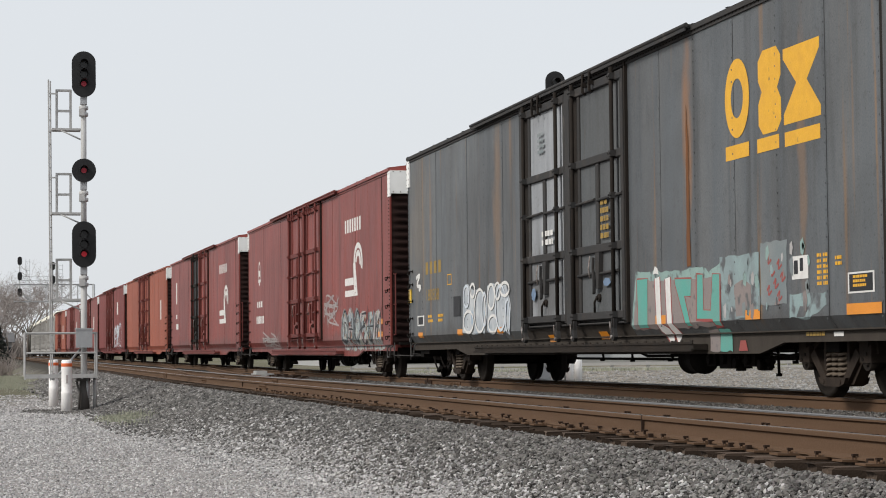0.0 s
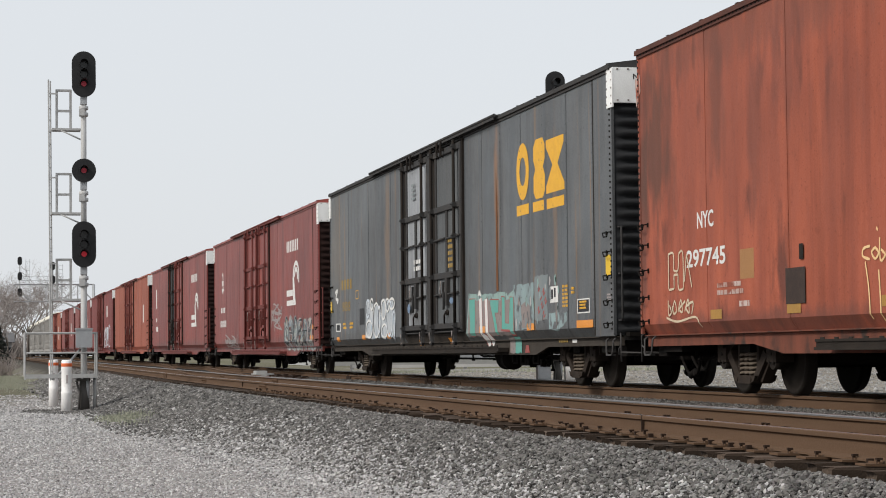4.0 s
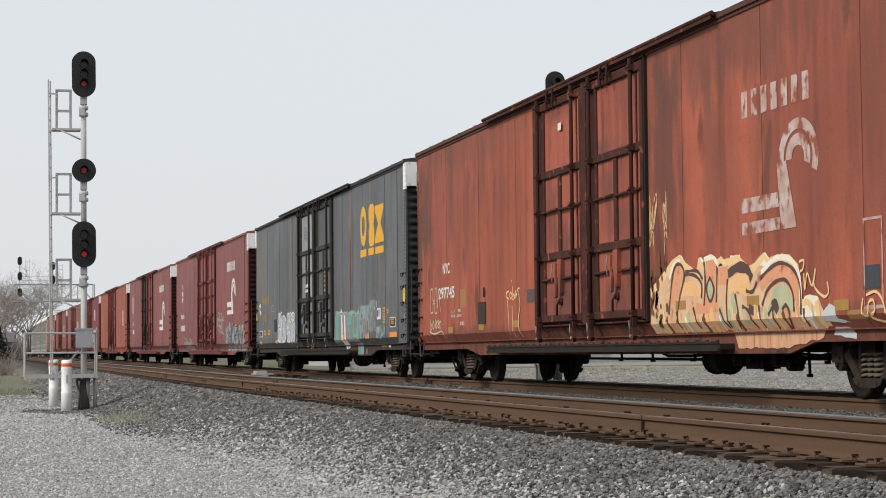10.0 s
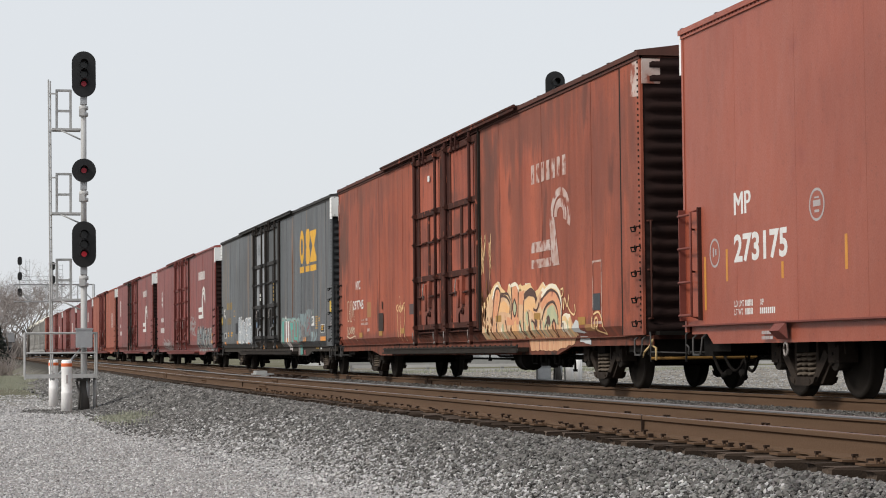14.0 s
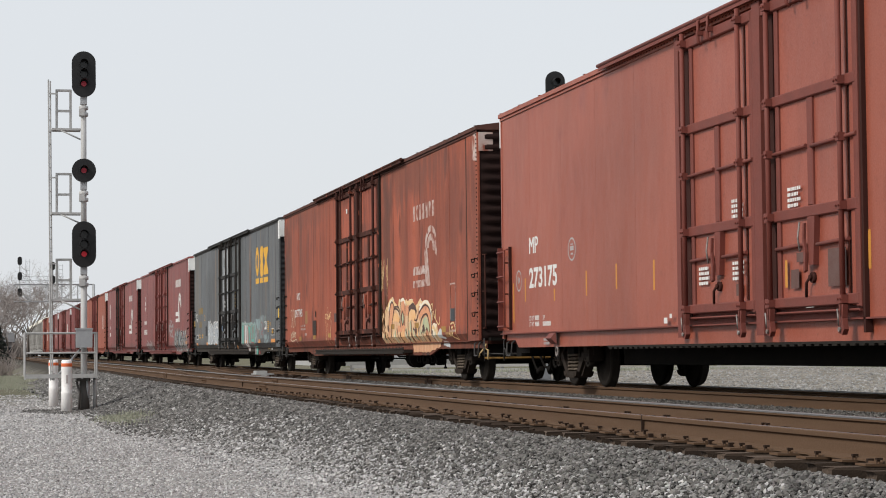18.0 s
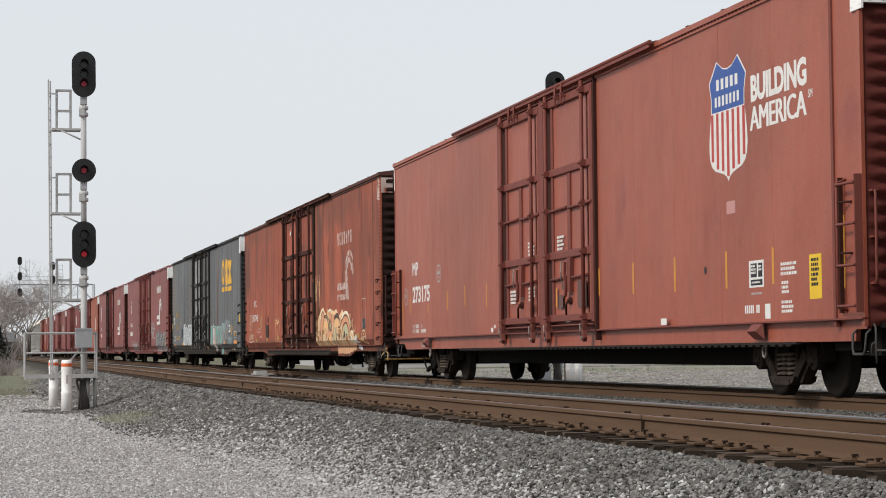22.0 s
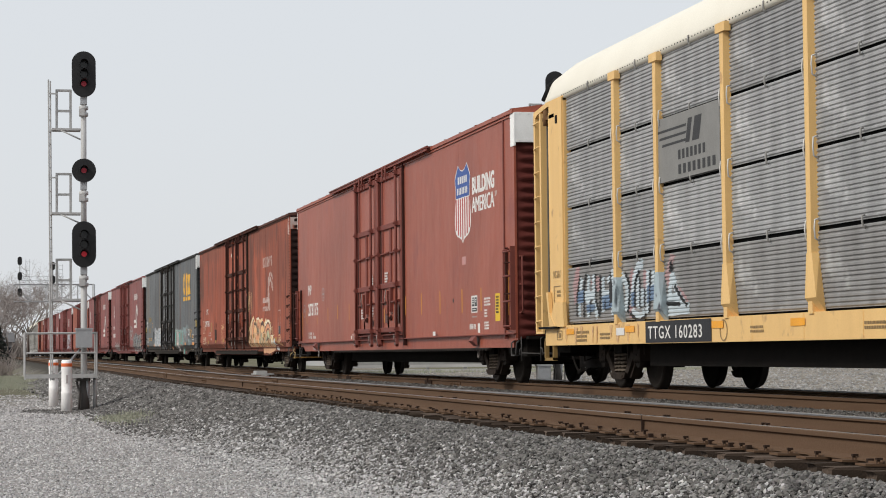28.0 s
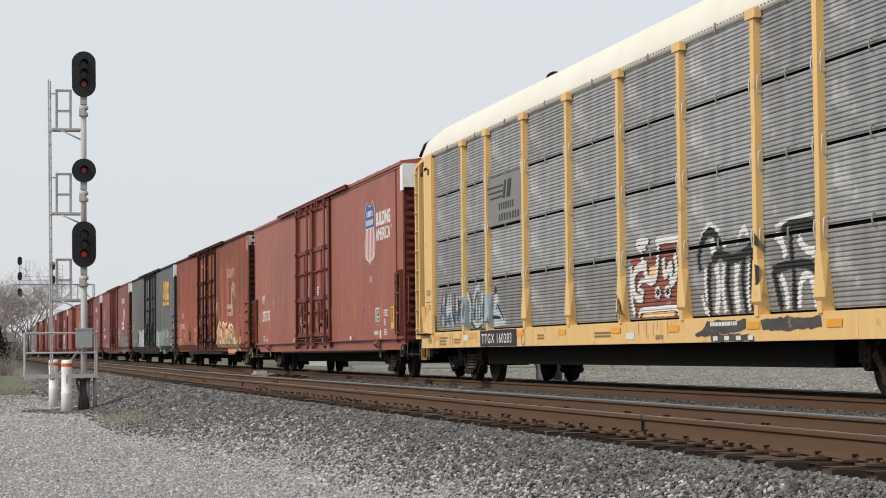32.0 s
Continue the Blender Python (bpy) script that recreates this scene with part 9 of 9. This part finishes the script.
def signal_mast(label, x, y, z0, heads, top, lit=True, ladder_drop=0.0):
    """A mast signal with heads, working platforms, a ladder, a railed base and a relay box."""
    m = thing("signal_mast", label, "railway signal", "mast signals")
    bm = bmesh.new()
    rod(bm, (x, y, z0 + 0.1), (x, y, z0 + 4.0), 0.09, n=12)
    rod(bm, (x, y, z0 + 4.0), (x, y, top), 0.08, n=12)
    part("mast", bm, MAST_WHITE, m)
    bm = bmesh.new()
    rod(bm, (x, y, z0 - 0.15), (x, y, z0 + 0.80), 0.165, 0.115, n=10)
    box(bm, x - 0.20, x + 0.16, y - 0.14, y + 0.14, z0 + 0.72, z0 + 0.80)
    tube(bm, [(x - 0.22, y - 0.15, z0 + 0.74), (x - 0.12, y - 0.17, z0 + 0.40), (x - 0.16, y - 0.17, z0 - 0.1)], 0.03)
    part("mast_base", bm, BASE_GREY, m, "dark weathered base")
    for z, lamps in heads:
        signal_head(m, x, y, z, lamps, (lamps - 1) if lit else 9, 0.33)
    lx = x - 0.87
    bm = bmesh.new()
    for k in (-0.03, 0.03):
        rod(bm, (lx + k, y + 0.12 + 5 * k, z0 + 0.75), (lx + k - 0.06, y + 0.12 + 5 * k, top + 0.02 - ladder_drop), 0.022, n=6)
    ladder = part("ladder", bm, SILVER_PAINT, m)
    for k in range(24 if not ladder_drop else 19):
        bm = bmesh.new()
        z = z0 + 1.0 + k * 0.33
        sh = -0.06 * k / 24
        rod(bm, (lx - 0.03 + sh, y - 0.03, z), (lx + 0.03 + sh, y + 0.27, z), 0.012, n=5)
        part("rung", bm, SILVER_PAINT, ladder)
    for z, lamps in heads:
        zf = z - (1.52 if lamps == 3 else 1.18)
        bm = bmesh.new()
        box(bm, x - 0.86, x - 0.08, y - 0.02, y + 0.42, zf - 0.03, zf + 0.03)
        tube(bm, [(x - 0.62, y, zf - 0.03), (x - 0.08, y, zf - 0.28)], 0.022)
        tube(bm, [(x - 0.90, y + 0.1, zf), (x - 0.08, y + 0.1, zf - 0.02)], 0.025)
        part("platform", bm, SILVER_PAINT, m)
        bm = bmesh.new()
        for xx in (x - 0.72, x - 0.34):
            box(bm, xx - 0.034, xx + 0.034, y + 0.36, y + 0.42, zf, zf + 1.14)
        for zz in (zf + 0.55, zf + 1.12):
            box(bm, x - 0.75, x - 0.31, y + 0.355, y + 0.425, zz - 0.032, zz + 0.032)
        box(bm, x - 0.95, x - 0.72, y + 0.12, y + 0.16, zf + 0.98, zf + 1.02)
        part("platform_rail", bm, SILVER_PAINT, m)
    # railed base platform
    bz = z0 + 0.90
    bm = bmesh.new()
    box(bm, x - 1.62, x + 0.35, y - 0.35, y + 0.55, bz - 0.05, bz)
    for k in range(6):
        box(bm, x - 1.6 + 0.38 * k, x - 1.57 + 0.38 * k, y - 0.35, y + 0.55, bz - 0.12, bz - 0.05)
    box(bm, x - 1.62, x + 0.35, y - 0.37, y - 0.34, bz - 0.09, bz + 0.02)
    part("base_platform", bm, SILVER_PAINT, m)
    for px, py in ((x - 1.6, y - 0.33), (x + 0.33, y - 0.33), (x - 1.6, y + 0.53), (x + 0.33, y + 0.53)):
        bm = bmesh.new()
        rod(bm, (px, py, bz), (px, py, bz + 1.16), 0.026, n=6)
        part("rail_post", bm, SILVER_PAINT, m)
    for py in (y - 0.33, y + 0.53):
        for zz in (0.60, 1.14):
            bm = bmesh.new()
            rod(bm, (x - 1.6, py, bz + zz), (x + 0.33, py, bz + zz), 0.026, n=6)
            part("guard_rail", bm, SILVER_PAINT, m)
    for px in (x + 0.30,):
        bm = bmesh.new()
        rod(bm, (px, y + 0.1, z0 - 0.1), (px, y + 0.1, bz - 0.05), 0.05, n=8)
        part("leg", bm, SILVER_PAINT, m)
    bm = bmesh.new()
    box(bm, x - 0.23, x + 0.21, y - 0.40, y - 0.10, z0 + 1.64, z0 + 2.13)
    box(bm, x - 0.25, x + 0.23, y - 0.42, y - 0.08, z0 + 2.13, z0 + 2.17)
    part("relay_box", bm, GALV, m)
    bm = bmesh.new()
    tube(bm, [(x - 0.10, y - 0.2, z0 + 1.6), (x - 0.75, y - 0.3, z0 + 0.85)], 0.035)
    tube(bm, [(x + 0.08, y, z0), (x + 0.10, y - 0.1, z0 + 0.8)], 0.06)
    part("conduit", bm, GALV, m)
    return m


MX, MY, MZ = -7.955, 58.6, -0.82
signal_mast("aluminium-painted signal mast with three black heads, ladder and railed base", MX, MY, MZ, [(8.37, 3), (5.70, 1), (3.66, 3)], 8.2)
signal_mast("signal mast with black head beyond the train", 7.5, 65.6, -0.45, [(9.05, 3), (6.3, 1), (4.3, 3)], 8.9, lit=False, ladder_drop=2.0)


POST_WHITE = mat("bright_white_post_paint", (0.90, 0.885, 0.87), 0.45, second=(0.80, 0.78, 0.75), scale=3, third=(0.42, 0.38, 0.33), third_at=0.68, third_scale=4)


def bollard(x, y, z, h, r, band=True):
    b = thing("marker_post", "white round marker post with an orange band on the gravel", "marker post", "marker posts by the signal")
    bm = bmesh.new()
    turned(bm, [(-0.05, r * 1.03), (0.52, r * 1.03), (0.55, r * 1.07), (0.57, r), (h - 0.30, r), (h - 0.29, r * 1.03), (h - 0.13, r * 1.03), (h - 0.12, r), (h - 0.03, r), (h, r * 0.8)], 20)
    bmesh.ops.rotate(bm, verts=bm.verts, cent=(0, 0, 0), matrix=Matrix.Rotation(radians(-90), 3, "Y"))
    bmesh.ops.translate(bm, verts=bm.verts, vec=(x, y, z))
    part("post", bm, POST_WHITE, b)
    if band:
        bm = bmesh.new()
        box(bm, x - 0.02, x + 0.03, y - r * 1.05, y - r * 0.9, z + h - 0.62, z + h - 0.40)
        part("sticker", bm, FADED_PALE, b, "faded sticker")
    if band:
        bm = bmesh.new()
        turned(bm, [(h - 0.18, r * 1.06), (h - 0.175, r * 1.07), (h - 0.095, r * 1.07), (h - 0.09, r * 1.06)], 20)
        bmesh.ops.rotate(bm, verts=bm.verts, cent=(0, 0, 0), matrix=Matrix.Rotation(radians(-90), 3, "Y"))
        bmesh.ops.translate(bm, verts=bm.verts, vec=(x, y, z))
        part("band", bm, ORANGE_BAND, b, "orange band")
    return b


bollard(-8.49, 56.95, -0.93, 1.42, 0.140)
bollard(-8.58, 64.6, -0.91, 1.40, 0.140)
bollard(7.62, 64.6, -0.5, 0.85, 0.125, False)
bollard(8.02, 65.0, -0.5, 0.85, 0.125, False)


# ---- far along the line: a signal gantry ----
def gantry(y):
    g = thing("signal_gantry", "grey steel cantilever signal gantry over the tracks far off", "signal gantry")
    zt, zb = 9.0 + 0.05, 7.05
    x0, x1 = -6.9, 2.3
    for yy in (y, y + 1.2):
        for z in (zb, zt):
            bm = bmesh.new()
            rod(bm, (x0, yy, z), (x1, yy, z), 0.065, n=6)
            part("chord", bm, GALV, g)
        for k in range(6):
            x = x0 + k * (x1 - x0) / 5
            bm = bmesh.new()
            rod(bm, (x, yy, zb), (x, yy, zt), 0.04, n=6)
            part("upright", bm, GALV, g)
        for k in range(5):
            xa, xb = x0 + k * (x1 - x0) / 5, x0 + (k + 1) * (x1 - x0) / 5
            bm = bmesh.new()
            rod(bm, (xa, yy, zb if k % 2 else zt), (xb, yy, zt if k % 2 else zb), 0.035, n=5)
            part("brace", bm, GALV, g)
    for z in (9.5, 9.95):
        bm = bmesh.new()
        rod(bm, (x0 + 0.8, y, z), (x0 + 5.5, y, z), 0.03, n=5)
        part("hand_rail", bm, GALV, g)
    for yy in (y, y + 1.2):
        bm = bmesh.new()
        rod(bm, (x1, yy, -1.0), (x1, yy, zt), 0.14, n=8)
        part("leg", bm, GALV, g)
    for x, zs in ((-6.25, (11.8, 10.0, 8.1)), (-2.45, (11.2, 9.6))):
        bm = bmesh.new()
        rod(bm, (x, y - 0.2, zs[-1] - 0.9), (x, y - 0.2, zs[0]), 0.07, n=6)
        part("head_post", bm, GALV, g)
        for z in zs:
            bm = bmesh.new()
            out = [(x + 0.27 * math.cos(k * math.pi / 8), z + 0.27 * math.sin(k * math.pi / 8) + (0.22 if k in range(1, 8) else (-0.22 if k > 8 else 0))) for k in range(16)]
            a_ = [bm.verts.new((p, y - 0.35, q)) for p, q in out]
            b_ = [bm.verts.new((p, y - 0.25, q)) for p, q in out]
            bm.faces.new(a_)
            bm.faces.new(b_[::-1])
            for k in range(16):
                bm.faces.new((a_[k], a_[(k + 1) % 16], b_[(k + 1) % 16], b_[k]))
            part("signal_head", bm, BLACK_PAINT, g)
        bm = bmesh.new()
        for xx in (x + 0.7, x + 1.15):
            rod(bm, (xx, y, zs[1] - 0.8), (xx, y, zs[0] + 0.2), 0.025, n=5)
        for k in range(6):
            rod(bm, (x + 0.7, y, zs[1] - 0.8 + k * 0.5), (x + 1.15, y, zs[1] - 0.8 + k * 0.5), 0.02, n=5)
        part("ladder", bm, GALV, g)
    return g


gantry(250.0)

# ---- bare trees, an evergreen, and houses beyond the end of the view ----
# bark and twigs are painted paler to imitate distant haze
BARK = mat("hazed_bark", (0.20, 0.175, 0.155), 0.95, second=(0.14, 0.122, 0.11), scale=3)
TWIG = mat("hazed_twig", (0.27, 0.24, 0.225), 0.95, second=(0.20, 0.175, 0.165), scale=2)
NEEDLE = island_mat("evergreen_needle", [(0.012, 0.022, 0.014), (0.03, 0.045, 0.028), (0.018, 0.03, 0.02), (0.04, 0.055, 0.035)])


def bare_tree(x, y, z, h, seed, label="leafless tree with fine grey-brown twigs", depth=6, spread=0.62):
    rng = random.Random(seed)
    t = thing("tree", label, "tree", "bare trees along the line")
    trunk, twigs = bmesh.new(), bmesh.new()

    def grow(p, d, length, r, level):
        q = p + d * length
        rod(trunk if level < 2 else twigs, p, q, r, r * 0.68, n=7 if level < 2 else 3)
        if level >= depth:
            return
        n = 3 if level < 1 else rng.choice((2, 3, 3, 4))
        for _ in range(n):
            w = Vector((rng.gauss(0, 1), rng.gauss(0, 1), rng.gauss(0.25, 0.6))).normalized()
            nd = (d * (1.0 - spread * 0.55) + w * spread).normalized()
            if nd.z < -0.1:
                nd.z = 0.1
            grow(p + d * length * rng.uniform(0.62, 1.0), nd, length * rng.uniform(0.55, 0.85), r * 0.62, level + 1)

    grow(Vector((x, y, z)), Vector((rng.uniform(-0.06, 0.06), 0, 1)).normalized(), h * 0.30, h * 0.0085, 0)
    part("trunk", trunk, BARK, t)
    part("crown", twigs, TWIG, t)
    return t


def evergreen(x, y, z, h, seed):
    rng = random.Random(seed)
    t = thing("tree", "dark evergreen tree with dense drooping needles", "tree", "evergreens along the line")
    bm = bmesh.new()
    rod(bm, (x, y, z), (x, y, z + h), 0.16, 0.03, n=7)
    part("trunk", bm, BARK, t)
    bm = bmesh.new()
    for i in range(900):
        u = rng.random() ** 0.8
        zz = z + 0.3 + u * (h - 0.4)
        rr = (1 - u) * h * 0.30 * rng.uniform(0.45, 1.05) + 0.08
        g = rng.uniform(0, 2 * math.pi)
        c = Vector((x + rr * math.cos(g), y + rr * math.sin(g), zz))
        d = Vector((math.cos(g), math.sin(g), -0.45)).normalized()
        s = 0.16 * h * rng.uniform(0.3, 0.6)
        w = d.cross(Vector((0, 0, 1))).normalized()
        v = [bm.verts.new(p) for p in (c - d * s * 0.4, c + w * s * 0.32, c + d * s * 0.7, c - w * s * 0.32, c + Vector((0, 0, s * 0.3)))]
        for a_, b_ in ((0, 1), (1, 2), (2, 3), (3, 0)):
            bm.faces.new((v[a_], v[b_], v[4]))
    part("crown", bm, NEEDLE, t)
    return t


for x, y, z, h, sd in ((-8.0, 285, -0.6, 15.0, 1), (-9.6, 250, -0.5, 13.0, 2), (-5.6, 330, -0.4, 17.0, 3), (-6.6, 310, -0.4, 15.0, 12), (-3.4, 330, 0.0, 17.5, 4), (-11.5, 205, -0.6, 11.0, 5), (-8.4, 300, -0.2, 16.0, 6), (2.5, 440, 0.0, 27, 7), (-1.5, 420, 0.0, 22, 8), (-13.0, 260, -0.4, 13.0, 10), (-7.4, 262, -0.4, 11.0, 13), (-5.0, 360, 0, 17.0, 14), (-9.0, 330, 0, 17.0, 15), (-4.2, 300, 0, 14.5, 16), (-10.6, 300, 0, 15.0, 17), (-2.6, 400, 0, 19.0, 18)):
    bare_tree(x, y, z, h, sd)
for x, y, h, sd in ((-9.45, 196, 5.0, 1), (-10.3, 205, 5.4, 2), (-11.7, 190, 5.2, 3)):
    evergreen(x, y, -0.6, h, sd)

HOUSE_WALL = mat("pale_house_siding", (0.36, 0.355, 0.35), 0.8, second=(0.30, 0.295, 0.29), scale=1)
HOUSE_ROOF = mat("grey_shingle_roof", (0.15, 0.15, 0.155), 0.9, second=(0.11, 0.11, 0.11), scale=2)
DARK_PANE = mat("dark_window_glass", (0.03, 0.035, 0.04), 0.15)


def house(x, y, z, w, d, h, label):
    hs = thing("house", label, "house", "houses far off")
    bm = bmesh.new()
    box(bm, x - w / 2, x + w / 2, y, y + d, z, z + h)
    part("wall", bm, HOUSE_WALL, hs)
    bm = bmesh.new()
    plate(bm, [(y - 0.4, z + h), (y + d + 0.4, z + h), (y + d / 2, z + h + d * 0.22)], x - w / 2 - 0.4, x + w / 2 + 0.4)
    part("roof", bm, HOUSE_ROOF, hs)
    for k in range(3):
        xx = x - w / 2 + (k + 0.5) * w / 3
        bm = bmesh.new()
        box(bm, xx - 0.6, xx + 0.6, y - 0.03, y + 0.01, z + 1.0, z + 2.2)
        part("window", bm, DARK_PANE, hs)
    return hs


house(-8.4, 290, -0.3, 3.6, 6.0, 2.9, "pale grey bungalow behind bare trees")
house(-15.5, 260, -0.5, 8.0, 7.0, 2.6, "grey bungalow behind an evergreen")

# ---- beyond the tracks: a yard with a guard fence, a long pale building and cabinets ----
PALE_METAL = mat("pale_metal_siding", (0.46, 0.47, 0.47), 0.6, second=(0.40, 0.41, 0.41), scale=1, stretch=(1, 6, 0.2))
CONCRETE = mat("grey_concrete", (0.34, 0.335, 0.32), 0.9, second=(0.26, 0.255, 0.245), scale=3)
FENCE_PALE = mat("weathered_pale_timber", (0.50, 0.49, 0.47), 0.85, second=(0.34, 0.33, 0.31), scale=2, stretch=(0.3, 1, 1))
fence = thing("guard_fence", "low pale timber guard fence along the yard", "fence")
fx0, fx1, fy = 8.0, 62.0, 107.0
for k in range(28):
    bm = bmesh.new()
    x = fx0 + k * (fx1 - fx0) / 27
    box(bm, x - 0.08, x + 0.08, fy - 0.08, fy + 0.08, -0.7, 0.02)
    part("fence_post", bm, CONCRETE, fence)
for z in (-0.34, -0.10):
    bm = bmesh.new()
    box(bm, fx0, fx1, fy - 0.13, fy - 0.085, z - 0.075, z + 0.075)
    part("fence_rail", bm, FENCE_PALE, fence)
shed = thing("warehouse", "long low pale metal building beyond the yard", "warehouse")
bm = bmesh.new()
box(bm, 14.0, 120.0, 150.0, 172.0, -0.6, 4.2)
part("wall", bm, PALE_METAL, shed)
bm = bmesh.new()
plate(bm, [(149.5, 4.2), (172.5, 4.2), (161.0, 5.6)], 13.5, 120.5)
part("roof", bm, HOUSE_ROOF, shed)
for k in range(8):
    bm = bmesh.new()
    x = 22 + k * 10.0
    box(bm, x, x + 3.0, 149.93, 150.02, -0.5, 2.4)
    part("door", bm, mat("roller_door_grey", (0.30, 0.31, 0.32), 0.6) if k == 0 else bpy.data.materials["roller_door_grey"], shed)
bm = bmesh.new()
box(bm, 14.0, 120.0, 149.7, 149.96, -0.6, 0.1)
part("plinth", bm, CONCRETE, shed)


def cabinet(x, y, z, w, h, material, label):
    c = thing("equipment_cabinet", label, "cabinet", "cabinets beyond the tracks")
    bm = bmesh.new()
    box(bm, x - w / 2, x + w / 2, y, y + w * 0.6, z, z + h)
    part("body", bm, material, c)
    bm = bmesh.new()
    box(bm, x - w / 2 - 0.04, x + w / 2 + 0.04, y - 0.04, y + w * 0.6 + 0.04, z + h, z + h + 0.06)
    part("lid", bm, material, c)
    bm = bmesh.new()
    box(bm, x - w * 0.42, x + w * 0.42, y - 0.02, y, z + 0.1, z + h - 0.1)
    part("door", bm, material, c)
    return c


cabinet(6.98, 65.3, -0.5, 0.42, 0.62, GALV, "galvanised equipment cabinet by the signal base")
cabinet(41.5, 104, -0.6, 0.9, 1.0, WHITE_PAINT, "white equipment cabinet in the yard")
cabinet(43.0, 105, -0.6, 1.6, 1.3, PALE_METAL, "pale metal cabinet in the yard")

# a switch machine between the tracks
sm = thing("switch_machine", "silver-painted switch machine beside the rail", "switch machine")
bm = bmesh.new()
box(bm, -2.15, -1.55, 66.9, 68.0, -0.25, -0.03)
part("housing", bm, SILVER_PAINT, sm)
bm = bmesh.new()
box(bm, -2.1, -1.75, 67.05, 67.8, -0.03, 0.06)
part("lid", bm, SILVER_PAINT, sm)
bm = bmesh.new()
rod(bm, (-1.55, 67.4, -0.14), (-0.8, 67.4, -0.14), 0.03, n=6)
part("throw_rod", bm, RAIL_RUST, sm)
for k, (xa, ya, yb) in enumerate(((-1.75, 58.5, 66.9), (-1.50, 60.0, 66.7), (-1.62, 62.5, 66.8))):
    bm = bmesh.new()
    rod(bm, (xa, ya, -0.13 + 0.02 * k), (xa, yb, -0.11), 0.028, n=6)
    for q in range(5):
        yq = ya + (yb - ya) * (q + 0.5) / 5
        box(bm, xa - 0.07, xa + 0.07, yq - 0.09, yq + 0.09, -0.20, -0.06 + 0.03 * (q % 2))
    part("detector_rod", bm, SPIKE_STEEL, sm, "dark greasy rod in clamps")


# moss and low weeds at the foot of the ballast
def tufts(x, y, w, d, n, seed, tall=1.0):
    rng = random.Random(seed)
    bm = bmesh.new()
    for _ in range(n):
        px, py = x + rng.gauss(0, w), y + rng.gauss(0, d)
        z, h, g = ground_z(px, py) - 0.01, tall * rng.uniform(0.03, 0.09), rng.uniform(0, 6.3)
        c, s = tall * 0.014 * math.cos(g), tall * 0.014 * math.sin(g)
        v = [bm.verts.new(p) for p in ((px - c, py - s, z), (px + c, py + s, z), (px + rng.uniform(-0.03, 0.03), py + rng.uniform(-0.03, 0.03), z + h))]
        bm.faces.new(v)
    return solid("weeds", bm, island_mat("weed_blade_%d" % seed, [(0.20, 0.25, 0.06), (0.34, 0.35, 0.13), (0.26, 0.30, 0.09), (0.36, 0.32, 0.17)]), "low yellow-green weeds on the gravel", "weeds", kind="stuff")


tufts(-7.50, 49.2, 0.24, 1.3, 4200, 1, 1.3)
tufts(-8.9, 104.0, 0.55, 4.0, 6000, 2, 1.1)
tufts(-9.2, 126.0, 0.55, 13.0, 12000, 3, 1.5)
for k in range(6):
    tufts(9.0 + 8.5 * k + 2.0 * math.sin(k * 2.7), 102.0 + 1.2 * math.sin(k * 4.1), 2.2, 1.6, 1500, 10 + k, 2.0 + 0.5 * math.sin(k * 1.9))


# a low half-buried kerb of pale concrete behind the marker posts
bm = bmesh.new()
for k in range(9):
    xa = -12.6 + k * 0.48
    box(bm, xa, xa + 0.465, 75.3, 75.8, -1.2, ground_z(-9.5, 75.5) + 0.045 + 0.006 * math.sin(k * 2.3))
solid("kerb", bm, mat("dusty_concrete", (0.36, 0.34, 0.32), 0.9, second=(0.26, 0.245, 0.23), scale=3), "low half-buried pale concrete kerb across the gravel", "kerb", kind="structure")


# brown brush along the verge
def brush(x, y, z, w, h, seed):
    rng = random.Random(seed)
    b = thing("shrub", "leafless brown brush on the verge", "shrub", "brush along the line")
    bm = bmesh.new()
    for i in range(260):
        px, py = x + rng.gauss(0, w / 3), y + rng.gauss(0, w / 3)
        hh = h * rng.uniform(0.4, 1.0)
        d = Vector((rng.gauss(0, 0.35), rng.gauss(0, 0.35), 1)).normalized()
        rod(bm, (px, py, z), Vector((px, py, z)) + d * hh, 0.035 if y < 240 else 0.07, 0.008 if y < 240 else 0.03, n=3)
    tagged(part("stem_clump", bm, TWIG if seed % 2 else BARK, b), kind="stuff")
    return b


for i, (x, y, w, h) in enumerate(((-9.9, 150, 2.0, 1.0), (-9.2, 190, 2.5, 1.5), (-9.0, 235, 3.0, 2.0), (-8.6, 290, 3.0, 2.4), (-11.5, 175, 3.0, 2.2), (-7.0, 330, 3.0, 3.0), (-12.5, 255, 5.0, 4.0), (-10.5, 290, 5.0, 4.5), (-8.5, 345, 5.0, 5.0), (-6.0, 375, 5.0, 5.5), (-13.5, 320, 6.0, 6.0), (-4.0, 410, 5.0, 6.0))):
    brush(x, y, ground_z(x, y) - 0.05, w, h, i)


# ---- what moves ----
def motions():
    for car, y0, _ in TRAIN:
        walk(car, [(t, on_track(y0 + travelled(t))) for t in range(0, 33)])
    turn = math.degrees(travelled(32.0) / WHEEL_R)
    n = int(turn / 80.0) + 1
    times = [round(32.0 * i / n * FPS) / FPS for i in range(n + 1)]
    for ws in TURNING:
        y = ws.location.y
        walk(ws, [(t, pose(0, y, WHEEL_R, -math.degrees(travelled(t) / WHEEL_R))) for t in times])


motions()
